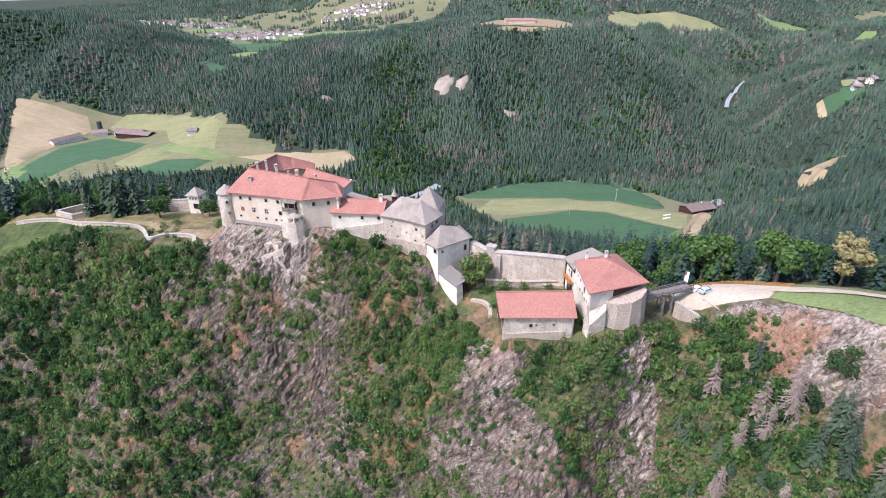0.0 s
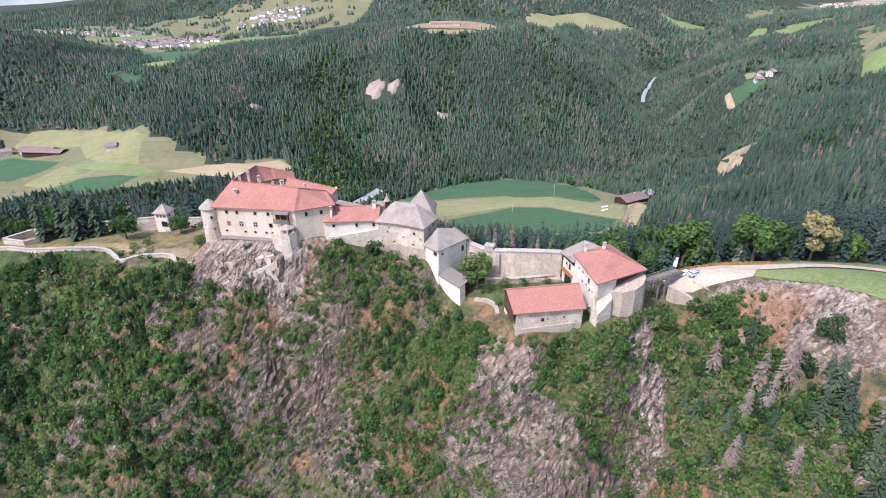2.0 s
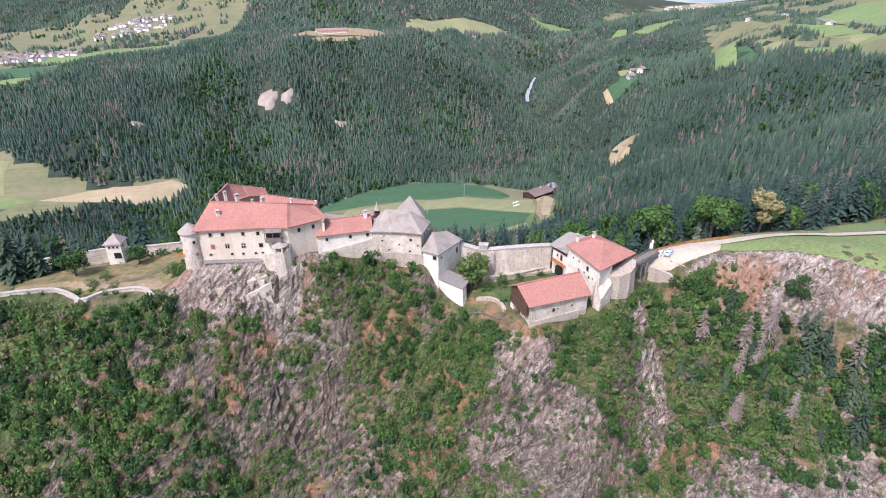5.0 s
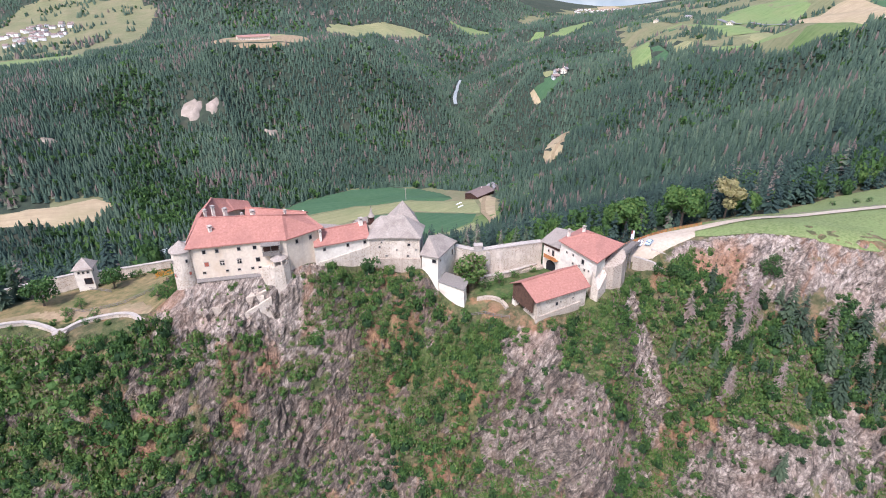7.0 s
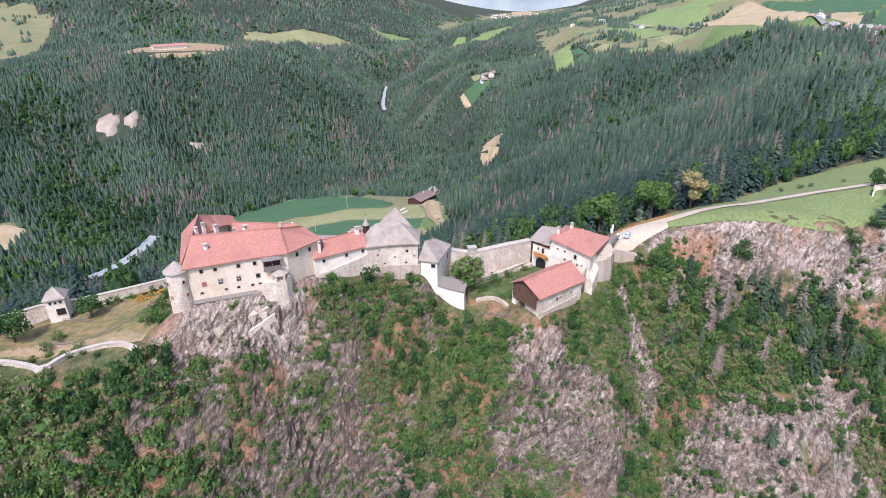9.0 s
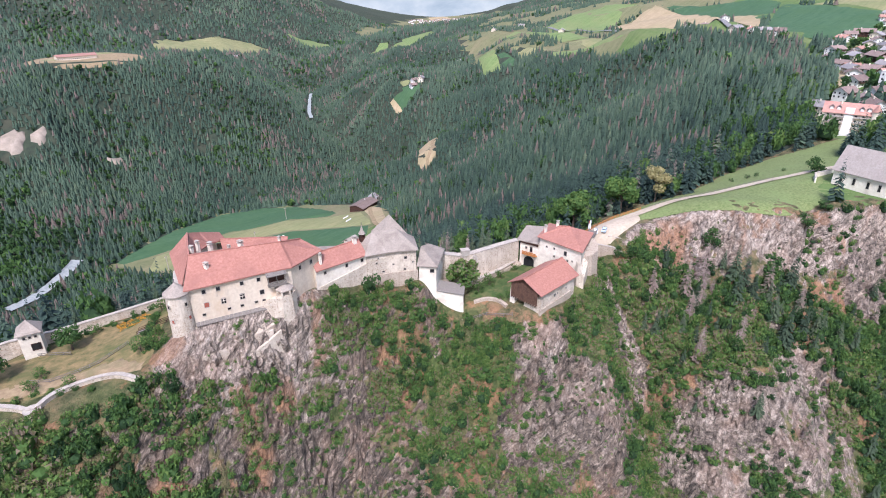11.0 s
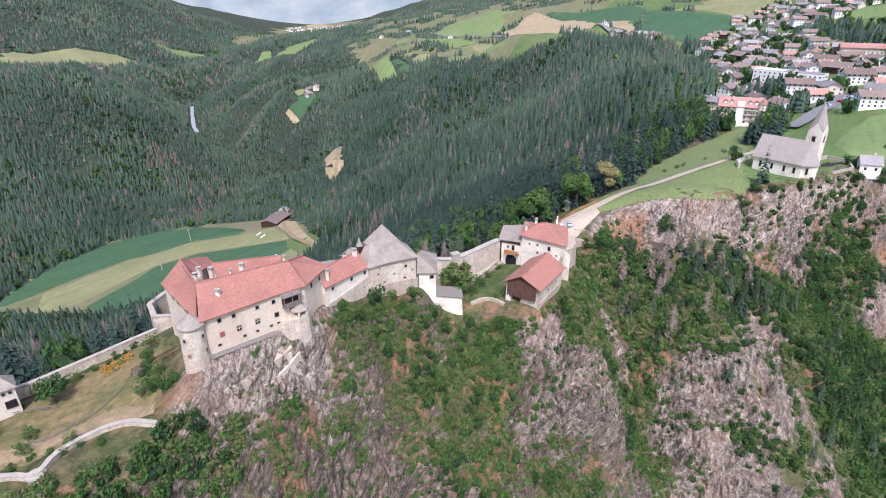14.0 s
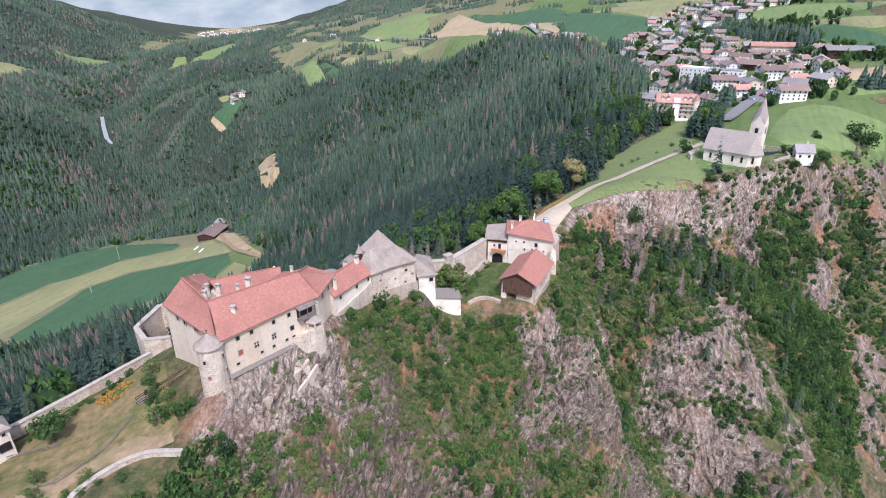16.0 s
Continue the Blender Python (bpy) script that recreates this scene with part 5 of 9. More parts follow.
# curtain wall
curtain = thing("curtain_wall", (22, 150, -4), "tall weathered castle curtain wall with a pale stone coping", "wall")
W = [(8.6, 157.0), (12.8, 153.4), (16.8, 150.8), (22.0, 149.3), (29.0, 148.2), (36.8, 147.3)]
WZ = [6.2, 5.4, 5.7, 6.0, 5.9, 5.4]
for i in range(len(W) - 1):
    a_, b_ = W[i], W[i + 1]
    o = -offset_line(a_, b_, 1.5)
    bm = bmesh.new()
    prism(bm, [a_, b_, (b_[0] + o.x, b_[1] + o.y), (a_[0] + o.x, a_[1] + o.y)], -6, [WZ[i], WZ[i + 1], WZ[i + 1], WZ[i]])
    under(part("wall_segment", bm, MAT["old_wall"]), curtain)
    bm = bmesh.new()
    f = offset_line(a_, b_, 0.2)
    slab(bm, [(a_[0] + f.x, a_[1] + f.y, WZ[i] + 0.3), (b_[0] + f.x, b_[1] + f.y, WZ[i + 1] + 0.3), (b_[0] + o.x * 1.15, b_[1] + o.y * 1.15, WZ[i + 1] + 0.45), (a_[0] + o.x * 1.15, a_[1] + o.y * 1.15, WZ[i] + 0.45)], 0.3)
    under(part("coping", bm, MAT["stone_cap"]), curtain)
    if i >= 2:
        bm = bmesh.new()
        prism(bm, [(a_[0] + f.x * 9, a_[1] + f.y * 9), (b_[0] + f.x * 9, b_[1] + f.y * 9), b_, a_], -7, [-2.6, -2.8, -2.6, -2.4])
        under(part("terrace", bm, MAT["rubble"], label="low rubble terrace along the wall foot"), curtain)
bm = bmesh.new()
box(bm, (15.0, 152.8, 6.2), (2.6, 2.0, 1.8), -30)
box(bm, (15.0, 152.8, 7.25), (3.0, 2.4, 0.3), -30)
under(part("pillar_head", bm, MAT["stone_cap"]), curtain)
bm = bmesh.new()
prism(bm, [(16.4, 150.2), (17.4, 149.6), (17.9, 150.6), (16.9, 151.2)], -6, 5.2, 0.2)
under(part("buttress", bm, MAT["stone_cap"]), curtain)

# gatehouse with its bastion, and the small grey-roofed house between it and the wall
gate = thing("gatehouse", (45, 133, -3), "white plastered gatehouse with a red hipped roof on a stone bastion", "gatehouse")
A1, A2, A3, A4 = (38.0, 139.4), (38.4, 123.3), (54.0, 129.6), (49.5, 143.5)
walls("wall", [A1, A2, (43.2, 125.2), (52.6, 132.6), A4], [-5, -3, -3, -3, -5], 8.9, MAT["white_plaster"], gate)
GX1, GX2 = (44.6, 135.6, 12.0), (46.2, 133.4, 12.1)
roof_part("roof", [
    [(37.2, 140.0, 9.1), (37.5, 122.2, 8.8), GX2, GX1],
    [(37.5, 122.2, 8.8), (55.4, 129.2, 8.2), GX2],
    [(55.4, 129.2, 8.2), (50.6, 144.6, 8.9), GX1, GX2],
    [(50.6, 144.6, 8.9), (37.2, 140.0, 9.1), GX1],
], MAT["roof_tile"], gate, 0.3, ridges=[(GX1, GX2)])
for s, z, w, h in ((3.0, 6.2, 0.5, 0.5), (6.0, 6.4, 0.5, 0.6), (6.2, 3.6, 0.5, 0.6), (10.4, 6.0, 1.0, 1.5), (11.4, 3.6, 0.5, 0.6), (9.0, 4.0, 0.4, 0.5), (13.2, 4.0, 0.4, 0.4)):
    window(A1, A2, s, z, w, h, gate)
bm = bmesh.new()
arc = [(43.0, 124.6), (46.0, 123.4), (49.5, 123.6), (52.6, 125.4), (54.6, 128.0), (55.0, 131.2), (52.4, 133.0)]
prism(bm, [(41.8, 126.0)] + arc, [-12, -14, -16, -16, -15, -13, -11, -9], [4.6, 4.6, 4.8, 5.2, 5.8, 6.4, 6.4, 6.4], 1.6)
under(part("bastion", bm, MAT["rubble"], label="curved rubble stone bastion"), gate)
bm = bmesh.new()
prism(bm, [(37.6, 123.4), (38.2, 121.2), (42.8, 123.0), (43.4, 125.8), (38.6, 125.0)], [-15, -16, -16, -12, -5], [4.2, -0.5, 3.2, 4.9, 4.9], 0.8)
under(part("buttress", bm, MAT["old_wall"], label="sloping plastered buttress"), gate)
# solid dark block in place of the shaded gap under the eaves
bm = bmesh.new()
prism(bm, [(43.4, 126.0), (53.6, 130.4), (52.8, 132.6), (44.0, 128.0)], 3, 8.4)
under(part("dark_loft", bm, MAT["dark_wood"], label="solid dark block for the shade of the open loft"), gate)
bm = bmesh.new()
prism(bm, [(38.2, 123.0), (43.6, 125.2), (43.4, 125.8), (38.2, 123.6)], 4, 8.2)
under(part("loft_wall", bm, MAT["white_plaster"]), gate)
for x, y, h in ((40.5, 139.0, 13.0), (45.4, 137.6, 13.6)):
    chimney("chimney", x, y, 10.0, h - 1.0, gate, 0.7, 0.7)
small = thing("gate_annex", (39, 144, -4), "white annex with a grey roof, orange balcony and gateway arch", "house")
walls("wall", [(37.2, 146.9), (38.2, 139.6), (47.0, 142.0), (44.5, 149.5)], -6, [5.4, 6.0, 7.4, 6.8], MAT["white_plaster"], small)
roof_part("roof", [[(36.2, 147.9, 5.9), (37.4, 139.6, 6.3), (48.5, 142.5, 8.6), (45.0, 150.5, 7.9)]], MAT["shingle"], small, 0.25)
bm = bmesh.new()
box(bm, (37.4, 143.3, 5.4), (0.3, 7.0, 0.9), 8)
under(part("eave_board", bm, MAT["dark_wood"]), small)
bal = new("balcony")
bal.parent = small
bal.matrix_parent_inverse = small.matrix_basis.inverted()
bal.matrix_basis = Matrix.Translation((37, 142.5, 1.6))
bm = bmesh.new()
box(bm, (36.9, 142.6, 1.4), (1.4, 5.4, 0.15), 8)
for i in range(14):
    box(bm, (36.35 + (i - 6.5) * -0.053, 142.5 + (i - 6.5) * 0.39, 2.0), (0.1, 0.3, 1.0), 8)
box(bm, (36.3, 142.5, 2.55), (0.16, 5.4, 0.14), 8)
under2(part("railing", bm, MAT["orange_wood"]), bal)
window((37.2, 146.9), (38.2, 139.6), 2.4, 3.4, 0.6, 0.8, small)
window((37.2, 146.9), (38.2, 139.6), 4.4, 3.2, 0.9, 1.9, small)
# dark arched slab on the wall, giving the shade inside the gateway
bm = bmesh.new()
pr = [(-2.0, -4.2), (2.0, -4.2), (2.0, -1.4)] + [(2.0 * math.cos(radians(a)), -1.4 + 1.7 * math.sin(radians(a))) for a in range(15, 180, 15)] + [(-2.0, -1.4)]
q = pose(37.75, 143.2, 0, 90, 0, -82.2)
vs = [bm.verts.new(q @ Vector((u, v, 0.12))) for u, v in pr]
vb = [bm.verts.new(q @ Vector((u, v, -0.4))) for u, v in pr]
bm.faces.new(vs), bm.faces.new(vb[::-1])
for i in range(len(vs)):
    bm.faces.new((vb[i], vb[(i + 1) % len(vs)], vs[(i + 1) % len(vs)], vs[i]))
under(part("gateway", bm, MAT["glass_dark"], label="dark slab for the shaded inside of the gateway arch"), small)

# barn
barn = thing("barn", (25, 128, -5), "stone barn with a red tiled gable roof and dark board gable", "barn")
BX0, BX1, BY0, BY1 = 16.2, 34.2, 122.1, 133.4
walls("wall", [(BX0, BY0), (BX1, BY0), (BX1, BY1), (BX1 - 1, BY1), (BX1 - 1, BY0 + 0.8), (BX0, BY0 + 0.8)], -8, 2.2, MAT["old_wall"], barn)
walls("rear_wall", [(BX0, BY1 - 0.8), (BX1 - 1, BY1 - 0.8), (BX1 - 1, BY1), (BX0, BY1)], -8, 2.2, MAT["old_wall"], barn)
walls("plinth", [(BX0 - 0.3, BY0 - 0.35), (BX1 - 2, BY0 - 0.35), (BX1 - 2, BY0 + 0.4), (BX0 - 0.3, BY0 + 0.4)], -9.5, [-3.4, -2.6, -2.6, -3.4], MAT["rubble"], barn, 0.5)
walls("gable_wall", [(BX0 - 0.1, BY0 - 0.1), (BX0 + 0.9, BY0), (BX0 + 0.9, BY0 + 6.4), (BX0 - 0.1, BY0 + 6.2)], -9, [1.8, 1.8, -2.6, -2.6], MAT["old_wall"], barn, 0.4)
walls("gable_wall", [(BX0 - 0.6, BY1 - 1.5), (BX0 + 0.9, BY1 - 1.5), (BX0 + 0.9, BY1), (BX0 - 0.6, BY1)], -8, [-1.5, 1.5, 1.6, 0.8], MAT["white_plaster"], barn, 0.3)
bm = bmesh.new()
for i in range(36):
    y = BY0 + 0.9 + i * (BY1 - BY0 - 1.5) / 35
    top = 2.2 + (1 - abs(y - 127.8) / 5.7) * 3.5
    box(bm, (BX0 - 1.0 + 0.03 * (i % 2), y, (top - 2.0 - 0.3 * (i % 3)) / 2), (0.12, 0.27, top + 2.0 + 0.3 * (i % 3)))
under(part("board_gable", bm, MAT["barn_boards"], label="weathered dark vertical boards"), barn)
roof_part("roof", [[(14.8, 121.2, 2.2), (35.0, 121.2, 2.1), (34.8, 127.8, 6.2), (14.1, 127.8, 6.0)], [(14.1, 127.8, 6.0), (34.8, 127.8, 6.2), (35.0, 134.4, 2.2), (14.8, 134.4, 2.2)]], MAT["roof_tile"], barn, 0.25, ridges=[((14.1, 127.8, 6.0), (34.8, 127.8, 6.2))])
bm = bmesh.new()
prism(bm, [(34.0, 122.4), (34.6, 122.4), (34.6, 133.0), (34.0, 133.0)], -6, 2.0)
bmv = [bm.verts.new(p) for p in ((34.3, 122.2, 2.0), (34.3, 133.2, 2.0), (34.3, 127.8, 5.8))]
bm.faces.new(bmv)
under(part("end_wall", bm, MAT["old_wall"]), barn)
for s, z, w, h in ((7.0, -0.9, 0.8, 1.1), (8.4, -0.7, 0.4, 0.5), (13.0, -0.6, 0.5, 0.6)):
    window((BX0, BY0), (BX1, BY0), s, z, w, h, barn)

# timber bridge to the gate
bridge = thing("bridge", (63, 135, -2), "grey timber footbridge on trestles over the ditch", "bridge")
b0, b1 = Vector((54.5, 131.8, 1.8)), Vector((71.0, 138.2, 1.6))
bd = (b1 - b0).normalized()
bn = Vector((-bd.y, bd.x, 0))
bm = bmesh.new()
for i in range(45):
    c = b0 + bd * (i + 0.5) * (b1 - b0).length / 45
    box(bm, c, (0.33, 3.0, 0.12), math.degrees(math.atan2(bd.y, bd.x)))
under(part("deck", bm, MAT["grey_wood"]), bridge)
for sgn in (-1, 1):
    bm = bmesh.new()
    for z in (0.5, 1.0):
        beam(bm, b0 + bn * 1.4 * sgn + Vector((0, 0, z)), b1 + bn * 1.4 * sgn + Vector((0, 0, z)), 0.12, 0.16)
    beam(bm, b0 + bn * 1.2 * sgn + Vector((0, 0, -0.3)), b1 + bn * 1.2 * sgn + Vector((0, 0, -0.3)), 0.3, 0.4)
    for i in range(9):
        c = b0 + (b1 - b0) * i / 8 + bn * 1.4 * sgn
        beam(bm, c + Vector((0, 0, -0.4)), c + Vector((0, 0, 1.15)), 0.14)
    under(part("railing", bm, MAT["grey_wood"]), bridge)
for f in (0.45, 0.62):
    bm = bmesh.new()
    c = b0 + (b1 - b0) * f
    for sgn in (-1, 1):
        beam(bm, c + bn * 1.2 * sgn + Vector((0, 0, -0.4)), c + bn * 1.5 * sgn + Vector((0, 0, -10)), 0.3)
    for z in (-2, -4.5, -7):
        beam(bm, c + bn * 1.5 + Vector((0, 0, z)), c - bn * 1.5 + Vector((0, 0, z)), 0.22)
    beam(bm, c + bn * 1.3 + Vector((0, 0, -1)), c - bn * 1.3 + Vector((0, 0, -4.5)), 0.18)
    beam(bm, c - bn * 1.3 + Vector((0, 0, -4.5)), c + bn * 1.3 + Vector((0, 0, -7.5)), 0.18)
    under(part("trestle", bm, MAT["grey_wood"]), bridge)


# ---- fields, meadows and lanes laid on the ground ----
from mathutils.geometry import delaunay_2d_cdt


FIELD = {
    "crop": (field_mat("crop", (0.042, 0.098, 0.045), (0.072, 0.135, 0.065), (0.06, 0.118, 0.046), 30), "even dark green crop field"),
    "meadow": (field_mat("meadow", (0.125, 0.185, 0.062), (0.195, 0.255, 0.095), (0.22, 0.225, 0.1), 60), "mown green meadow"),
    "hay": (field_mat("hay", (0.19, 0.195, 0.085), (0.29, 0.27, 0.135), (0.17, 0.2, 0.085), 40), "pale yellow-green hay meadow"),
    "straw": (field_mat("straw", (0.31, 0.235, 0.14), (0.43, 0.335, 0.205), (0.27, 0.235, 0.12), 75), "dry straw-coloured stubble field"),
}
OPEN = list(STRIPS)        # outlines that stay free of trees


def drape(name, poly, material, step, lift, label, category="field", sunk=True):
    """A sheet laid on the ground inside an outline."""
    poly = [tuple(map(float, p)) for p in poly]
    rim = []
    for a, b in zip(poly, poly[1:] + poly[:1]):
        n = max(1, int(math.dist(a, b) / step))
        rim += [(a[0] + (b[0] - a[0]) * i / n, a[1] + (b[1] - a[1]) * i / n) for i in range(n)]
    xs, ys = zip(*poly)
    gx, gy = np.meshgrid(np.arange(min(xs) + step / 3, max(xs), step), np.arange(min(ys) + step / 3, max(ys), step))
    ok = inside(poly, gx.ravel(), gy.ravel())
    pts = rim + list(zip(gx.ravel()[ok], gy.ravel()[ok]))
    loop = list(range(len(rim)))
    vs, _, fs, *_r = delaunay_2d_cdt([Vector(p) for p in pts], [], [loop], 1, 0.01)
    x, y = np.array([v.x for v in vs]), np.array([v.y for v in vs])
    z = ground(x, y)
    for dx, dy in ((3, 0), (-3, 0), (0, 3), (0, -3)):
        z = np.maximum(z, ground(x + dx * lift, y + dy * lift) - 0.2 * lift)
    z = z + lift
    if sunk:
        z[:len(rim)] = ground(x[:len(rim)], y[:len(rim)]) - 0.05 * lift
    fs = np.array([f for f in fs if len(f) == 3])
    ob = new(name, mesh_np(name, np.c_[x, y, z], fs, material, True))
    return tagged(ob, label, category, kind="structure")


def field(kind, poly):
    material, label = FIELD[kind]
    d = math.dist(poly[0], (0, 100))
    OPEN.append(poly)
    return drape("field", poly, material, min(max(d / 40, 6), 30), 0.35 + d / 1500, label)


def lane(name, pts, width, material, label, lift=0.3):
    """A way of even width along a line."""
    l, r = [], []
    for i, p in enumerate(pts):
        a, b = pts[max(0, i - 1)], pts[min(len(pts) - 1, i + 1)]
        d = math.dist(a, b)
        nx, ny = -(b[1] - a[1]) / d, (b[0] - a[0]) / d
        l.append((p[0] + nx * width / 2, p[1] + ny * width / 2))
        r.append((p[0] - nx * width / 2, p[1] - ny * width / 2))
    OPEN.append(l + r[::-1])
    return drape(name, l + r[::-1], material, 4 if width < 8 else 10, lift, label, "road", False)


drape("churchyard_grass", [(148, 88), (170, 84), (192, 90), (262, 94), (270, 74), (292, 42), (322, -12), (300, -22), (240, -16), (202, 8), (180, 32), (164, 44), (149, 53), (141, 58.6), (128, 70.5), (132, 80)], VALE_GRASS, 4, 0.08, "green meadow round the church", "grass")
field("crop", [(12, 691), (52, 726), (112, 767), (188, 795), (250, 790), (286, 755), (282, 680), (264, 614), (250, 610), (211, 674), (165, 714), (110, 708), (65, 699)])
field("hay", [(65, 694), (110, 703), (165, 709), (211, 669), (250, 605), (275, 576), (254, 530), (240, 508), (221, 552), (196, 614), (158, 642), (72, 632), (40, 650)])
field("crop", [(71, 612), (130, 626), (157, 636), (194, 608), (218, 549), (236, 508), (212, 478), (178, 470), (150, 500), (96, 544), (68, 582)])
field("hay", [(148, 498), (178, 467), (212, 474), (196, 432), (165, 420), (118, 505)])
field("straw", [(257, 528), (280, 575), (300, 585), (296, 560), (262, 510), (243, 480), (220, 440), (214, 446), (240, 500)])
field("straw", [(-635, 779), (-701, 898), (-731, 969), (-684, 980), (-624, 979), (-597, 936), (-604, 861), (-607, 780), (-603, 729)])
field("crop", [(-554, 652), (-593, 752), (-592, 842), (-554, 903), (-450, 831), (-458, 792), (-491, 761), (-517, 733), (-535, 688)])
field("crop", [(-426, 732), (-393, 757), (-348, 757), (-320, 750), (-348, 721), (-381, 708)])
field("hay", [(-583, 957), (-570, 1005), (-538, 1006), (-437, 951), (-331, 842), (-335, 818), (-328, 778), (-369, 782), (-409, 817), (-452, 899)])
field("hay", [(-462, 749), (-439, 809), (-382, 772), (-397, 757), (-431, 734)])
field("meadow", [(-431, 798), (-406, 811), (-328, 775), (-292, 764), (-320, 753), (-384, 776)])
field("straw", [(-291, 762), (-238, 777), (-183, 784), (-145, 799), (-125, 784), (-146, 747), (-175, 737), (-224, 750)])
field("crop", [(-503, 1176), (-480, 1192), (-399, 1122), (-361, 1084), (-444, 1121), (-500, 1152)])
field("crop", [(-583, 1473), (-555, 1591), (-378, 1389), (-348, 1252), (-437, 1282)])
field("meadow", [(-468, 1245), (-421, 1272), (-364, 1244), (-382, 1182)])
field("meadow", [(-511, 1705), (-469, 1801), (-316, 1811), (-166, 1687), (-119, 1341), (-183, 1339), (-321, 1506), (-404, 1488)])
field("meadow", [(-840, 1869), (-779, 2147), (-613, 2133), (-704, 1932)])
field("hay", [(-1414, 2089), (-1270, 2293), (-1200, 2195), (-1296, 2051)])
field("hay", [(411, 1775), (500, 1862), (580, 2100), (728, 2129), (887, 2118), (1031, 2168), (950, 2068), (786, 2000), (545, 1769)])
field("meadow", [(1198, 2348), (1249, 2371), (1340, 2378), (1404, 2315), (1348, 2266), (1265, 2264)])
field("crop", [(600, 872), (632, 850), (645, 872), (632, 905), (612, 912)])
field("straw", [(594, 880), (601, 871), (613, 912), (606, 914)])
field("hay", [(636, 850), (662, 856), (660, 905), (640, 925), (634, 905), (647, 872)])
field("straw", [(423, 616), (440, 612), (462, 630), (480, 655), (505, 672), (533, 704), (520, 722), (487, 716), (474, 690), (452, 662), (424, 634)])
field("meadow", [(1072, 1588), (1148, 1621), (1168, 1600), (1066, 1492), (1026, 1472)])
field("meadow", [(1133, 1558), (1230, 1567), (1334, 1561), (1210, 1405), (1140, 1438), (1088, 1490)])
field("meadow", [(825, 879), (823, 837), (773, 780), (742, 746), (734, 782), (764, 819)])
field("crop", [(788, 799), (797, 785), (762, 721), (747, 730), (755, 764)])
field("crop", [(970, 1009), (981, 964), (888, 814), (855, 818), (898, 910), (924, 962)])
field("hay", [(809, 788), (809, 738), (803, 687), (773, 671), (771, 722)])
field("meadow", [(764, 703), (769, 656), (793, 618), (780, 550), (747, 501), (750, 553), (739, 611), (746, 677)])
field("meadow", [(1020, 992), (1074, 978), (998, 791), (890, 652), (863, 697), (886, 798), (982, 939)])
field("meadow", [(1098, 910), (1263, 921), (1375, 887), (1356, 810), (1126, 727), (942, 659), (977, 734)])
field("hay", [(863, 697), (884, 612), (804, 493), (781, 520), (825, 634)])
field("straw", [(988, 667), (1154, 687), (1195, 682), (1048, 515), (897, 362), (801, 323), (730, 313), (786, 403), (870, 528)])
field("crop", [(1187, 664), (1145, 558), (1145, 448), (1087, 390), (957, 358), (846, 338), (982, 457)])
field("crop", [(815, 322), (1053, 379), (952, 269), (910, 210), (860, 186), (773, 194), (694, 205), (680, 237), (707, 278)])
field("hay", [(1019, 326), (1065, 289), (1009, 189), (892, 169), (861, 180), (930, 221)])
field("straw", [(481, 172), (512, 162), (491, 148), (413, 135), (384, 141), (402, 155)])
field("meadow", [(199, 53), (261, 45), (289, 36), (298, 23), (294, 11), (283, -3), (276, -14), (243, -10), (204, 14), (186, 34), (184, 45)])
field("meadow", [(835, 69), (858, 48), (876, 6), (846, -45), (781, -89), (697, -76), (736, -35), (751, 11), (774, 54)])
field("hay", [(705, 1), (713, -16), (632, -68), (567, -58), (626, -25), (681, 2)])
field("crop", [(622, 4), (651, -9), (559, -57), (481, -44), (526, -23), (575, -1)])
field("hay", [(648, 79), (686, 61), (637, 38), (579, 56), (592, 75)])
field("straw", [(402, 8), (408, -32), (373, -27), (370, 0)])
field("meadow", [(362, 1), (378, -28), (343, -23), (328, -3)])
field("straw", [(514, 176), (507, 149), (409, 138), (393, 154)])
field("hay", [(1130, 305), (1066, 177), (1051, 119), (957, 165), (902, 203), (963, 240)])
field("hay", [(550, 2012), (710, 2141), (904, 2167), (1015, 2144), (1027, 2120), (767, 1970), (561, 1756), (491, 1806)])
field("meadow", [(1223, 2353), (1357, 2404), (1444, 2370), (1374, 2263), (1253, 2280)])
field("hay", [(102, 1264), (139, 1275), (326, 1817), (240, 1271), (170, 1231), (111, 1226)])
field("straw", [(2050, 2560), (2250, 2640), (2420, 2780), (2300, 2860), (2100, 2740)])
field("hay", [(2420, 2420), (2700, 2540), (2880, 2700), (2700, 2740), (2450, 2560)])
field("straw", [(2700, 3000), (3000, 3100), (3150, 3350), (2950, 3300)])
field("hay", [(1880, 2360), (2080, 2300), (2200, 2360), (2000, 2440)])
field("meadow", [(-592, 705), (-625, 775), (-575, 749), (-551, 678), (-549, 645)])

# home meadow beside the castle, with the lane to the church
OPEN.append(MEADOW)
OPEN.append([(262, 90), (266, 118), (284, 126), (304, 118), (302, 92)])
drape("home_meadow", MEADOW, MAT["flower_meadow"], 3, 0.06, "grassy meadow sloping down to the castle", sunk=False)
ROAD = [(70, 138), (79, 139), (88, 134), (99, 128), (112, 121), (126, 113), (140, 105), (155, 97), (170, 89), (184, 84), (196, 82)]
lane("lane", ROAD, 4.2, MAT["gravel"], "pale gravel lane across the meadow", 0.28)
drape("parking_place", [(68, 142), (67, 136), (72, 131), (80, 129), (88, 128), (92, 131), (84, 138), (76, 143)], MAT["gravel"], 2.5, 0.36, "pale gravel parking place before the bridge", "road")
OPEN.append([(60, 146), (64, 124), (90, 124), (92, 142), (76, 146)])
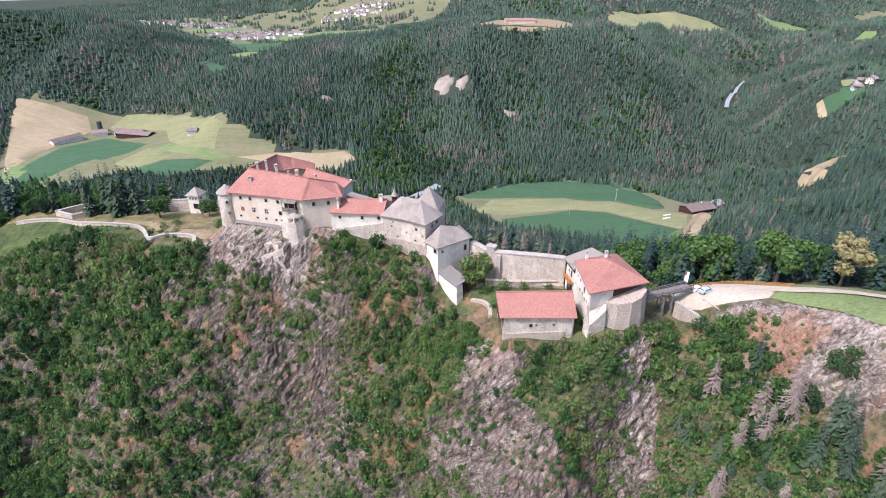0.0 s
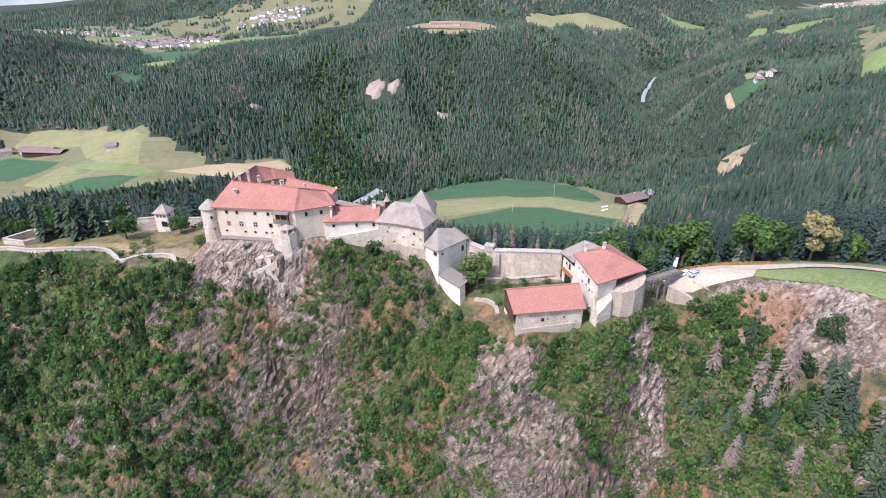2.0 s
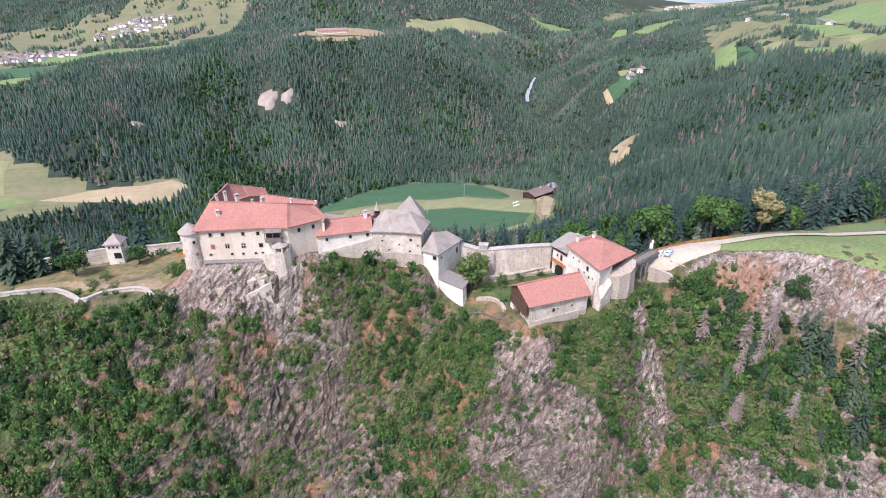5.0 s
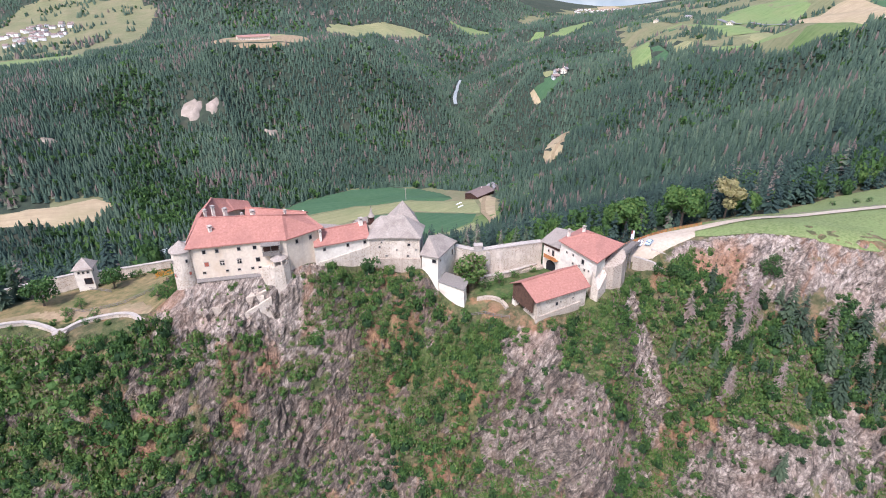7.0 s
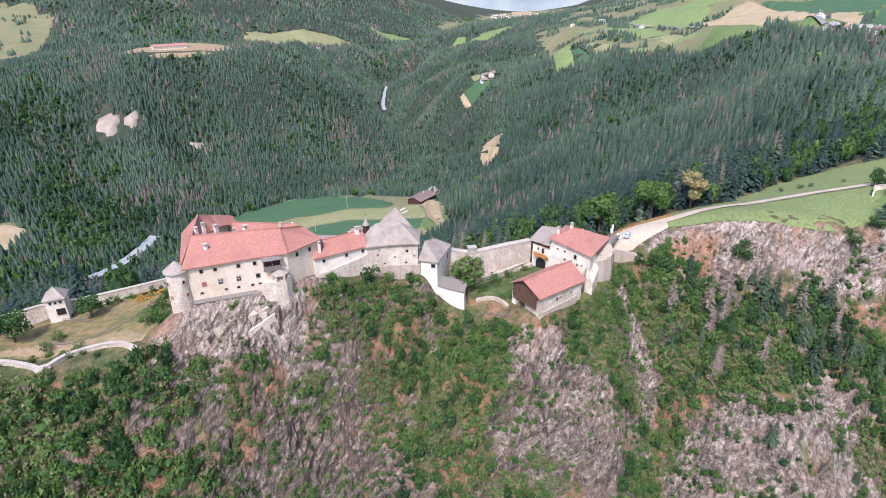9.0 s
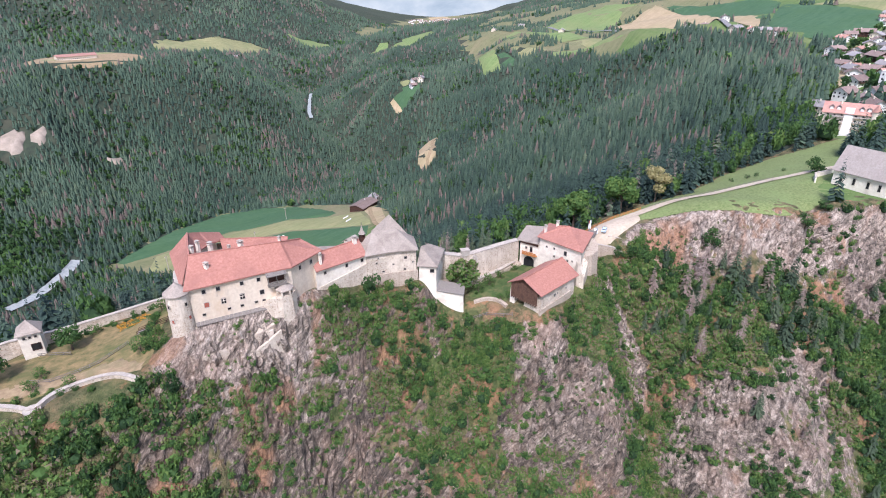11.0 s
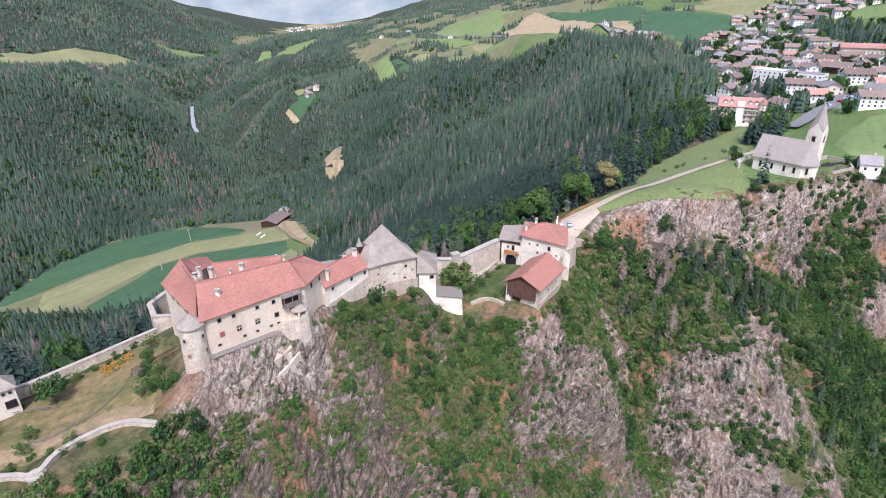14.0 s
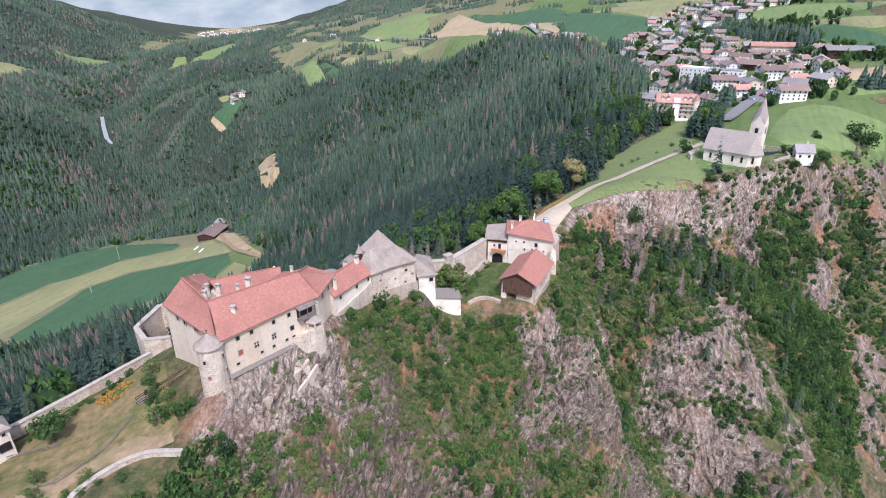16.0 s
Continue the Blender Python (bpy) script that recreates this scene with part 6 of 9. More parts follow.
lane("track", [(410, 604), (434, 622), (466, 640), (486, 668), (512, 690), (548, 712), (566, 745)], 5, MAT["worn_path"], "pale forest track in a clearing", 0.8)
lane("track", [(300, 590), (268, 545), (240, 500), (215, 440)], 5, MAT["worn_path"], "farm track at the foot of the wood", 0.8)
lane("country_road", [(700, 330), (790, 420), (900, 560), (980, 720), (1100, 900)], 8, MAT["asphalt"], "country road across the terraces", 2.0)
lane("village_street", [(262, 74), (300, 62), (330, 50), (360, 60), (420, 80), (520, 90), (640, 140), (740, 140), (850, 140)], 9, MAT["asphalt"], "village street", 1.2)
drape("church_square", [(300, 66), (312, 48), (336, 40), (352, 52), (330, 66)], MAT["asphalt"], 5, 0.9, "asphalt village square", "road")
for _l in ([(438, 795), (456, 822), (476, 850)], [(640, 1268), (662, 1312), (722, 1405), (772, 1479), (812, 1540)]):
    OPEN.append([(x - 20, y - 10) for x, y in _l] + [(x + 13, y + 5) for x, y in _l[::-1]])
    lane("stream", _l, 9, MAT["stream_water"], "white-flecked mountain stream in the gorge", 1.5)
_l = [(-84, 650), (-62, 662), (-40, 684), (-24, 704), (-6, 730)]
OPEN.append([(x - 4, y - 20) for x, y in _l] + [(x + 4, y + 9) for x, y in _l[::-1]])
lane("stream", _l, 12, MAT["stream_water"], "stony mountain stream at the foot of the wooded slope", 1.2)
HILLTOP = [(70, 1165), (120, 1150), (200, 1150), (262, 1175), (270, 1260), (230, 1300), (110, 1300), (75, 1250)]
OPEN.append(HILLTOP)
drape("hilltop_clearing", HILLTOP, MAT["worn_path"], 14, 0.8, "bare earthy clearing on the far hilltop", "ground")
# bare scars in the opposite slope
for _c, _r in (((2, 1000), 22), ((33, 992), 14), ((118, 985), 14), ((-190, 925), 12)):
    drape("scar", [(_c[0] + _r * math.cos(a) * (0.7 + 0.3 * math.sin(3 * a)), _c[1] + _r * 0.7 * math.sin(a)) for a in np.linspace(0, 6.0, 11)], MAT["scar"], 6, 2.0, "pale bare scar in the wooded slope", "ground")
    OPEN.append([(_c[0] - _r, _c[1] - _r), (_c[0] + _r, _c[1] - _r), (_c[0] + _r, _c[1] + _r * 0.6), (_c[0] - _r, _c[1] + _r * 0.6)])

drape("outer_garden_grass", [(-200, 238), (-160, 230), (-128, 215), (-127, 193), (-150, 201), (-172, 204), (-200, 216)], MAT["dry_garden"], 3.5, 0.1, "half-dry grass of the outer castle garden", "grass")


# ---- woods and shrubs ----
rng = np.random.default_rng(7)


def tint_mat(name, stops, passing=0.0, rough=0.8, haze_sheen=0.0):
    """Foliage whose colour follows the tint stored with each plant."""
    m, nt, b, geo = start(name, rough)
    at = nt.nodes.new("ShaderNodeAttribute")
    at.attribute_name = "tint"
    grain = noise_tex(nt, geo.outputs["Position"], 0.9, 4, 0.7)
    f = mathn(nt, "ADD", at.outputs["Fac"], mathn(nt, "MULTIPLY", mathn(nt, "SUBTRACT", grain, 0.5), 0.35))
    col = ramp(nt, f, stops)
    nt.links.new(col, b.inputs["Base Color"])
    if haze_sheen:       # bluish sheen standing in for valley haze over the conifers
        b.inputs["Sheen Weight"].default_value, b.inputs["Sheen Roughness"].default_value = haze_sheen, 0.6
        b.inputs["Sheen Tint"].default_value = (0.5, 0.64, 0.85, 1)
    if passing:
        tr = nt.nodes.new("ShaderNodeBsdfTranslucent")
        nt.links.new(col, tr.inputs[0])
        mx = nt.nodes.new("ShaderNodeMixShader")
        mx.inputs[0].default_value = passing
        nt.links.new(b.outputs[0], mx.inputs[1])
        nt.links.new(tr.outputs[0], mx.inputs[2])
        nt.links.new(mx.outputs[0], nt.nodes["Material Output"].inputs[0])
    return m


TINT = {
    "conifer": tint_mat("conifer", [(0.0, (0.022, 0.041, 0.034)), (0.3, (0.046, 0.08, 0.054)), (0.6, (0.08, 0.122, 0.078)), (0.8, (0.125, 0.165, 0.098)), (0.88, (0.115, 0.09, 0.075)), (1.0, (0.17, 0.132, 0.11))], haze_sheen=0.02),
    "blossom": tint_mat("blossom", [(0.0, (0.16, 0.17, 0.06)), (0.5, (0.34, 0.3, 0.13)), (1.0, (0.52, 0.45, 0.25))], 0.3),
    "scrub_conifer": tint_mat("scrub_conifer", [(0.0, (0.03, 0.05, 0.03)), (0.4, (0.06, 0.09, 0.05)), (0.75, (0.1, 0.125, 0.07)), (0.85, (0.17, 0.13, 0.10)), (1.0, (0.25, 0.195, 0.165))]),
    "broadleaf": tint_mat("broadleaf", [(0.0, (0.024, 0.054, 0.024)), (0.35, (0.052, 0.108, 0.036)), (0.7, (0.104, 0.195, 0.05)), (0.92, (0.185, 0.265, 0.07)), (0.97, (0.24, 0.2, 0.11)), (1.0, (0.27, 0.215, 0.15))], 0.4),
}


def put_tint(me, values):
    a = me.attributes.new("tint", "FLOAT", "POINT")
    a.data.foreach_set("value", np.asarray(values, np.float32))


def conifer_shape(tiers, sides, r, seed, droop=0.35, base=0.12):
    """Spruce of height 1: stacked ragged skirts; returns vertices and triangles."""
    g = np.random.default_rng(seed)
    V, F, T = [], [], []
    for k in range(tiers):
        f = k / tiers
        # top skirts tinted paler, low ones darker: crown shading painted in
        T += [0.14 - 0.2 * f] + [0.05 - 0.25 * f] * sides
        top = 1.0 - (1 - base) * f * 0.86
        low = 1.0 - (1 - base) * (f + 1.55 / tiers)
        low = max(low, base * 0.6)
        rad = r * (0.14 + 0.86 * (k + 1) / tiers)
        i0 = len(V)
        V.append((0, 0, top))
        a0 = g.uniform(0, 6.28)
        for s in range(sides):
            a = a0 + 2 * math.pi * s / sides + g.uniform(-0.15, 0.15)
            rr = rad * (g.uniform(0.62, 1.12) if s % 2 else g.uniform(0.9, 1.25))
            V.append((rr * math.cos(a), rr * math.sin(a), low + g.uniform(-0.3, 0.5) * droop * 0.12))
        for s in range(sides):
            F.append((i0, i0 + 1 + s, i0 + 1 + (s + 1) % sides))
    return np.array(V), np.array(F), np.array(T)


def branchy_shape(seed, tiers, per, r, leafs=0.3):
    """Spruce of height 1 out of drooping boughs, ragged all round."""
    g = np.random.default_rng(seed)
    V, F, T = [], [], []
    for k in range(tiers):
        f = (k + 0.3) / tiers
        z = 0.985 - 0.88 * f
        for _ in range(per + k // 3):
            a = g.uniform(0, 6.2832)
            rr = r * (0.1 + 0.9 * f) * g.uniform(0.6, 1.2)
            zz = z + g.uniform(-0.5, 0.5) * 0.8 / tiers
            d, sd = np.array((math.cos(a), math.sin(a), 0)), np.array((-math.sin(a), math.cos(a), 0))
            w, dz = rr * g.uniform(leafs * 0.8, leafs * 1.3), rr * g.uniform(0.3, 0.7)
            i = len(V)
            V += [np.array((0, 0, zz)), d * rr * 0.65 + sd * w + (0, 0, zz - dz * 0.55), d * rr + (0, 0, zz - dz), d * rr * 0.65 - sd * w + (0, 0, zz - dz * 0.55)]
            # boughs tinted dark at the trunk, pale at the tip, as painted inner shade
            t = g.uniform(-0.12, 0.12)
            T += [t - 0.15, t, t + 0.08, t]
            F += [(i, i + 1, i + 2), (i, i + 2, i + 3)]
    return np.array(V), np.array(F), np.array(T)


def blob_shape(seed, rings=4, sides=7):
    """Broad crown of height 1, lumpy."""
    g = np.random.default_rng(seed)
    V, F = [(0, 0, 1.0)], []
    for k in range(1, rings):
        th = math.pi * k / rings
        for s in range(sides):
            a = 2 * math.pi * (s + 0.5 * (k % 2)) / sides
            q = g.uniform(0.75, 1.2)
            V.append((0.42 * math.sin(th) * math.cos(a) * q, 0.42 * math.sin(th) * math.sin(a) * q, 0.56 + 0.44 * math.cos(th) * g.uniform(0.85, 1.1)))
    V.append((0, 0, 0.1))
    for s in range(sides):
        F.append((0, 1 + s, 1 + (s + 1) % sides))
        for k in range(rings - 2):
            a, b = 1 + k * sides, 1 + (k + 1) * sides
            F += [(a + s, b + s, b + (s + 1) % sides), (a + s, b + (s + 1) % sides, a + (s + 1) % sides)]
        F.append((len(V) - 1, 1 + (rings - 2) * sides + (s + 1) % sides, 1 + (rings - 2) * sides + s))
    return np.array(V), np.array(F)


def leafy_shape(seed, leaves, size, core=True, flat=0.8, lobes=4):
    """Shrub of radius 1 on the ground: leaf clumps round several lobes over a core tinted dark as inner shade."""
    g = np.random.default_rng(seed)
    V, F, T = [], [], []
    cs = [(0, 0, 0.5, 0.62)] + [(0.55 * math.cos(a), 0.55 * math.sin(a), g.uniform(0.25, 0.75), g.uniform(0.3, 0.5)) for a in g.uniform(0, 6.28, lobes)]
    for _ in range(leaves):
        cx, cy, cz, cr = cs[g.integers(len(cs))]
        n = g.normal(size=3)
        n /= np.linalg.norm(n)
        if n[2] < -0.3:
            n[2] *= -1
        p = np.array((cx, cy, cz)) + n * cr * g.uniform(0.75, 1.08)
        p[2] = max(p[2] * flat, -0.1)
        n = n * 0.7 + g.normal(size=3) * 0.45
        n /= np.linalg.norm(n)
        u = np.cross(n, (0.3, 0.1, 1))
        u /= np.linalg.norm(u)
        v = np.cross(n, u)
        s = size * g.uniform(0.6, 1.3)
        i = len(V)
        for a, b in ((-1.1, -0.7), (1.1, -0.7), (0.1, 1.2)):
            V.append(p + u * a * s * g.uniform(0.7, 1.25) + v * b * s * g.uniform(0.7, 1.25))
        # leaves tinted paler with height: light from above painted in
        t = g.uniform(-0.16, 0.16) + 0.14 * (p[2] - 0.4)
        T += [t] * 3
        F += [(i, i + 1, i + 2)]
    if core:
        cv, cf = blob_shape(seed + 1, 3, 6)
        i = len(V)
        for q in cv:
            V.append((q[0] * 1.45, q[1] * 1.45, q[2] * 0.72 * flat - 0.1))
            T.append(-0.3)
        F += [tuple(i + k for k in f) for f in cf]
    return np.array(V), np.array(F), np.array(T)


def scatter(shapes, place, height, width, turn, tint, pick, sink=0.2):
    """Many plants in one array: vertices, triangles, tints."""
    Vs, Fs, Ts, base = [], [], [], 0
    for k, sh in enumerate(shapes):
        idx = np.nonzero(pick == k)[0]
        if not len(idx):
            continue
        v, f = sh[0], sh[1]
        own = sh[2] if len(sh) > 2 else np.zeros(len(v))
        c, s = np.cos(turn[idx])[:, None], np.sin(turn[idx])[:, None]
        w, h = width[idx][:, None], height[idx][:, None]
        x = (v[None, :, 0] * c - v[None, :, 1] * s) * w + place[idx, 0][:, None]
        y = (v[None, :, 0] * s + v[None, :, 1] * c) * w + place[idx, 1][:, None]
        z = v[None, :, 2] * h + place[idx, 2][:, None] - sink
        Vs.append(np.stack([x, y, z], 2).reshape(-1, 3))
        Fs.append((f[None] + (np.arange(len(idx)) * len(v))[:, None, None] + base).reshape(-1, 3))
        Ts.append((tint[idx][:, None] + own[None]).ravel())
        base += len(idx) * len(v)
    return np.concatenate(Vs), np.concatenate(Fs), np.concatenate(Ts)


def stuff(name, shapes, place, height, width, tint, material, label, category, sink=0.2):
    n = len(place)
    V, F, T = scatter(shapes, place, height, width, rng.uniform(0, 6.28, n), tint, rng.integers(0, len(shapes), n), sink)
    me = mesh_np(name, V, F, material)
    put_tint(me, T)
    return tagged(new(name, me), label, category, kind="stuff")


def jitter_grid(x0, x1, y0, y1, s):
    gx, gy = np.meshgrid(np.arange(x0, x1, s), np.arange(y0, y1, s))
    x = gx.ravel() + rng.uniform(-0.48, 0.48, gx.size) * s
    y = gy.ravel() + rng.uniform(-0.48, 0.48, gx.size) * s
    return x, y


def free(x, y):
    ok = np.ones(len(x), bool)
    for poly in OPEN:
        xs, ys = zip(*poly)
        near = (x > min(xs)) & (x < max(xs)) & (y > min(ys)) & (y < max(ys))
        if near.any():
            ok[near] &= ~inside(poly, x[near], y[near])
    return ok


def wood_points(s, r0, r1):
    x, y = jitter_grid(-1900, 3100, -60, 3500, s)
    d = np.hypot(x - 0, y - 60)
    a = np.degrees(np.arctan2(x, y - 60))
    k = (d > r0) & (d <= r1) & (a > -52) & (a < 100)
    x, y = x[k], y[k]
    k = free(x, y) & ~inside(VILLAGE, x, y) & ~inside(CASTLE, x, y)
    x, y = x[k], y[k]
    thin = inside(TERRACE, x, y) | inside(FAR_VALE, x, y) | inside(TOWN_VALE, x, y)
    k = ~thin | ((vnoise(x / 42, y / 42) > 0.24) & (rng.uniform(size=len(x)) < 0.75))
    gap = vnoise(x / 45 + 9, y / 45) + 0.4 * vnoise(x / 14, y / 14)
    k &= rng.uniform(size=len(x)) < np.clip(1.45 + gap * 1.1, 0.3, 1)
    # the south side of the hill carries shrubs instead
    k &= ~((y < 212) & (x < 64) & (x > -400)) & ~((y < 130) & (x < 125)) & ~((y < 72 + 0.02 * x) & (x >= 120) & (x < 420))
    return x[k], y[k]


def grow_wood(name, s, r0, r1, shapes, leafy, tall, label):
    x, y = wood_points(s, r0, r1)
    z = ground(x, y)
    n = len(x)
    valley = np.clip((-150 - z) / 40, 0, 1) * np.clip((900 - np.hypot(x, y)) / 300, 0, 1)
    dell = np.clip(2.2 * np.abs(vnoise(x / 190 + 2.3, y / 260 + 4)) - 1.15, 0, 1) * (np.hypot(x, y) > 600)
    edge = (np.hypot(x - 130, y - 150) < 90) * 0.06 + (np.hypot(x - 330, y - 130) < 110) * 0.3
    broad = rng.uniform(size=n) < np.clip(0.03 + 0.2 * (vnoise(x / 80, y / 80) > 0.45) + 0.35 * valley + edge + 0.55 * dell, 0, 0.75)
    patch = vnoise(x / 70 + 3, y / 70 + 8)
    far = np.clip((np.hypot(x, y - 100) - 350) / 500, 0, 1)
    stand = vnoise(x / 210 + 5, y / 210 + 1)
    # far trees paler and more even: distance haze put into the tint
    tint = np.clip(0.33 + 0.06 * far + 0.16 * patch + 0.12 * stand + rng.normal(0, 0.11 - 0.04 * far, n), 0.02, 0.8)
    dead = rng.uniform(size=n) < 0.04 + 0.34 * np.clip(vnoise(x / 75 + 30, y / 75) * 2 - 0.35, 0, 1)
    dead &= (np.hypot(x, y - 100) > 300) | (rng.uniform(size=n) < 0.12)
    # near trees darkened to set off the haze painted on far ones
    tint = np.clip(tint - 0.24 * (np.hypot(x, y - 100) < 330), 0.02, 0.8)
    tint = np.where(dead, rng.uniform(0.84, 1.0, n), tint)
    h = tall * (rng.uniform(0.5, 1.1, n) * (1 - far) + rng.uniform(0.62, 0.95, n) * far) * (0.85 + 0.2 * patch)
    P = np.c_[x, y, z]
    c = ~broad
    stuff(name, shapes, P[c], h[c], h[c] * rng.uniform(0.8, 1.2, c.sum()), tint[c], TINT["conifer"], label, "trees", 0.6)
    if broad.any():
        tb = np.clip(0.34 + 0.2 * (edge > 0) + 0.2 * patch + rng.normal(0, 0.1, n), 0.05, 0.9)
        hb = h * 0.72
        stuff("broadleaf_wood", leafy, P[broad], hb[broad], hb[broad] * rng.uniform(0.9, 1.25, broad.sum()), tb[broad], TINT["broadleaf"], "mixed broadleaf trees among the spruces", "trees", 1.2)


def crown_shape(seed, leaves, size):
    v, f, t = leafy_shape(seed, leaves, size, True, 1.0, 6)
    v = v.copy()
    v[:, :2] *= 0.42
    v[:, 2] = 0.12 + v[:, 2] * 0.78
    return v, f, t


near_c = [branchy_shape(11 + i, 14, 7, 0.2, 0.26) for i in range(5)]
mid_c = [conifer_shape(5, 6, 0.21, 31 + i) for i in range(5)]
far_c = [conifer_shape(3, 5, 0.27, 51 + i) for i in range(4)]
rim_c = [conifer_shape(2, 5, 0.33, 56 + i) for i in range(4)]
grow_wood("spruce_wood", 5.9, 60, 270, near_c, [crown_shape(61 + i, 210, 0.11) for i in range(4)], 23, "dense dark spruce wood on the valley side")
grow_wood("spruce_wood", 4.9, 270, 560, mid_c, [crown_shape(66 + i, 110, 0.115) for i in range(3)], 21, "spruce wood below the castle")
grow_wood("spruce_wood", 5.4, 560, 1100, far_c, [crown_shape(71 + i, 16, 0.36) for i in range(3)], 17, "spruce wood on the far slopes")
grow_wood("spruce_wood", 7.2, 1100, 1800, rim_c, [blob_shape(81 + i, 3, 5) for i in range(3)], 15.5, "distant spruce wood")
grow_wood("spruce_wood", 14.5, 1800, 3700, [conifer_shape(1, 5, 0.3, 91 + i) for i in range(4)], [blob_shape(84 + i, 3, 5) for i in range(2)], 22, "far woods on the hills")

# shrubs on the castle rock: thick in the gullies, thin on the ribs
def shrubs(name, x0, x1, y0, y1, s, cover, rad, tint0, shapes, label, ribs=0.6, sd=0):
    x, y = jitter_grid(x0, x1, y0, y1, s)
    k = ~inside(CASTLE, x, y) & free(x, y) & ~inside(CALM[3], x, y) & ~inside(MEADOW, x, y)
    x, y = x[k], y[k]
    z = ground(x, y)
    bed, run = (0.72 * z - 0.62 * x + 0.3 * y) / 5.5, (0.75 * x + 0.65 * z) / 17      # across and along the slanting beds
    m = 0.4 * vnoise(x / 15 + sd, y / 19) + 0.75 * vnoise(bed + sd, run + sd) + 0.35 * vnoise(x / 5.5 + sd, y / 6) + 0.35 * vnoise(x / 2.6 + sd, y / 2.6) - ribs * rib(x, y) + lush(x, y)
    k = m + rng.uniform(-0.18, 0.18, len(x)) > cover
    x, y, m = x[k], y[k], m[k] - cover
    r = rad * rng.uniform(0.55, 1.25, len(x)) * np.clip(0.62 + 0.6 * m, 0.6, 1.35)
    tint = np.clip(tint0 + 0.06 + 0.3 * vnoise(x / 16 + 4, y / 16) + 0.2 * vnoise(x / 5, y / 5) + rng.normal(0, 0.13, len(x)), 0.03, 0.93)
    tint = np.where(rng.uniform(size=len(x)) < 0.03, 1.0, tint)
    stuff(name, shapes, np.c_[x, y, ground(x, y)], r * rng.uniform(0.7, 2.1, len(x)), r * rng.uniform(0.75, 1.1, len(x)), tint, TINT["broadleaf"], label, "shrubs", 0.25)


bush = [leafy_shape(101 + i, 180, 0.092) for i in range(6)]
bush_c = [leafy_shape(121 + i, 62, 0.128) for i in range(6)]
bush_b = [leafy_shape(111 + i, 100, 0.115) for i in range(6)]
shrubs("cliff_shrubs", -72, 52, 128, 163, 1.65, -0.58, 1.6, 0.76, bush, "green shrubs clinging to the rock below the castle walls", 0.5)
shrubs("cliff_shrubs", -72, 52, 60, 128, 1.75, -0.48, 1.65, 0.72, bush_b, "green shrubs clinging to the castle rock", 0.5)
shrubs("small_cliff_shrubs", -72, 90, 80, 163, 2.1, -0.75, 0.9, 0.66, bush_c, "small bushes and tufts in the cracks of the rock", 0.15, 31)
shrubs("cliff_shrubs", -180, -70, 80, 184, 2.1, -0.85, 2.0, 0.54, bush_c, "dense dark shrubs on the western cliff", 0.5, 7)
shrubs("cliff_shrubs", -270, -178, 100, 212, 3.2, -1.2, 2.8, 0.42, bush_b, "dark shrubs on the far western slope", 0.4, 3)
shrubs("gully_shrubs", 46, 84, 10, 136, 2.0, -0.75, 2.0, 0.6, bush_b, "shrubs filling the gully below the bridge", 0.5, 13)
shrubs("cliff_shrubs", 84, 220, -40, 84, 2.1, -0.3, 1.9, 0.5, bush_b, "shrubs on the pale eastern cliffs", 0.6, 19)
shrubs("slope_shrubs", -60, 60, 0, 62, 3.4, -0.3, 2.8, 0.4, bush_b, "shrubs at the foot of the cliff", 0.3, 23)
_l = along([(-36, 159.5, 0), (-20, 158, 0), (-13, 154.5, 0), (-6, 149.5, 0), (1, 140.5, 0), (7.5, 131, 0), (11, 122.5, 0), (24, 119, 0), (33, 118.5, 0), (41, 118.5, 0)], 0.9)
_x, _y = np.array([p[0] for p in _l]) + rng.uniform(-1.6, 1.0, len(_l)), np.array([p[1] for p in _l]) + rng.uniform(-2.2, 0.6, len(_l))
_k = (rng.uniform(size=len(_x)) < 0.8) & (lush(_x, _y) > -0.5)
_x, _y = _x[_k], _y[_k]
_r = rng.uniform(0.7, 1.7, len(_x))
stuff("foot_shrubs", bush, np.c_[_x, _y, ground(_x, _y)], _r * rng.uniform(0.8, 1.3, len(_x)), _r, np.clip(rng.normal(0.68, 0.13, len(_x)), 0.2, 0.95), TINT["broadleaf"], "light green shrubs at the foot of the castle walls", "shrubs", 0.2)
# small crooked trees on the ledges
for _b, _n, _t0, _sd in (((-178, -70, 88, 165), 4.0, 0.42, 3), ((-70, 50, 88, 158), 4.3, 0.56, 4), ((48, 90, 20, 128), 4.2, 0.5, 5), ((84, 165, 4, 62), 3.6, 0.42, 6)):
    _x, _y = jitter_grid(*_b, _n)
    _k = ~inside(CASTLE, _x, _y) & free(_x, _y) & ~inside(MEADOW, _x, _y) & (vnoise(_x / 19 + _sd, _y / 19) - 0.5 * rib(_x, _y) + 0.9 * lush(_x, _y) + rng.uniform(-0.3, 0.3, len(_x)) > 0.12)
    _x, _y = _x[_k], _y[_k]
    _h = rng.uniform(3.0, 6.5, len(_x))
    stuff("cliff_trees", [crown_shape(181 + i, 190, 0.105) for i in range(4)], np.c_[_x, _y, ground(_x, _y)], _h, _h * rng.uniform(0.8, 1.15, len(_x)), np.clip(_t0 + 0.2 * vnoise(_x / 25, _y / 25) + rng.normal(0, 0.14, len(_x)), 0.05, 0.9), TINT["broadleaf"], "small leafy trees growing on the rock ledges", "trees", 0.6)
# sparse spruces and pines among the rocks of the gully and the eastern spur
_x, _y = jitter_grid(52, 235, -60, 116, 4.4)
_c = 0.07 + 0.6 * inside(STAND, _x, _y) + 0.28 * inside(RAVINE, _x, _y) + 0.05 * inside(SCREE, _x, _y)
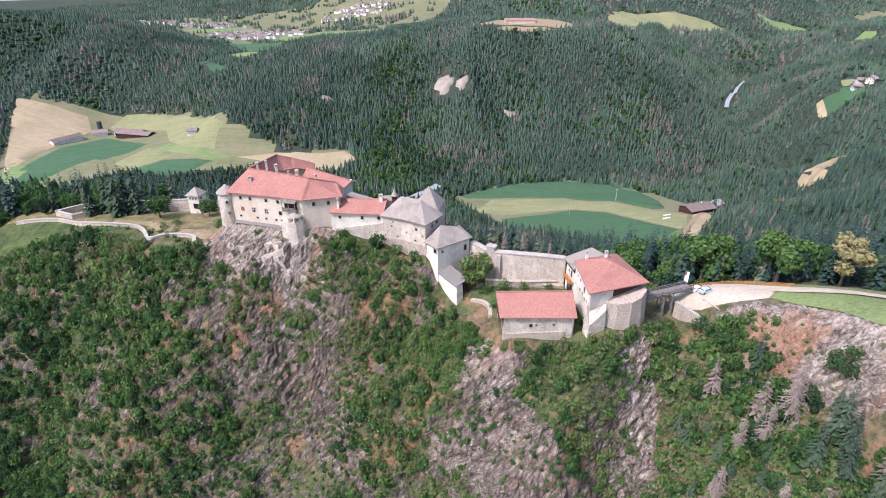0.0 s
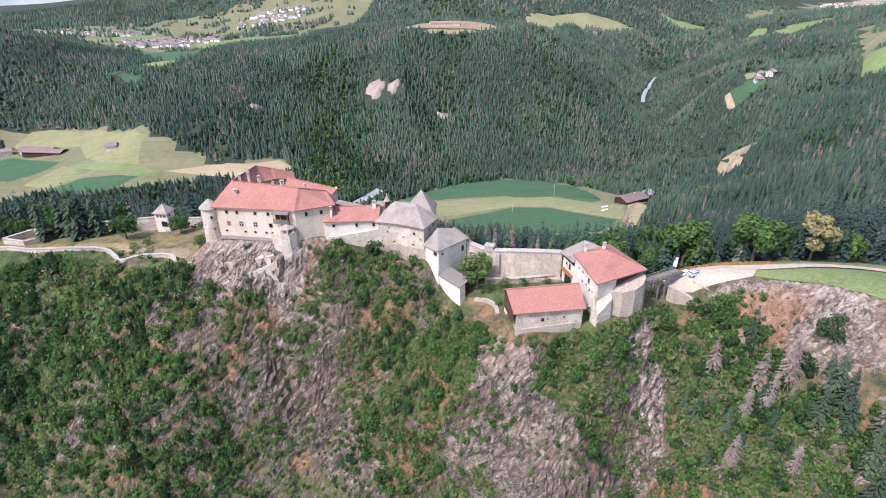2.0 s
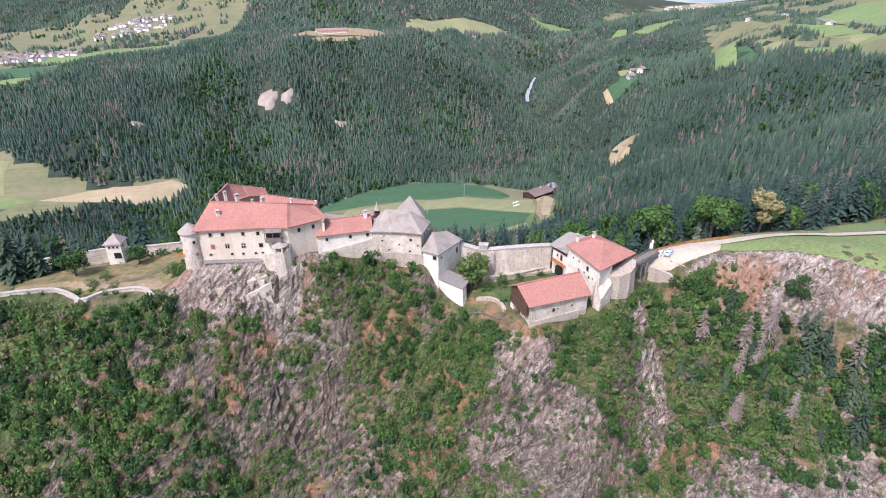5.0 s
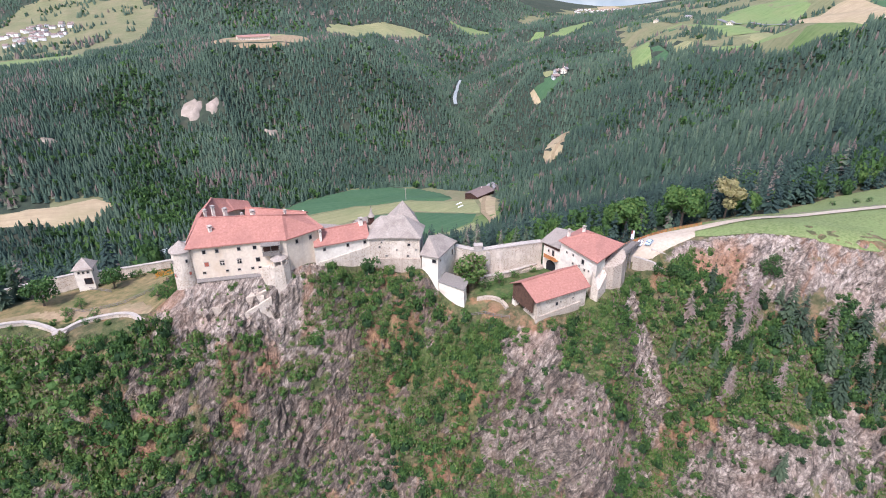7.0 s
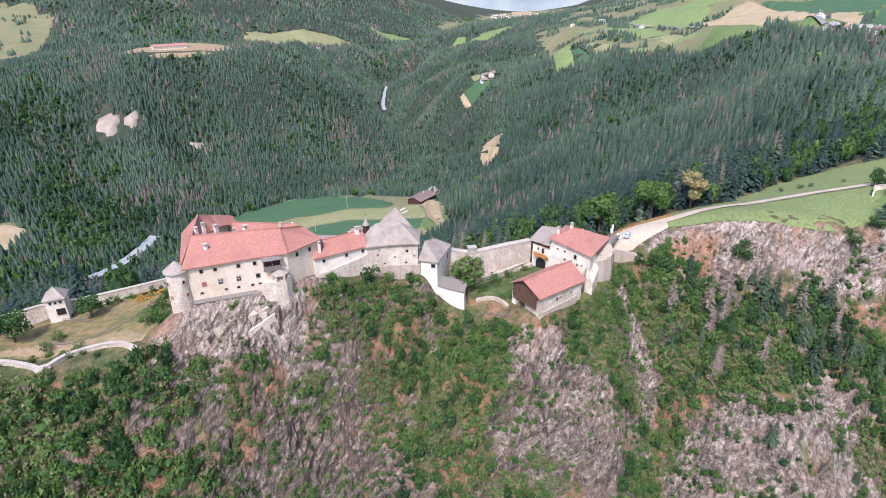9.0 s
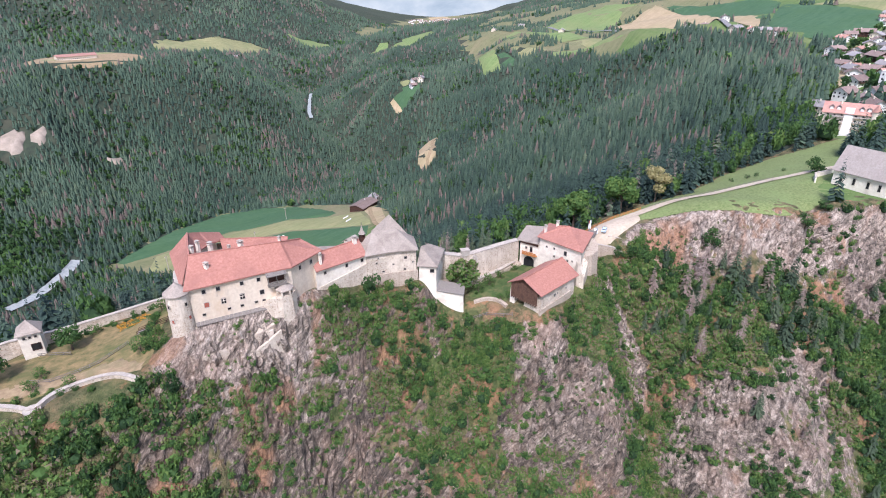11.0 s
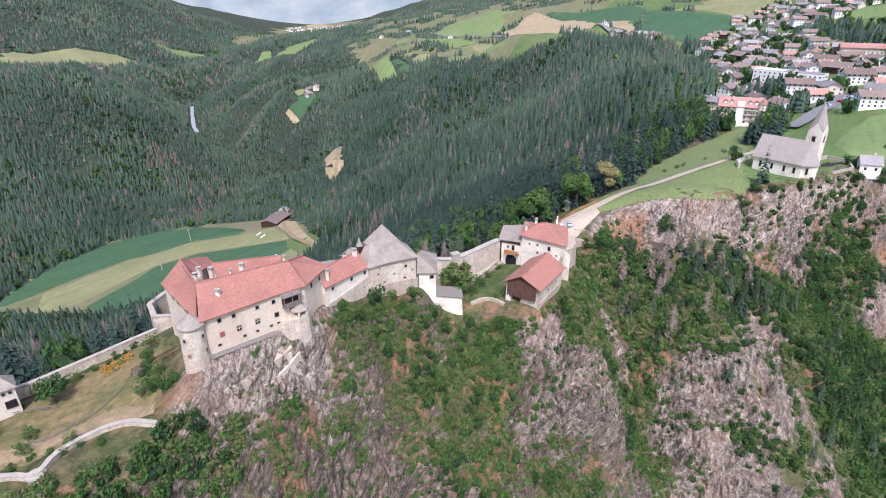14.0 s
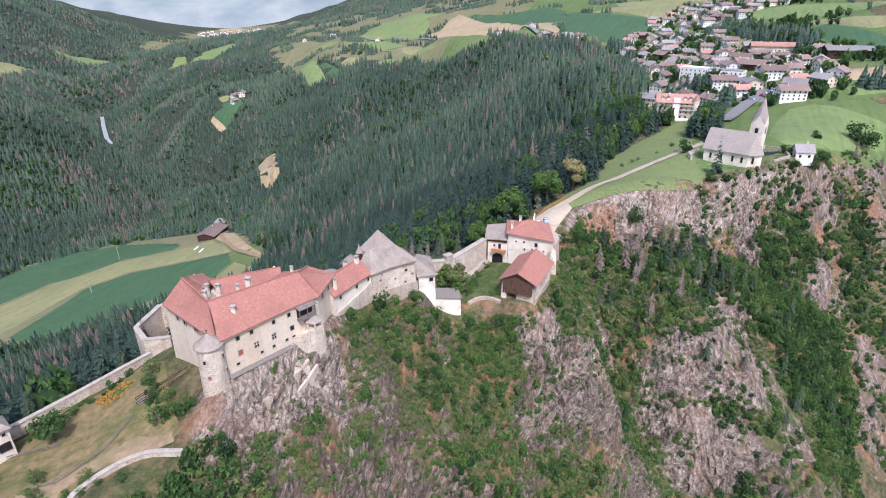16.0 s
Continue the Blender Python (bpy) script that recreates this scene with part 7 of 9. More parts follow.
_k = ~((_y > 62) & (_x > 98)) & ~((_x > 130) & (_y > 30) & (steep(_x, _y) > 0.7)) & (rng.uniform(size=len(_x)) < _c) & ~((_x > 80) & (_y > 98)) & free(_x, _y) & ~inside(CALM[3], _x, _y) & ~inside(MEADOW, _x, _y)
_x, _y = _x[_k], _y[_k]
_t = np.where(rng.uniform(size=len(_x)) < 0.16, rng.uniform(0.82, 1.0, len(_x)), rng.uniform(0.1, 0.62, len(_x)))
_h = rng.uniform(4, 11, len(_x)) * (1 + 0.35 * inside(STAND, _x, _y))
stuff("cliff_conifers", [branchy_shape(201 + i, 20, 10, 0.19, 0.17) for i in range(5)], np.c_[_x, _y, ground(_x, _y)], _h, _h * 1.2, _t, TINT["scrub_conifer"], "scrubby spruces and pines, some dried brown", "trees", 0.5)

# trees and bushes of the outer garden, west of the wall
_out = [(-195, 236), (-150, 222), (-128, 213.5), (-130, 206), (-140, 211), (-148, 216), (-158, 208), (-176, 209), (-200, 220)]
_x, _y = rng.uniform(-200, -128, 260), rng.uniform(196, 238, 260)
_k = inside(_out, _x, _y)
_x, _y = _x[_k], _y[_k]
_h = rng.uniform(3, 9, len(_x))
stuff("outer_garden_trees", [crown_shape(191 + i, 190, 0.105) for i in range(4)], np.c_[_x, _y, ground(_x, _y)], _h, _h * rng.uniform(0.8, 1.1, len(_x)), np.clip(rng.normal(0.4, 0.14, len(_x)), 0.05, 0.8), TINT["broadleaf"], "dark green trees and bushes beside the castle garden", "trees", 0.6)

# hedge and loose bushes of the castle garden
_l = along([(-74, 172, 0), (-77, 180, 0), (-74, 188, 0), (-70, 195, 0)], 0.9) + along([(-98, 208, 0), (-88, 206, 0), (-78, 206, 0), (-68, 205, 0)], 2.2) + along([(-92, 176, 0), (-100, 182, 0), (-110, 186, 0), (-124, 190, 0)], 3.0)
_x, _y = np.array([p[0] for p in _l]) + rng.uniform(-1, 1, len(_l)), np.array([p[1] for p in _l]) + rng.uniform(-1, 1, len(_l))
_r = rng.uniform(0.6, 1.7, len(_x))
stuff("garden_shrubs", bush, np.c_[_x, _y, ground(_x, _y)], _r * rng.uniform(1.0, 1.7, len(_x)), _r, np.clip(rng.normal(0.5, 0.14, len(_x)), 0.1, 0.9), TINT["broadleaf"], "green hedge and loose bushes in the castle garden", "shrubs", 0.15)


# ---- garden below the west wing ----
def wall_run(name, line, top, thick, deep, material, label, cap=True, follow=0.0):
    """Masonry wall along a line; top is a height, or with follow a height over the ground."""
    w = thing(name, (*line[0], float(ground(*line[0]))), label, "wall")
    for i in range(len(line) - 1):
        a, b = line[i], line[i + 1]
        o = offset_line(a, b, thick / 2)
        za = float(ground(*a)) + follow if follow else top[i]
        zb = float(ground(*b)) + follow if follow else top[i + 1]
        pts = [(a[0] + o.x, a[1] + o.y), (b[0] + o.x, b[1] + o.y), (b[0] - o.x, b[1] - o.y), (a[0] - o.x, a[1] - o.y)]
        bm = bmesh.new()
        prism(bm, pts, [za - deep, zb - deep, zb - deep, za - deep], [za, zb, zb, za])
        under(part("wall_segment", bm, material), w)
        if cap:
            q = 1.35
            bm = bmesh.new()
            slab(bm, [(a[0] + o.x * q, a[1] + o.y * q, za + 0.16), (b[0] + o.x * q, b[1] + o.y * q, zb + 0.16), (b[0] - o.x * q, b[1] - o.y * q, zb + 0.16), (a[0] - o.x * q, a[1] - o.y * q, za + 0.16)], 0.2)
            under(part("coping", bm, MAT["stone_cap"]), w)
    return w


def smooth_line(line, n=4):
    """Rounded line through the given points."""
    out = []
    P = [line[0]] + list(line) + [line[-1]]
    for i in range(1, len(P) - 2):
        p0, p1, p2, p3 = [np.array(p, float) for p in P[i - 1:i + 3]]
        for k in range(n):
            t = k / n
            out.append(tuple(0.5 * (2 * p1 + (p2 - p0) * t + (2 * p0 - 5 * p1 + 4 * p2 - p3) * t * t + (3 * p1 - p0 - 3 * p2 + p3) * t ** 3)))
    return out + [tuple(line[-1])]


FRONT = [(-170, 203), (-150, 200), (-128, 191), (-114, 189), (-108, 183), (-104.5, 178), (-99, 180), (-92, 179), (-87, 175.5), (-84.5, 170), (-82.5, 166)]
wall_run("garden_wall", smooth_line(FRONT, 3), None, 0.9, 5.0, MAT["old_wall"], "winding rubble parapet wall along the garden edge", follow=1.1)
wall_run("garden_wall", [(-60, 207), (-69, 208.2), (-78, 209.2), (-92, 211.4), (-103, 215.6), (-116, 216), (-128, 216.6), (-150, 224)], [-1.2, -1.4, -1.6, -2.0, -2.6, -3.2, -4, -6], 0.9, 6.0, MAT["old_wall"], "straight pale battlement wall behind the garden")
bastion = thing("wall_turret", (-104.5, 177.8, -9), "small round rubble turret in the garden wall", "turret")
bm = bmesh.new()
ring(bm, (-104.5, 177.8), 2.0, -10, 1.7, -2.6, 14)
under(part("wall", bm, MAT["old_wall"]), bastion)
bm = bmesh.new()
ring(bm, (-104.5, 177.8), 1.9, -2.6, 1.9, -2.3, 14)
under(part("coping", bm, MAT["stone_cap"]), bastion)
wall_run("ruin_wall", [(-54, 206), (-58.5, 210.5), (-55.5, 218), (-44, 222), (-42, 212)], [0.5, 1.0, 1.2, 1.6, 1.6], 1.1, 14, MAT["old_wall"], "roofless enclosure wall beside the west wing")
wall_run("ruin_wall", [(-155, 206), (-148, 213), (-139, 207), (-146, 202), (-155, 206)], [-3.8] * 5, 0.8, 5, MAT["old_wall"], "low roofless garden enclosure of rubble")
drape("garden_grass", [(-128, 213), (-126, 193), (-112, 191), (-104, 183), (-90, 181), (-80, 172), (-75, 180), (-64, 196), (-62, 205), (-90, 209), (-104, 213)], MAT["dry_garden"], 2.5, 0.1, "half-dry grass of the castle garden", "grass")
drape("garden_path", [(-126, 193.5), (-112, 191.5), (-103, 183.5), (-91, 182), (-82, 172), (-79, 175), (-84, 184), (-98, 189), (-112, 196), (-126, 196)], MAT["worn_path"], 2.0, 0.2, "worn dry garden path", "path")
drape("castle_lawn", [(8, 146.5), (14, 147.5), (26, 146), (38, 146), (40, 140), (34, 136), (22, 135.5), (14.4, 134.5), (14, 138.5)], MAT["lawn"], 2.0, 0.08, "small green castle lawn", "grass")
drape("flower_bed", [(-79, 203), (-72, 204.5), (-70, 200), (-77, 198)], MAT["lawn"], 1.5, 0.25, "green garden bed below the wall", "garden bed")
ORANGE = surface("orange_petals", (0.42, 0.19, 0.03), (0.6, 0.34, 0.06), 3.0, relief=0)
_n = 90
_x, _y = rng.uniform(-79, -70.5, _n), rng.uniform(198.5, 204, _n)
stuff("orange_flowers", [leafy_shape(171 + i, 40, 0.2, False) for i in range(3)], np.c_[_x, _y, ground(_x, _y)], rng.uniform(0.4, 0.9, _n), rng.uniform(0.25, 0.5, _n), np.zeros(_n), ORANGE, "orange garden flowers in a loose bed", "flowers", 0.0)

hut = thing("garden_house", (-95.5, 213.2, -7), "small white garden house with a grey shingled pyramid roof", "house")
hq = [(-98.2, 210.6), (-93.4, 209.4), (-92.2, 214.2), (-97.0, 215.4)]
bm = bmesh.new()
prism(bm, hq, -9, -1.2)
under(part("wall", bm, MAT["white_plaster"]), hut)
bm = bmesh.new()
hr = [(-98.9, 210.2), (-93.0, 208.7), (-91.5, 214.6), (-97.4, 216.1)]
for i in range(4):
    slab(bm, [(*hr[i], -1.3), (*hr[(i + 1) % 4], -1.3), (-95.2, 212.4, 1.7)], 0.2)
under(part("roof", bm, MAT["shingle"]), hut)
for s in (1.3, 2.6, 3.9):
    window(hq[0], hq[1], s, -2.5, 0.6, 0.7, hut)
window(hq[1], hq[2], 1.6, -2.5, 0.6, 0.7, hut)
window(hq[0], hq[1], 3.4, -5.6, 2.0, 1.8, hut, "doorway", frame_mat="dark_wood")

ramp_way = thing("timber_ramp", (-70, 188, -1), "dark grey timber ramp on posts up to the castle door", "ramp")
ra, rb = Vector((-66.0, 184.5, 3.4)), Vector((-76.5, 191.0, -0.6))
bm = bmesh.new()
beam(bm, ra, rb, 2.2, 0.25)
under(part("deck", bm, MAT["grey_wood"]), ramp_way)
for sg in (-1, 1):
    o = Vector((0.53, 0.85, 0)) * sg
    bm = bmesh.new()
    for z in (0.5, 1.0):
        beam(bm, ra + o + Vector((0, 0, z)), rb + o + Vector((0, 0, z)), 0.12)
    for k in range(7):
        c = ra + (rb - ra) * k / 6 + o
        beam(bm, c + Vector((0, 0, -0.2)), c + Vector((0, 0, 1.1)), 0.12)
    under(part("railing", bm, MAT["dark_wood"]), ramp_way)
for k in (0.25, 0.6):
    c = ra + (rb - ra) * k
    bm = bmesh.new()
    for sg in (-1, 1):
        o = Vector((0.53, 0.85, 0)) * sg
        beam(bm, c + o, c + o + Vector((0, 0, -6)), 0.25)
    under(part("trestle", bm, MAT["dark_wood"]), ramp_way)


def fence_run(name, line, label, height=1.1, step=2.2, rails=2, material="grey_wood"):
    f = thing(name, (*line[0], float(ground(*line[0]))), label, "fence")
    pts = along([(p[0], p[1], 0) for p in line], step)
    tops = []
    for x, y, _ in pts:
        z = float(ground(x, y))
        bm = bmesh.new()
        box(bm, (x, y, z + height / 2 - 0.2), (0.13, 0.13, height + 0.5))
        under(part("post", bm, MAT[material]), f)
        tops.append(Vector((x, y, z + height)))
    for a, b in zip(tops, tops[1:]):
        for r in range(rails):
            bm = bmesh.new()
            dz = Vector((0, 0, -0.1 - r * height / rails))
            beam(bm, a + dz, b + dz, 0.09, 0.14)
            under(part("rail", bm, MAT[material]), f)
    return f


fence_run("fence", [(-103, 191), (-99, 187), (-88, 186), (-80, 188)], "grey wooden garden fence beside the path")
fence_run("fence", [(-99, 206), (-92, 197)], "grey wooden fence below the garden house")
fence_run("fence", [(3, 141), (8, 136.5), (12, 129.5)], "weathered fence on the slope below the lawn")
wall_run("rubble_wall", smooth_line([(8.5, 142.5), (12, 139.8), (13.6, 136.5), (13.4, 133)], 3), None, 1.1, 3.0, MAT["rubble"], "low crumbling rubble wall round the castle lawn", False, 0.7)
wall_run("terrace_wall", smooth_line([(13, 148.6), (19, 147.4), (27, 147), (35, 147.6)], 2), None, 1.0, 3.0, MAT["rubble"], "rubble terrace wall at the foot of the curtain wall", True, 1.9)
fence_run("picket_fence", [(66, 145), (72, 145.5), (80, 141), (88, 138.5), (97, 133)], "orange-brown wooden fence along the parking place", 1.2, 1.6, 3, "orange_wood")
fence_run("lane_rail", [(101, 131), (112, 124), (126, 116), (140, 108), (150, 102)], "thin wooden rail beside the lane", 0.8, 5, 1)

# retaining walls by the ditch
wall_run("ditch_wall", [(66, 134), (70, 129), (72, 124)], [-1.0, -2.0, -4.0], 0.8, 5, MAT["rubble"], "rubble retaining wall beside the bridge head")
wall_run("ditch_wall", [(73, 133), (77, 128), (78, 122)], [0.6, -0.6, -3.0], 0.8, 5, MAT["rubble"], "ruined rubble wall stub with a gap")

# concrete-grey props below the palace
prop = thing("rock_support", (-56, 160, 3), "pale masonry supports set into the rock below the palace", "wall")
for pts, z0, z1 in (([(-59.5, 160.4), (-52.5, 158.4), (-52, 160.2), (-59, 162.4)], -3, 2.4), ([(-66, 163.2), (-60.6, 161.2), (-60.2, 163), (-65.4, 165.2)], -4, 2.0)):
    bm = bmesh.new()
    prism(bm, pts, z0, z1 + 2.0, 0.3)
    under(part("support", bm, MAT["old_wall"]), prop)

hut.matrix_basis = Matrix.Translation((-3.0, -4.7, 4.2)) @ hut.matrix_basis

# ---- cars, banner ----
def car(at, turn, paint, label):
    c = thing("car", at, label, "car", "parked cars", turn)
    bm = bmesh.new()
    prof = [(-2.1, 0.3), (2.1, 0.3), (2.12, 0.75), (1.3, 0.92), (0.75, 1.42), (-1.2, 1.46), (-1.95, 0.98), (-2.12, 0.9)]
    l = [bm.verts.new((x, -0.85 + (0.14 if z > 1.1 else 0), z)) for x, z in prof]
    r = [bm.verts.new((x, 0.85 - (0.14 if z > 1.1 else 0), z)) for x, z in prof]
    bm.faces.new(l), bm.faces.new(r[::-1])
    for i in range(len(prof)):
        bm.faces.new((l[i], r[i], r[(i + 1) % len(prof)], l[(i + 1) % len(prof)]))
    bmesh.ops.recalc_face_normals(bm, faces=bm.faces)
    part("body", bm, paint, c)
    bm = bmesh.new()
    for sg in (-1, 1):
        box(bm, (-0.2, sg * 0.775, 1.18), (1.9, 0.06, 0.4))
    box(bm, (1.02, 0, 1.17), (0.1, 1.35, 0.46), 0)
    box(bm, (-1.6, 0, 1.22), (0.1, 1.3, 0.4), 0)
    part("glazing", bm, MAT["glass_dark"], c)
    for x in (-1.35, 1.35):
        for y in (-0.82, 0.82):
            bm = bmesh.new()
            bmesh.ops.create_cone(bm, cap_ends=True, segments=14, radius1=0.32, radius2=0.32, depth=0.2, matrix=pose(x, y, 0.32, 90))
            w = part("wheel", bm, MAT["metal_dark"], c)
    return c


CAR_WHITE = surface("car_white", (0.74, 0.75, 0.76), (0.8, 0.8, 0.81), 1.0, roughness=0.25, relief=0)
CAR_BLUE = surface("car_blue", (0.42, 0.52, 0.62), (0.48, 0.58, 0.68), 1.0, roughness=0.25, relief=0)
CAR_RED = surface("car_red", (0.45, 0.03, 0.03), (0.5, 0.05, 0.04), 1.0, roughness=0.25, relief=0)
car((73.6, 138.6, float(ground(73.6, 138.6)) + 0.5), 28, CAR_WHITE, "white car parked on the gravel")
car((74.6, 135.6, float(ground(74.6, 135.6)) + 0.5), 22, CAR_BLUE, "pale blue car parked on the gravel")
for _x, _y, _p, _l in ((318, 52, CAR_RED, "red car parked on the village square"), (324, 50, CAR_WHITE, "white car parked on the village square"), (330, 47, CAR_BLUE, "blue car parked on the village square"), (272, 84, CAR_RED, "red car parked beside the inn"), (276, 80, CAR_WHITE, "white car parked beside the inn"), (337, 45, CAR_WHITE, "white car parked on the village square"), (312, 58, CAR_BLUE, "blue car parked on the village square")):
    car((_x, _y, float(ground(_x, _y)) + 1.2), 40, _p, _l)
car((152, 68.5, float(ground(152, 68.5)) + 0.2), 100, CAR_RED, "dark red car parked before the church")
banner = thing("banner", (69.6, 139.8, 1.4), "red and white banner on a pole at the bridge head", "flag")
bm = bmesh.new()
beam(bm, (69.6, 139.8, 0.5), (69.6, 139.8, 6.2), 0.12)
under(part("pole", bm, MAT["metal_dark"]), banner)
bm = bmesh.new()
box(bm, (70.2, 139.5, 3.9), (1.1, 0.06, 3.4), -25)
under(part("white_cloth", bm, CAR_WHITE), banner)
bm = bmesh.new()
box(bm, (69.9, 139.64, 5.0), (0.5, 0.1, 1.2), -25)
under(part("red_cloth", bm, MAT["shutter_red"]), banner)


# ---- single trees ----
def limb(bm, a, b, r0, r1, n=6):
    a, b = Vector(a), Vector(b)
    q = (b - a).to_track_quat("Z", "Y").to_matrix()
    lo = [bm.verts.new(a + q @ Vector((r0 * math.cos(6.2832 * i / n), r0 * math.sin(6.2832 * i / n), 0))) for i in range(n)]
    hi = [bm.verts.new(b + q @ Vector((r1 * math.cos(6.2832 * i / n), r1 * math.sin(6.2832 * i / n), 0))) for i in range(n)]
    for i in range(n):
        bm.faces.new((lo[i], lo[(i + 1) % n], hi[(i + 1) % n], hi[i]))
    bm.faces.new(hi)


def leaf_tree(name, seed, height, radius, tint, label, clear=0.22, group="", leaves=1100, leaf="broadleaf"):
    """Broadleaf tree at the origin: trunk, limbs, and a crown of leaf clumps on several lobes."""
    g = np.random.default_rng(seed)
    t = thing(name, (0, 0, 0), label, "tree", group)
    bm = bmesh.new()
    top = height * 0.55
    limb(bm, (0, 0, -0.8), (0.1, 0, top * 0.5), radius * 0.075, radius * 0.055, 8)
    limb(bm, (0.1, 0, top * 0.48), (0.0, 0.2, height * 0.8), radius * 0.055, radius * 0.015)
    lobes = [(0, 0, height * 0.72, radius * 0.62)]
    for k in range(9):
        a = k * 2.4 + g.uniform(-0.4, 0.4)
        h = height * g.uniform(clear + 0.16, 0.82)
        d = radius * g.uniform(0.45, 0.7)
        c = (d * math.cos(a), d * math.sin(a), h)
        limb(bm, (0, 0, min(h * 0.6, top)), c, radius * 0.035, radius * 0.01, 5)
        lobes.append((*c, radius * g.uniform(0.3, 0.48)))
    part("trunk", bm, MAT["bark"], t)
    V, F, T = [], [], []
    for _ in range(leaves):
        cx, cy, cz, cr = lobes[g.integers(len(lobes))]
        n = g.normal(size=3)
        n /= np.linalg.norm(n)
        p = np.array((cx, cy, cz)) + n * cr * g.uniform(0.55, 1.08) * np.array((1, 1, 0.85))
        m = n * 0.8 + g.normal(size=3) * 0.5
        m /= np.linalg.norm(m)
        u = np.cross(m, (0.3, 0.2, 1))
        u /= np.linalg.norm(u)
        v = np.cross(m, u)
        s = radius * g.uniform(0.045, 0.085)
        i = len(V)
        for a, b in ((-1, -0.6), (0.9, -0.7), (0.8, 0.75), (-0.7, 0.8)):
            V.append(p + u * a * s * g.uniform(0.7, 1.25) + v * b * s * g.uniform(0.7, 1.25))
        # upper leaves get a paler tint to imitate light on the crown
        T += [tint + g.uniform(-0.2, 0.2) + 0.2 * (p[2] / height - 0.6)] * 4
        F += [(i, i + 1, i + 2), (i, i + 2, i + 3)]
    me = mesh_np("crown", V, F, TINT[leaf])
    put_tint(me, T)
    c = new("crown", me)
    c.parent = t
    return t


def spruce_tree(name, seed, height, spread_, tint, label, group=""):
    g = np.random.default_rng(seed)
    t = thing(name, (0, 0, 0), label, "tree", group)
    bm = bmesh.new()
    limb(bm, (0, 0, -0.8), (0, 0, height * 0.95), height * 0.017, 0.03)
    part("trunk", bm, MAT["bark"], t)
    V, F, T = [], [], []
    tiers = 22
    for k in range(tiers):
        f = (k + 0.4) / tiers
        z = height * (0.98 - 0.88 * f)
        r = height * spread_ * (0.12 + 0.88 * f) * g.uniform(0.85, 1.1)
        n = 8 + k // 2
        for s in range(n):
            a = g.uniform(0, 6.2832)
            rr = r * g.uniform(0.65, 1.15)
            d, side = np.array((math.cos(a), math.sin(a), 0)), np.array((-math.sin(a), math.cos(a), 0))
            w = rr * g.uniform(0.16, 0.26)
            i = len(V)
            dz = rr * g.uniform(0.25, 0.55)
            V += [np.array((0, 0, z)), d * rr * 0.6 + side * w + (0, 0, z - dz * 0.5), d * rr + (0, 0, z - dz), d * rr * 0.6 - side * w + (0, 0, z - dz * 0.5)]
            T += [tint + g.uniform(-0.14, 0.14)] * 4
            F += [(i, i + 1, i + 2), (i, i + 2, i + 3)]
    me = mesh_np("crown", V, F, TINT["scrub_conifer"])
    put_tint(me, T)
    c = new("crown", me)
    c.parent = t
    return t


def dead_tree(name, seed, height, label):
    g = np.random.default_rng(seed)
    t = thing(name, (0, 0, 0), label, "tree", "dead spruces")
    bm = bmesh.new()
    limb(bm, (0, 0, -0.8), (0.3, 0, height * 0.97), height * 0.016, 0.03)
    part("trunk", bm, MAT["dead_twigs"], t)
    bm = bmesh.new()
    for k in range(150):
        f = g.uniform(0.08, 1) ** 0.8
        z = height * (0.98 - 0.85 * f)
        a = g.uniform(0, 6.2832)
        r = height * 0.2 * (0.1 + 0.9 * f) * g.uniform(0.6, 1.1)
        p = Vector((r * math.cos(a), r * math.sin(a), z - r * g.uniform(0.2, 0.5)))
        limb(bm, (0.2 * (1 - f), 0, z), p, 0.1, 0.04, 3)
        for q in range(3):
            m = Vector((0, 0, z)).lerp(p, g.uniform(0.4, 0.95))
            limb(bm, m, m + Vector((g.normal(0, 0.5), g.normal(0, 0.5), -g.uniform(0.3, 1.1))), 0.07, 0.03, 3)
    part("branchwork", bm, MAT["dead_twigs"], t)
    return t


def plant(proto, spots, sink=0.3):
    """The first spot takes the tree itself, the others copies."""
    for i, (x, y, s, a) in enumerate(spots):
        m = Matrix.Translation((x, y, float(ground(x, y)) - sink)) @ pose(0, 0, 0, 0, 0, a) @ Matrix.Diagonal((s, s, s, 1))
        if i:
            copy_thing(proto, m)
        else:
            first = m
    proto.matrix_basis = first


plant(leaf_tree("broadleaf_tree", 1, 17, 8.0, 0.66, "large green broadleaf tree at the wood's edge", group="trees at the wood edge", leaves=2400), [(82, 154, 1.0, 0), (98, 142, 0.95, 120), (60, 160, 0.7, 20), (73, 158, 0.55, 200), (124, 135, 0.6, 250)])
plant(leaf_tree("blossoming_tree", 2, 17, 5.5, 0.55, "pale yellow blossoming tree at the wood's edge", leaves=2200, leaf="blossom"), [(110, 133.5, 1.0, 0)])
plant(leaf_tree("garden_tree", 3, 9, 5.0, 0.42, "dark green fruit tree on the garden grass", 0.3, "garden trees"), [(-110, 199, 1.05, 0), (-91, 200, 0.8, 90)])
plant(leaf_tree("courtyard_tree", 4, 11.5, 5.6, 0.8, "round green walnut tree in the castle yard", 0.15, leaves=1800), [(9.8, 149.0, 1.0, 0)])
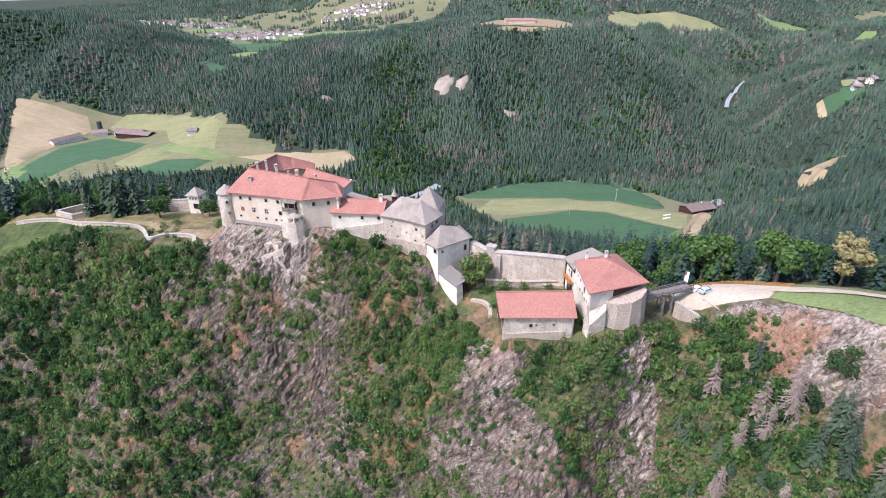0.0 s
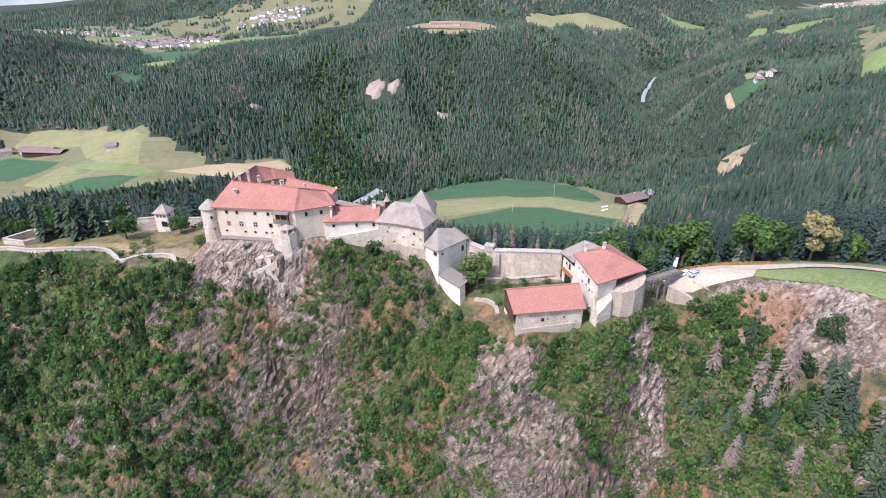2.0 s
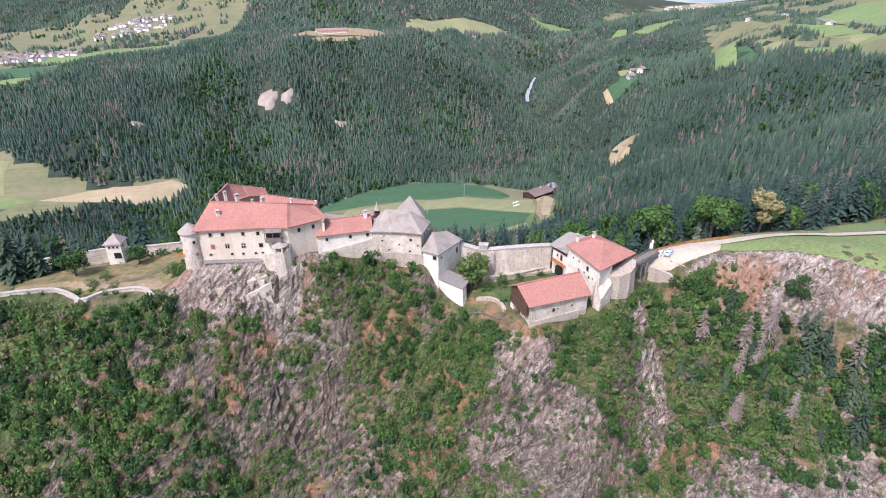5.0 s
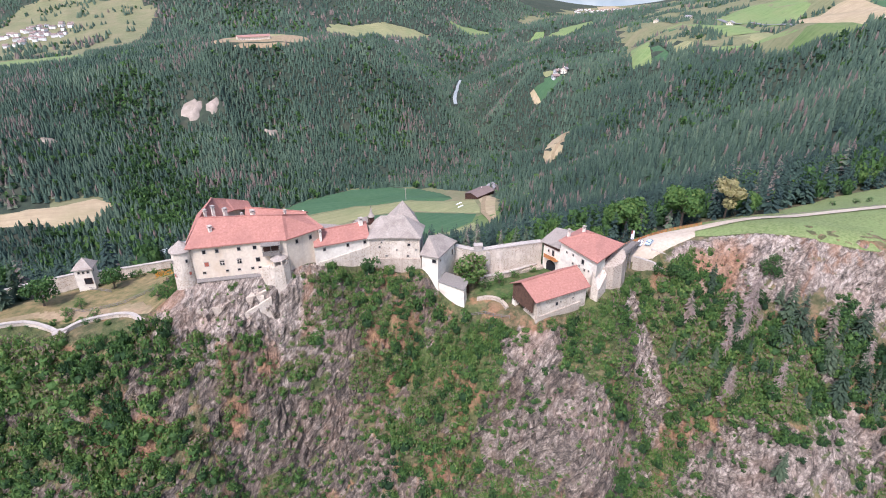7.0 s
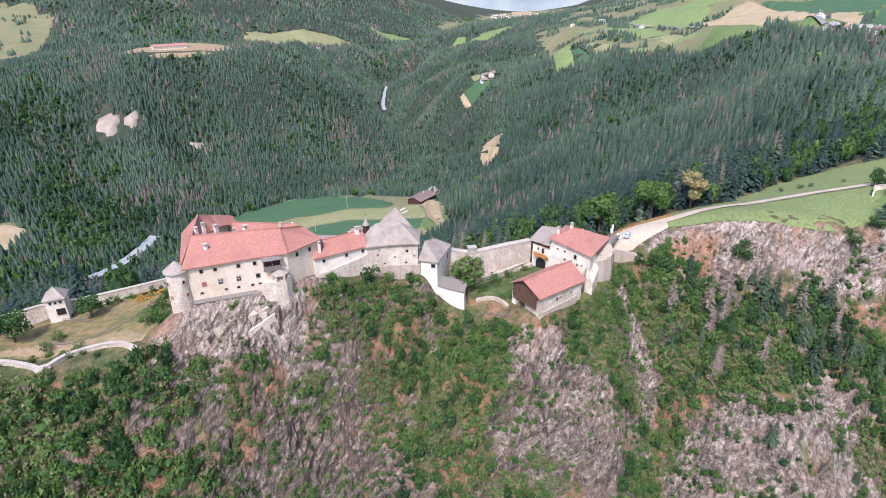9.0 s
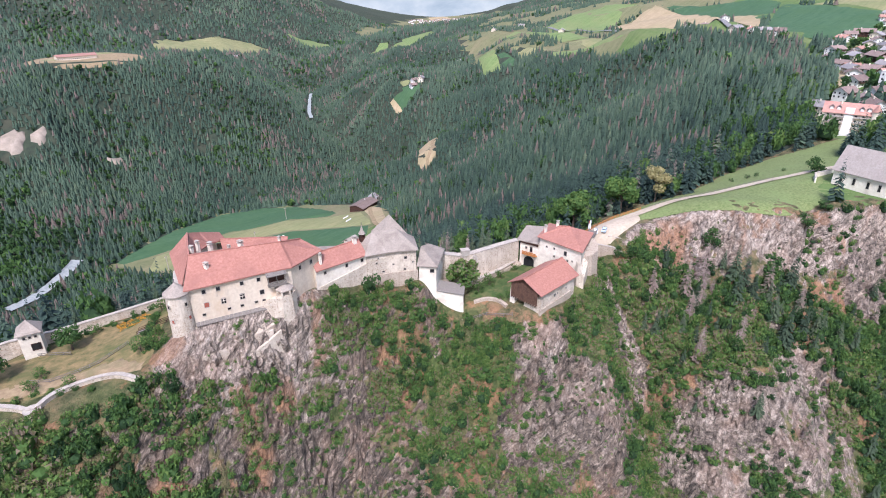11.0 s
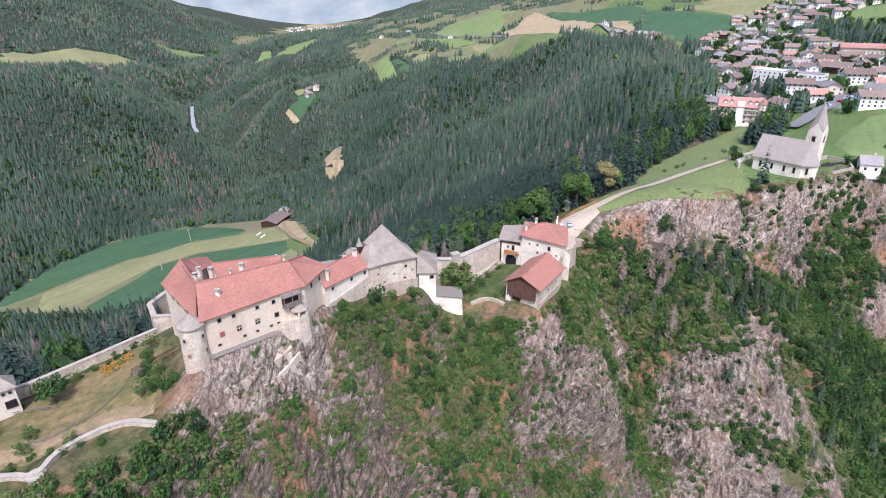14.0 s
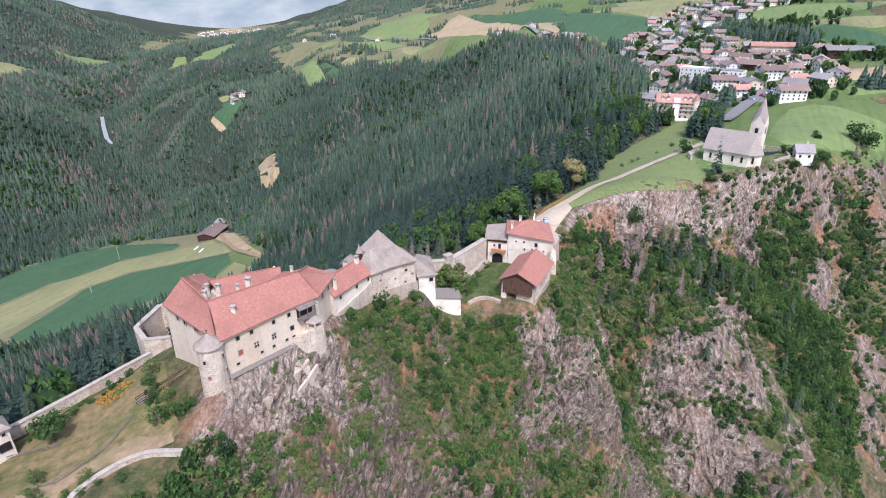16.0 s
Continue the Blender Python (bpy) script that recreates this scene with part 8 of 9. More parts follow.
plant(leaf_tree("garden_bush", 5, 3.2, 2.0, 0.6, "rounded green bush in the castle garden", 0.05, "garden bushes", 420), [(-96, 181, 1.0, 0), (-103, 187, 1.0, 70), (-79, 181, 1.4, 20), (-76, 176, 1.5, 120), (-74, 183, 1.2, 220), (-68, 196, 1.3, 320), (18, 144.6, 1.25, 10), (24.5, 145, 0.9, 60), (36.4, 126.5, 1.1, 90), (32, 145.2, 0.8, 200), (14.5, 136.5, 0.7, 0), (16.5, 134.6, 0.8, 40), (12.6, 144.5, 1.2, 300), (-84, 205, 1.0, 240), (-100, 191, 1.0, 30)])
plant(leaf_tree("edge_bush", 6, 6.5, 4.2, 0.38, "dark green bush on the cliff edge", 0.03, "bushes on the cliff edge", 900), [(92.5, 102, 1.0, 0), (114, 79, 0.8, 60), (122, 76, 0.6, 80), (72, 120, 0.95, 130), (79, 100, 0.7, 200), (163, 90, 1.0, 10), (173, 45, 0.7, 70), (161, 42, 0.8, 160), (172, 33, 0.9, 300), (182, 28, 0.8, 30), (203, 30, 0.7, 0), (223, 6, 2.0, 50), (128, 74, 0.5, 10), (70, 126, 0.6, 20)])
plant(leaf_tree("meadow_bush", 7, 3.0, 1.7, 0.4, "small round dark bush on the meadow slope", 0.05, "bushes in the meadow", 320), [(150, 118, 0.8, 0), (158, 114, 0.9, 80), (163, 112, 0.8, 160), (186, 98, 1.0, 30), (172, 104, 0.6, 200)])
plant(spruce_tree("spruce", 21, 17, 0.22, 0.34, "tall dark spruce beside the castle garden", "spruces by the castle"), [(-122, 206, 1.3, 0), (-128, 203, 1.4, 50), (-135, 209, 1.3, 90), (-141, 206, 1.15, 140), (-131, 214, 1.35, 200), (-118, 212, 1.0, 10), (-149, 218, 1.1, 70), (-160, 214, 1.0, 160), (-64, 214, 0.7, 20), (-76, 217, 0.75, 80), (-86, 219, 0.7, 150)], 1.0)
plant(spruce_tree("pine", 22, 15, 0.21, 0.62, "olive-green pine on the slope behind the castle wall", "pines by the castle"), [(18, 166, 0.9, 0), (25, 169, 1.0, 70), (33, 166, 0.85, 130), (41, 168, 1.0, 190), (48, 171, 0.9, 260), (12, 172, 1.0, 20), (55, 167, 0.8, 90), (2, 180, 0.95, 40), (-8, 186, 1.0, 160), (30, 178, 1.1, 10)], 1.0)
plant(spruce_tree("dried_spruce", 23, 16, 0.17, 0.95, "dried reddish-brown spruce behind the castle wall", "dried spruces"), [(21, 170, 0.9, 0), (28, 174, 1.0, 60), (37, 172, 0.8, 100), (160, 148, 1.0, 10), (176, 150, 0.8, 50), (5, 176, 0.9, 10)], 1.0)
plant(dead_tree("dead_spruce", 31, 19, "bare grey dead spruce standing in the gully"), [(81, 99, 1.05, 0), (70, 97, 0.7, 80), (75, 96, 0.75, 160), (63, 89, 0.7, 240), (71, 80, 0.75, 20), (87, 87, 0.65, 100), (92, 70, 0.6, 40)], 0.5)


# ---- church ----
church = thing("church", (146, 70, 15), "white village church with a steep grey roof and a pointed spire", "church")
c0, c1 = Vector((148.6, 81.2, 0)), Vector((142.6, 62.6, 0))
cd = (c1 - c0).normalized()
cn = Vector((-cd.y, cd.x, 0))
if cn.x < 0:
    cn = -cn
q = lambda u, v: (c0.x + cd.x * u + cn.x * v, c0.y + cd.y * u + cn.y * v)
CL = (c1 - c0).length
walls("nave_wall", [q(0, 0), q(0, 11), q(CL, 11), q(CL, 0)][::-1], 6, 21.8, MAT["white_plaster"], church)
walls("apse_wall", [q(CL, 1.2), q(CL + 3.2, 3.2), q(CL + 4.2, 5.6), q(CL + 3.2, 8.0), q(CL, 9.8)][::-1], 8, 21.4, MAT["white_plaster"], church)
e3 = lambda u, v, z: (*q(u, v), z)
grey_tile = surface("grey_tile", (0.29, 0.248, 0.22), (0.40, 0.35, 0.31), 1.5, (0.24, 0.205, 0.18), 0.2, 0.5)
roof_part("roof", [[e3(-0.8, -0.8, 21.2), e3(-0.8, 5.5, 30.2), e3(CL, 5.5, 30.2), e3(CL, -0.8, 21.2)], [e3(-0.8, 5.5, 30.2), e3(-0.8, 11.8, 21.2), e3(CL, 11.8, 21.2), e3(CL, 5.5, 30.2)]] +
          [[e3(*a, 21.0), e3(*b, 21.0), e3(CL, 5.5, 30.2)] for a, b in zip([(CL, -0.8), (CL + 3.6, 2.6), (CL + 4.9, 5.6), (CL + 3.6, 8.6)], [(CL + 3.6, 2.6), (CL + 4.9, 5.6), (CL + 3.6, 8.6), (CL, 11.8)])], grey_tile, church, 0.3)
bm = bmesh.new()
v3 = [bm.verts.new(e3(-0.02, v, z)) for v, z in ((0, 21.5), (11, 21.5), (5.5, 29.6))]
v4 = [bm.verts.new(e3(0.5, v, z)) for v, z in ((0, 21.5), (11, 21.5), (5.5, 29.6))]
bm.faces.new(v3), bm.faces.new(v4[::-1])
under(part("gable", bm, MAT["white_plaster"]), church)
for s in (3.2, 8.0, 13.0, 17.0):
    window(q(0, 0), q(CL, 0), s, 18.3, 0.9, 2.4, church, arch=True)
window(q(CL, 1.2), q(CL + 3.2, 3.2), 1.8, 18.2, 0.9, 2.6, church, arch=True)
tq = Vector((155.4, 60.2, 0))
tp4 = [tuple((tq + cd * a * 2.9 + cn * b * 2.9)[:2]) for a, b in ((-1, -1), (1, -1), (1, 1), (-1, 1))]
walls("tower_wall", tp4, 8, 33.0, MAT["white_plaster"], church)
for i in range(4):
    a, b = tp4[i], tp4[(i + 1) % 4]
    mid = ((a[0] + b[0]) / 2, (a[1] + b[1]) / 2)
    window(a, b, 2.9, 30.2, 1.3, 2.4, church, "belfry_opening", arch=True) if (a[0] - b[0]) * (mid[1] - tq.y) - (a[1] - b[1]) * (mid[0] - tq.x) > 0 else window(b, a, 2.9, 30.2, 1.3, 2.4, church, "belfry_opening", arch=True)
    bm = bmesh.new()
    g1, g2, g3 = Vector((*a, 33)), Vector((*b, 33)), Vector((*mid, 37.0))
    inn = (Vector((tq.x, tq.y, 0)) - Vector((*mid, 0))).normalized() * 0.5
    vv = [bm.verts.new(p) for p in (g1, g2, g3)] + [bm.verts.new(p + inn) for p in (g1, g2, g3)]
    bm.faces.new(vv[:3]), bm.faces.new(vv[:2:-1])
    for k in range(3):
        bm.faces.new((vv[k], vv[(k + 1) % 3], vv[3 + (k + 1) % 3], vv[3 + k]))
    bmesh.ops.recalc_face_normals(bm, faces=bm.faces)
    under(part("tower_gable", bm, MAT["white_plaster"]), church)
bm = bmesh.new()
sp = [Vector((*tp4[i], 33.4)) for i in range(4)]
md = [Vector(((tp4[i][0] + tp4[(i + 1) % 4][0]) / 2, (tp4[i][1] + tp4[(i + 1) % 4][1]) / 2, 36.8)) for i in range(4)]
apex = Vector((tq.x, tq.y, 45.4))
for i in range(4):
    slab(bm, [sp[i], md[i], apex], 0.15)
    slab(bm, [md[i - 1], sp[i], apex], 0.15)
bmesh.ops.remove_doubles(bm, verts=bm.verts, dist=0.01)
under(part("spire", bm, grey_tile), church)
bm = bmesh.new()
beam(bm, apex, apex + Vector((0, 0, 1.8)), 0.12)
under(part("cross", bm, MAT["metal_dark"]), church)
wall_run("churchyard_wall", [(146, 86), (153, 88), (163, 84)], [17.2, 17.4, 17.4], 0.5, 3, MAT["white_plaster"], "low white churchyard wall")
wall_run("churchyard_wall", [(156, 51), (166, 44), (176, 46), (180, 54), (170, 62)], [16.8, 17.4, 18.2, 18.0, 18.0], 0.5, 4, MAT["stone_cap"], "pale churchyard wall round the graves")
GRAVE = thing("gravestone", (168, 52, 16.6), "small dark gravestone on the grass", "gravestone", "gravestones")
bm = bmesh.new()
box(bm, (0, 0, 0.5), (0.7, 0.2, 1.1))
box(bm, (0, -0.5, 0.1), (0.9, 1.4, 0.2))
part("stone", bm, MAT["metal_dark"], GRAVE)
for i in range(6):
    for j in range(4):
        if i or j:
            x, y = 168 + i * 1.6 - j * 0.9, 52 - i * 0.8 - j * 0.2 + j * 1.8
            copy_thing(GRAVE, pose(x, y, float(ground(x, y)) + 0.1, 0, 0, -30))
GRAVE.matrix_basis = pose(168, 52, float(ground(168, 52)) + 0.1, 0, 0, -30)


# ---- houses ----
def house(name, w, d, h, rise, wall, roof, label, category="house", floors=2, balcony_=True, over=1.35):
    """Gabled alpine house at the origin, ridge along x."""
    t = thing(name, (0, 0, 0), label, category)
    bm = bmesh.new()
    prism(bm, [(-w / 2, -d / 2), (w / 2, -d / 2), (w / 2, d / 2), (-w / 2, d / 2)], -3, h)
    for s in (-1, 1):
        x = s * (w / 2 - 0.01)
        vs = [bm.verts.new(p) for p in ((x, -d / 2, h), (x, d / 2, h), (x, 0, h + rise))]
        vi = [bm.verts.new(p) for p in ((x - s * 0.4, -d / 2, h), (x - s * 0.4, d / 2, h), (x - s * 0.4, 0, h + rise))]
        bm.faces.new(vs), bm.faces.new(vi[::-1])
        for k in range(3):
            bm.faces.new((vs[k], vs[(k + 1) % 3], vi[(k + 1) % 3], vi[k]))
    bmesh.ops.recalc_face_normals(bm, faces=bm.faces)
    part("wall", bm, wall, t)
    k = over * rise / (d / 2)
    bm = bmesh.new()
    slab(bm, [(-w / 2 - over, -d / 2 - over, h - k + 0.25), (w / 2 + over, -d / 2 - over, h - k + 0.25), (w / 2 + over, 0, h + rise + 0.25), (-w / 2 - over, 0, h + rise + 0.25)], 0.25)
    slab(bm, [(-w / 2 - over, 0, h + rise + 0.25), (w / 2 + over, 0, h + rise + 0.25), (w / 2 + over, d / 2 + over, h - k + 0.25), (-w / 2 - over, d / 2 + over, h - k + 0.25)], 0.25)
    part("roof", bm, roof, t)
    bm = bmesh.new()
    box(bm, (w * 0.2, d * 0.12, h + rise + 0.3), (0.7, 0.7, 1.6))
    part("chimney", bm, MAT["white_plaster"], t)
    for fl in range(floors):
        z = 1.5 + fl * (h - 0.6) / floors
        n = max(2, int(w / 3.2))
        for i in range(n):
            x = -w / 2 + (i + 0.5) * w / n
            for sy in (-1, 1):
                bm = bmesh.new()
                box(bm, (x, sy * (d / 2 + 0.02), z), (1.0, 0.12, 1.2))
                part("window", bm, MAT["glass_dark"], t)
        m = max(2, int(d / 3.2))
        for i in range(m):
            y = -d / 2 + (i + 0.5) * d / m
            for sx in (-1, 1):
                bm = bmesh.new()
                box(bm, (sx * (w / 2 + 0.02), y, z), (0.12, 1.0, 1.2))
                part("window", bm, MAT["glass_dark"], t)
    if balcony_:
        bm = bmesh.new()
        z = 1.5 + (floors - 1) * (h - 0.6) / floors - 0.9
        box(bm, (0, -d / 2 - 0.6, z), (w * 0.85, 1.1, 0.14))
        box(bm, (0, -d / 2 - 1.12, z + 0.5), (w * 0.85, 0.1, 0.95))
        part("balcony", bm, MAT["dark_wood"], t)
    return t


brown_tile = surface("brown_tile", (0.19, 0.135, 0.115), (0.29, 0.22, 0.19), 1.2, (0.14, 0.1, 0.09), 0.15, 0.4, obj_random=0.25)
grey_roof = surface("grey_roof", (0.24, 0.22, 0.215), (0.34, 0.315, 0.30), 1.0, (0.2, 0.18, 0.18), 0.1, 0.4, obj_random=0.2)
red_roof = surface("red_roof", (0.36, 0.19, 0.15), (0.46, 0.27, 0.215), 1.0, (0.33, 0.14, 0.11), 0.12, 0.4, obj_random=0.15)
white_wall = surface("white_wall", (0.74, 0.71, 0.66), (0.82, 0.8, 0.75), 0.6, (0.62, 0.58, 0.52), 0.1, 0.3, obj_random=0.08)
cream_wall = surface("cream_wall", (0.70, 0.60, 0.47), (0.78, 0.69, 0.56), 0.6, (0.6, 0.5, 0.4), 0.1, 0.3, obj_random=0.08)
TYPES = [
    house("house", 12, 10, 5.4, 2.7, white_wall, brown_tile, "white alpine house with a brown gable roof and balcony"),
    house("house", 11, 9.5, 5.2, 2.5, white_wall, red_roof, "white alpine house with a reddish tiled gable roof"),
    house("house", 13.5, 11, 5.8, 2.8, cream_wall, grey_roof, "cream village house with a wide grey gable roof"),
    house("house", 17, 11, 7.4, 2.8, white_wall, brown_tile, "long white guest house with a brown tiled roof", floors=3),
    house("farm_barn", 20, 11, 5.2, 3.2, MAT["dark_wood"], brown_tile, "dark timber barn with a brown tiled roof", "barn", 1, False),
]
SPOTS = [(585, 188), (538, 165), (456, 128), (312, 84), (330, 66), (415, 75), (424, 58), (434, 42), (408, 28), (420, 10), (374, 45), (355, 30), (350, 14), (366, 4), (310, 36), (344, 58), (513, 117), (504, 94), (495, 71), (517, 51), (531, 31), (504, 1), (663, 209), (616, 190), (630, 172), (645, 152), (618, 140), (645, 112), (592, 101), (625, 85), (573, 77)]
SPOTS2 = [(814, 181), (851, 170), (866, 152), (744, 168), (733, 150), (824, 147), (877, 136), (892, 124), (816, 128), (735, 114), (650, 130), (895, 106), (912, 94), (880, 79), (888, 60), (868, 50), (959, 122), (850, 100), (963, 142), (890, 32), (900, 14), (992, 57), (925, 62), (780, 165), (795, 140), (768, 132), (845, 118), (832, 100), (860, 78), (700, 140), (690, 168), (720, 175), (672, 150), (930, 118), (940, 90), (800, 112)]
SPOTS3 = [(782, 419), (744, 377), (736, 352), (693, 320), (688, 300), (677, 282), (668, 262), (827, 495), (948, 757), (1148, 1019), (1106, 1080), (874, 975), (645, 884), (636, 878), (652, 872), (529, 1742), (547, 1716), (751, 1877), (485, 1669), (752, 1030)]
_g = np.random.default_rng(5)
_used = set()
# more houses fill the village between the lanes
HAMLET = [(325, 128), (420, 138), (560, 172), (690, 205), (860, 195), (975, 150), (985, 60), (880, 30), (700, 100), (560, 62), (470, 30), (400, 5), (345, 8), (318, 34)]
_all = SPOTS + SPOTS2 + [(290, 106), (398, 100), (392, 78), (531, 31), (545, 40), (470, -14)]
for _n in range(900):
    _x, _y = float(_g.uniform(318, 985)), float(_g.uniform(0, 205))
    _gap = 17 if _x < 480 else 20
    if inside(HAMLET, [_x], [_y])[0] and min(math.hypot(_x - a, _y - b) for a, b in _all) > _gap and min(math.hypot(_x - a, (_y - b)) for a, b in ((300, 62), (330, 50), (360, 60), (390, 70), (640, 60), (620, 50), (680, 75))) > 13 and len(SPOTS2) < 98:
        SPOTS2.append((_x, _y))
        _all.append((_x, _y))
for _i, (_x, _y) in enumerate(SPOTS + SPOTS2 + SPOTS3):
    _k = int(_g.choice([0, 0, 0, 0, 2, 2, 2, 1, 3]))
    if _i in (6, 19, 58, 74, 80, 95):
        _k = 4
    _m = pose(_x, _y, float(ground(_x, _y)) + 0.3, 0, 0, float(_g.choice([20, 35, 110, 125, 70, -15]) + _g.uniform(-8, 8)))
    if _k in _used:
        tagged(copy_thing(TYPES[_k], _m), group="village houses")
    else:
        tagged(TYPES[_k], group="village houses").matrix_basis = _m
        _used.add(_k)
# far towns, too small to tell their houses apart
_pts = []
for _cx, _cy, _rx, _ry, _n in ((-560, 1820, 150, 110, 90), (-330, 2230, 130, 90, 60), (-900, 2150, 200, 90, 40), (2150, 2480, 260, 130, 170), (2480, 2640, 280, 160, 150), (2750, 2950, 260, 200, 120), (2000, 2420, 160, 60, 50)):
    _a = _g.uniform(0, 6.28, _n)
    _r = np.sqrt(_g.uniform(0, 1, _n))
    _pts += list(zip(_cx + _rx * _r * np.cos(_a), _cy + _ry * _r * np.sin(_a)))
bm = bmesh.new()
for _x, _y in _pts:
    _w, _d, _t = _g.uniform(10, 20), _g.uniform(9, 13), _g.uniform(0, 180)
    _z = float(ground(_x, _y)) + 3
    box(bm, (_x, _y, _z), (_w, _d, 9), _t, 0, 0)
    c, s = math.cos(radians(_t)), math.sin(radians(_t))
    f = lambda u, v, z: (_x + u * c - v * s, _y + u * s + v * c, z)
    slab(bm, [f(-_w / 2 - 1, -_d / 2 - 1, _z + 4.2), f(_w / 2 + 1, -_d / 2 - 1, _z + 4.2), f(_w / 2 + 1, 0, _z + 7.5), f(-_w / 2 - 1, 0, _z + 7.5)], 0.4, 1)
    slab(bm, [f(-_w / 2 - 1, 0, _z + 7.5), f(_w / 2 + 1, 0, _z + 7.5), f(_w / 2 + 1, _d / 2 + 1, _z + 4.2), f(-_w / 2 - 1, _d / 2 + 1, _z + 4.2)], 0.4, 1)
tagged(part("far_town_houses", bm, [white_wall, brown_tile]), "pale houses of distant valley towns", "houses", kind="stuff")

# inn beside the church, chapel, farms, stadium-like hall on the far hill
inn = house("inn", 24, 17, 11.5, 4.2, cream_wall, red_roof, "large cream inn with a red tiled roof and balconies", "hotel", 4)
for _z in (3.2, 6.0, 8.8):
    bm = bmesh.new()
    for _x0, _x1 in ((-11.5, -2.2), (2.2, 11.5)):
        box(bm, ((_x0 + _x1) / 2, 9.1, _z), (_x1 - _x0, 1.4, 0.16))
        box(bm, ((_x0 + _x1) / 2, 9.75, _z + 0.5), (_x1 - _x0, 0.1, 0.95))
    part("balcony", bm, MAT["stone_cap"], inn, "pale balcony with a parapet")
bm = bmesh.new()
prism(bm, [(-2.2, 8.4), (2.2, 8.4), (2.2, 9.4), (-2.2, 9.4)], -2, 14.4)
part("stair_bay", bm, white_wall, inn, "white projecting stair bay")
for _x in (-9, -5.5, 5.5, 9):
    bm = bmesh.new()
    box(bm, (_x, 5.6, 13.0), (1.8, 2.4, 1.8))
    part("dormer", bm, white_wall, inn)
    bm = bmesh.new()
    slab(bm, [(_x - 1.3, 7.2, 13.8), (_x, 7.2, 14.9), (_x, 3.4, 14.9), (_x - 1.3, 3.4, 13.8)], 0.15)
    slab(bm, [(_x, 7.2, 14.9), (_x + 1.3, 7.2, 13.8), (_x + 1.3, 3.4, 13.8), (_x, 3.4, 14.9)], 0.15)
    part("dormer_roof", bm, brown_tile, inn)
bm = bmesh.new()
ring(bm, (-12.4, 8.4), 2.2, -2, 2.2, 13.2, 12)
part("corner_turret", bm, cream_wall, inn)
bm = bmesh.new()
ring(bm, (-12.4, 8.4), 2.6, 13.2, 0.1, 17.4, 12)
part("turret_roof", bm, red_roof, inn)
bm = bmesh.new()
prism(bm, [(-13, 10), (11, 10), (11, 14.5), (-13, 14.5)], -3, 0.8)
part("terrace", bm, white_wall, inn, "white terrace before the inn")
inn.matrix_basis = pose(290, 106, float(ground(290, 106)) + 0.2, 0, 0, 100)
hall = house("school", 22, 14, 9.5, 0.6, white_wall, white_wall, "white flat-roofed village school", "building", 3, False, 0.1)
hall.matrix_basis = pose(398, 100, float(ground(398, 100)) + 0.2, 0, 0, 70)
hall2 = house("school", 30, 13, 6.5, 0.5, white_wall, grey_roof, "long white flat-roofed village hall", "building", 2, False, 0.1)
hall2.matrix_basis = pose(392, 78, float(ground(392, 78)) + 0.2, 0, 0, 75)
chapel = house("chapel_house", 8, 6, 3.6, 3.0, white_wall, grey_roof, "small white house below the church with a grey roof", "house", 1, False, 0.5)
chapel.matrix_basis = pose(172, 38.5, float(ground(172, 38.5)) + 0.2, 0, 0, -72)
for _x, _y, _a, _w, _d, _wall, _roof, _l in ((531, 31, 96, 55, 15, cream_wall, red_roof, "long red-roofed agricultural hall"), (545, 40, 96, 50, 16, MAT["grey_wood"], grey_roof, "long grey-roofed agricultural hall"), (470, -14, 100, 34, 18, MAT["dark_wood"], grey_roof, "dark farm barn with a grey roof"), (291, 590, 20, 34, 20, MAT["dark_wood"], brown_tile, "large brown-roofed farm barn in the valley"), (322, 612, 35, 14, 11, white_wall, grey_roof, "white farmhouse in the valley"), (-601, 872, 62, 46, 12, white_wall, brown_tile, "long low stable on the far field"), (-500, 893, -14, 62, 18, MAT["dark_wood"], brown_tile, "long brown-roofed farm stable"), (-520, 915, -14, 52, 14, white_wall, brown_tile, "long white-walled farm stable"), (-577, 925, 30, 22, 16, white_wall, brown_tile, "farmhouse with a brown hipped roof"), (-378, 830, 10, 14, 11, white_wall, brown_tile, "white farmhouse on the meadow"), (159, 1244, 0, 62, 22, cream_wall, red_roof, "low red-roofed hall on the far hilltop"), (744, 377, 40, 30, 12, MAT["dark_wood"], brown_tile, "dark barn by the tan field")):
    _h = house("farm_building", _w, _d, 5.5, 3.0, _wall, _roof, _l, "farm building", 1, False)
    _h.matrix_basis = pose(_x, _y, float(ground(_x, _y)) + 0.8, 0, 0, _a)
silo = thing("silo", (-590, 950, float(ground(-590, 950))), "dark cylindrical farm silo", "silo")
bm = bmesh.new()
ring(bm, (-590, 950), 4, float(ground(-590, 950)) - 2, 4, float(ground(-590, 950)) + 15, 14)
under(part("drum", bm, MAT["metal_dark"]), silo)
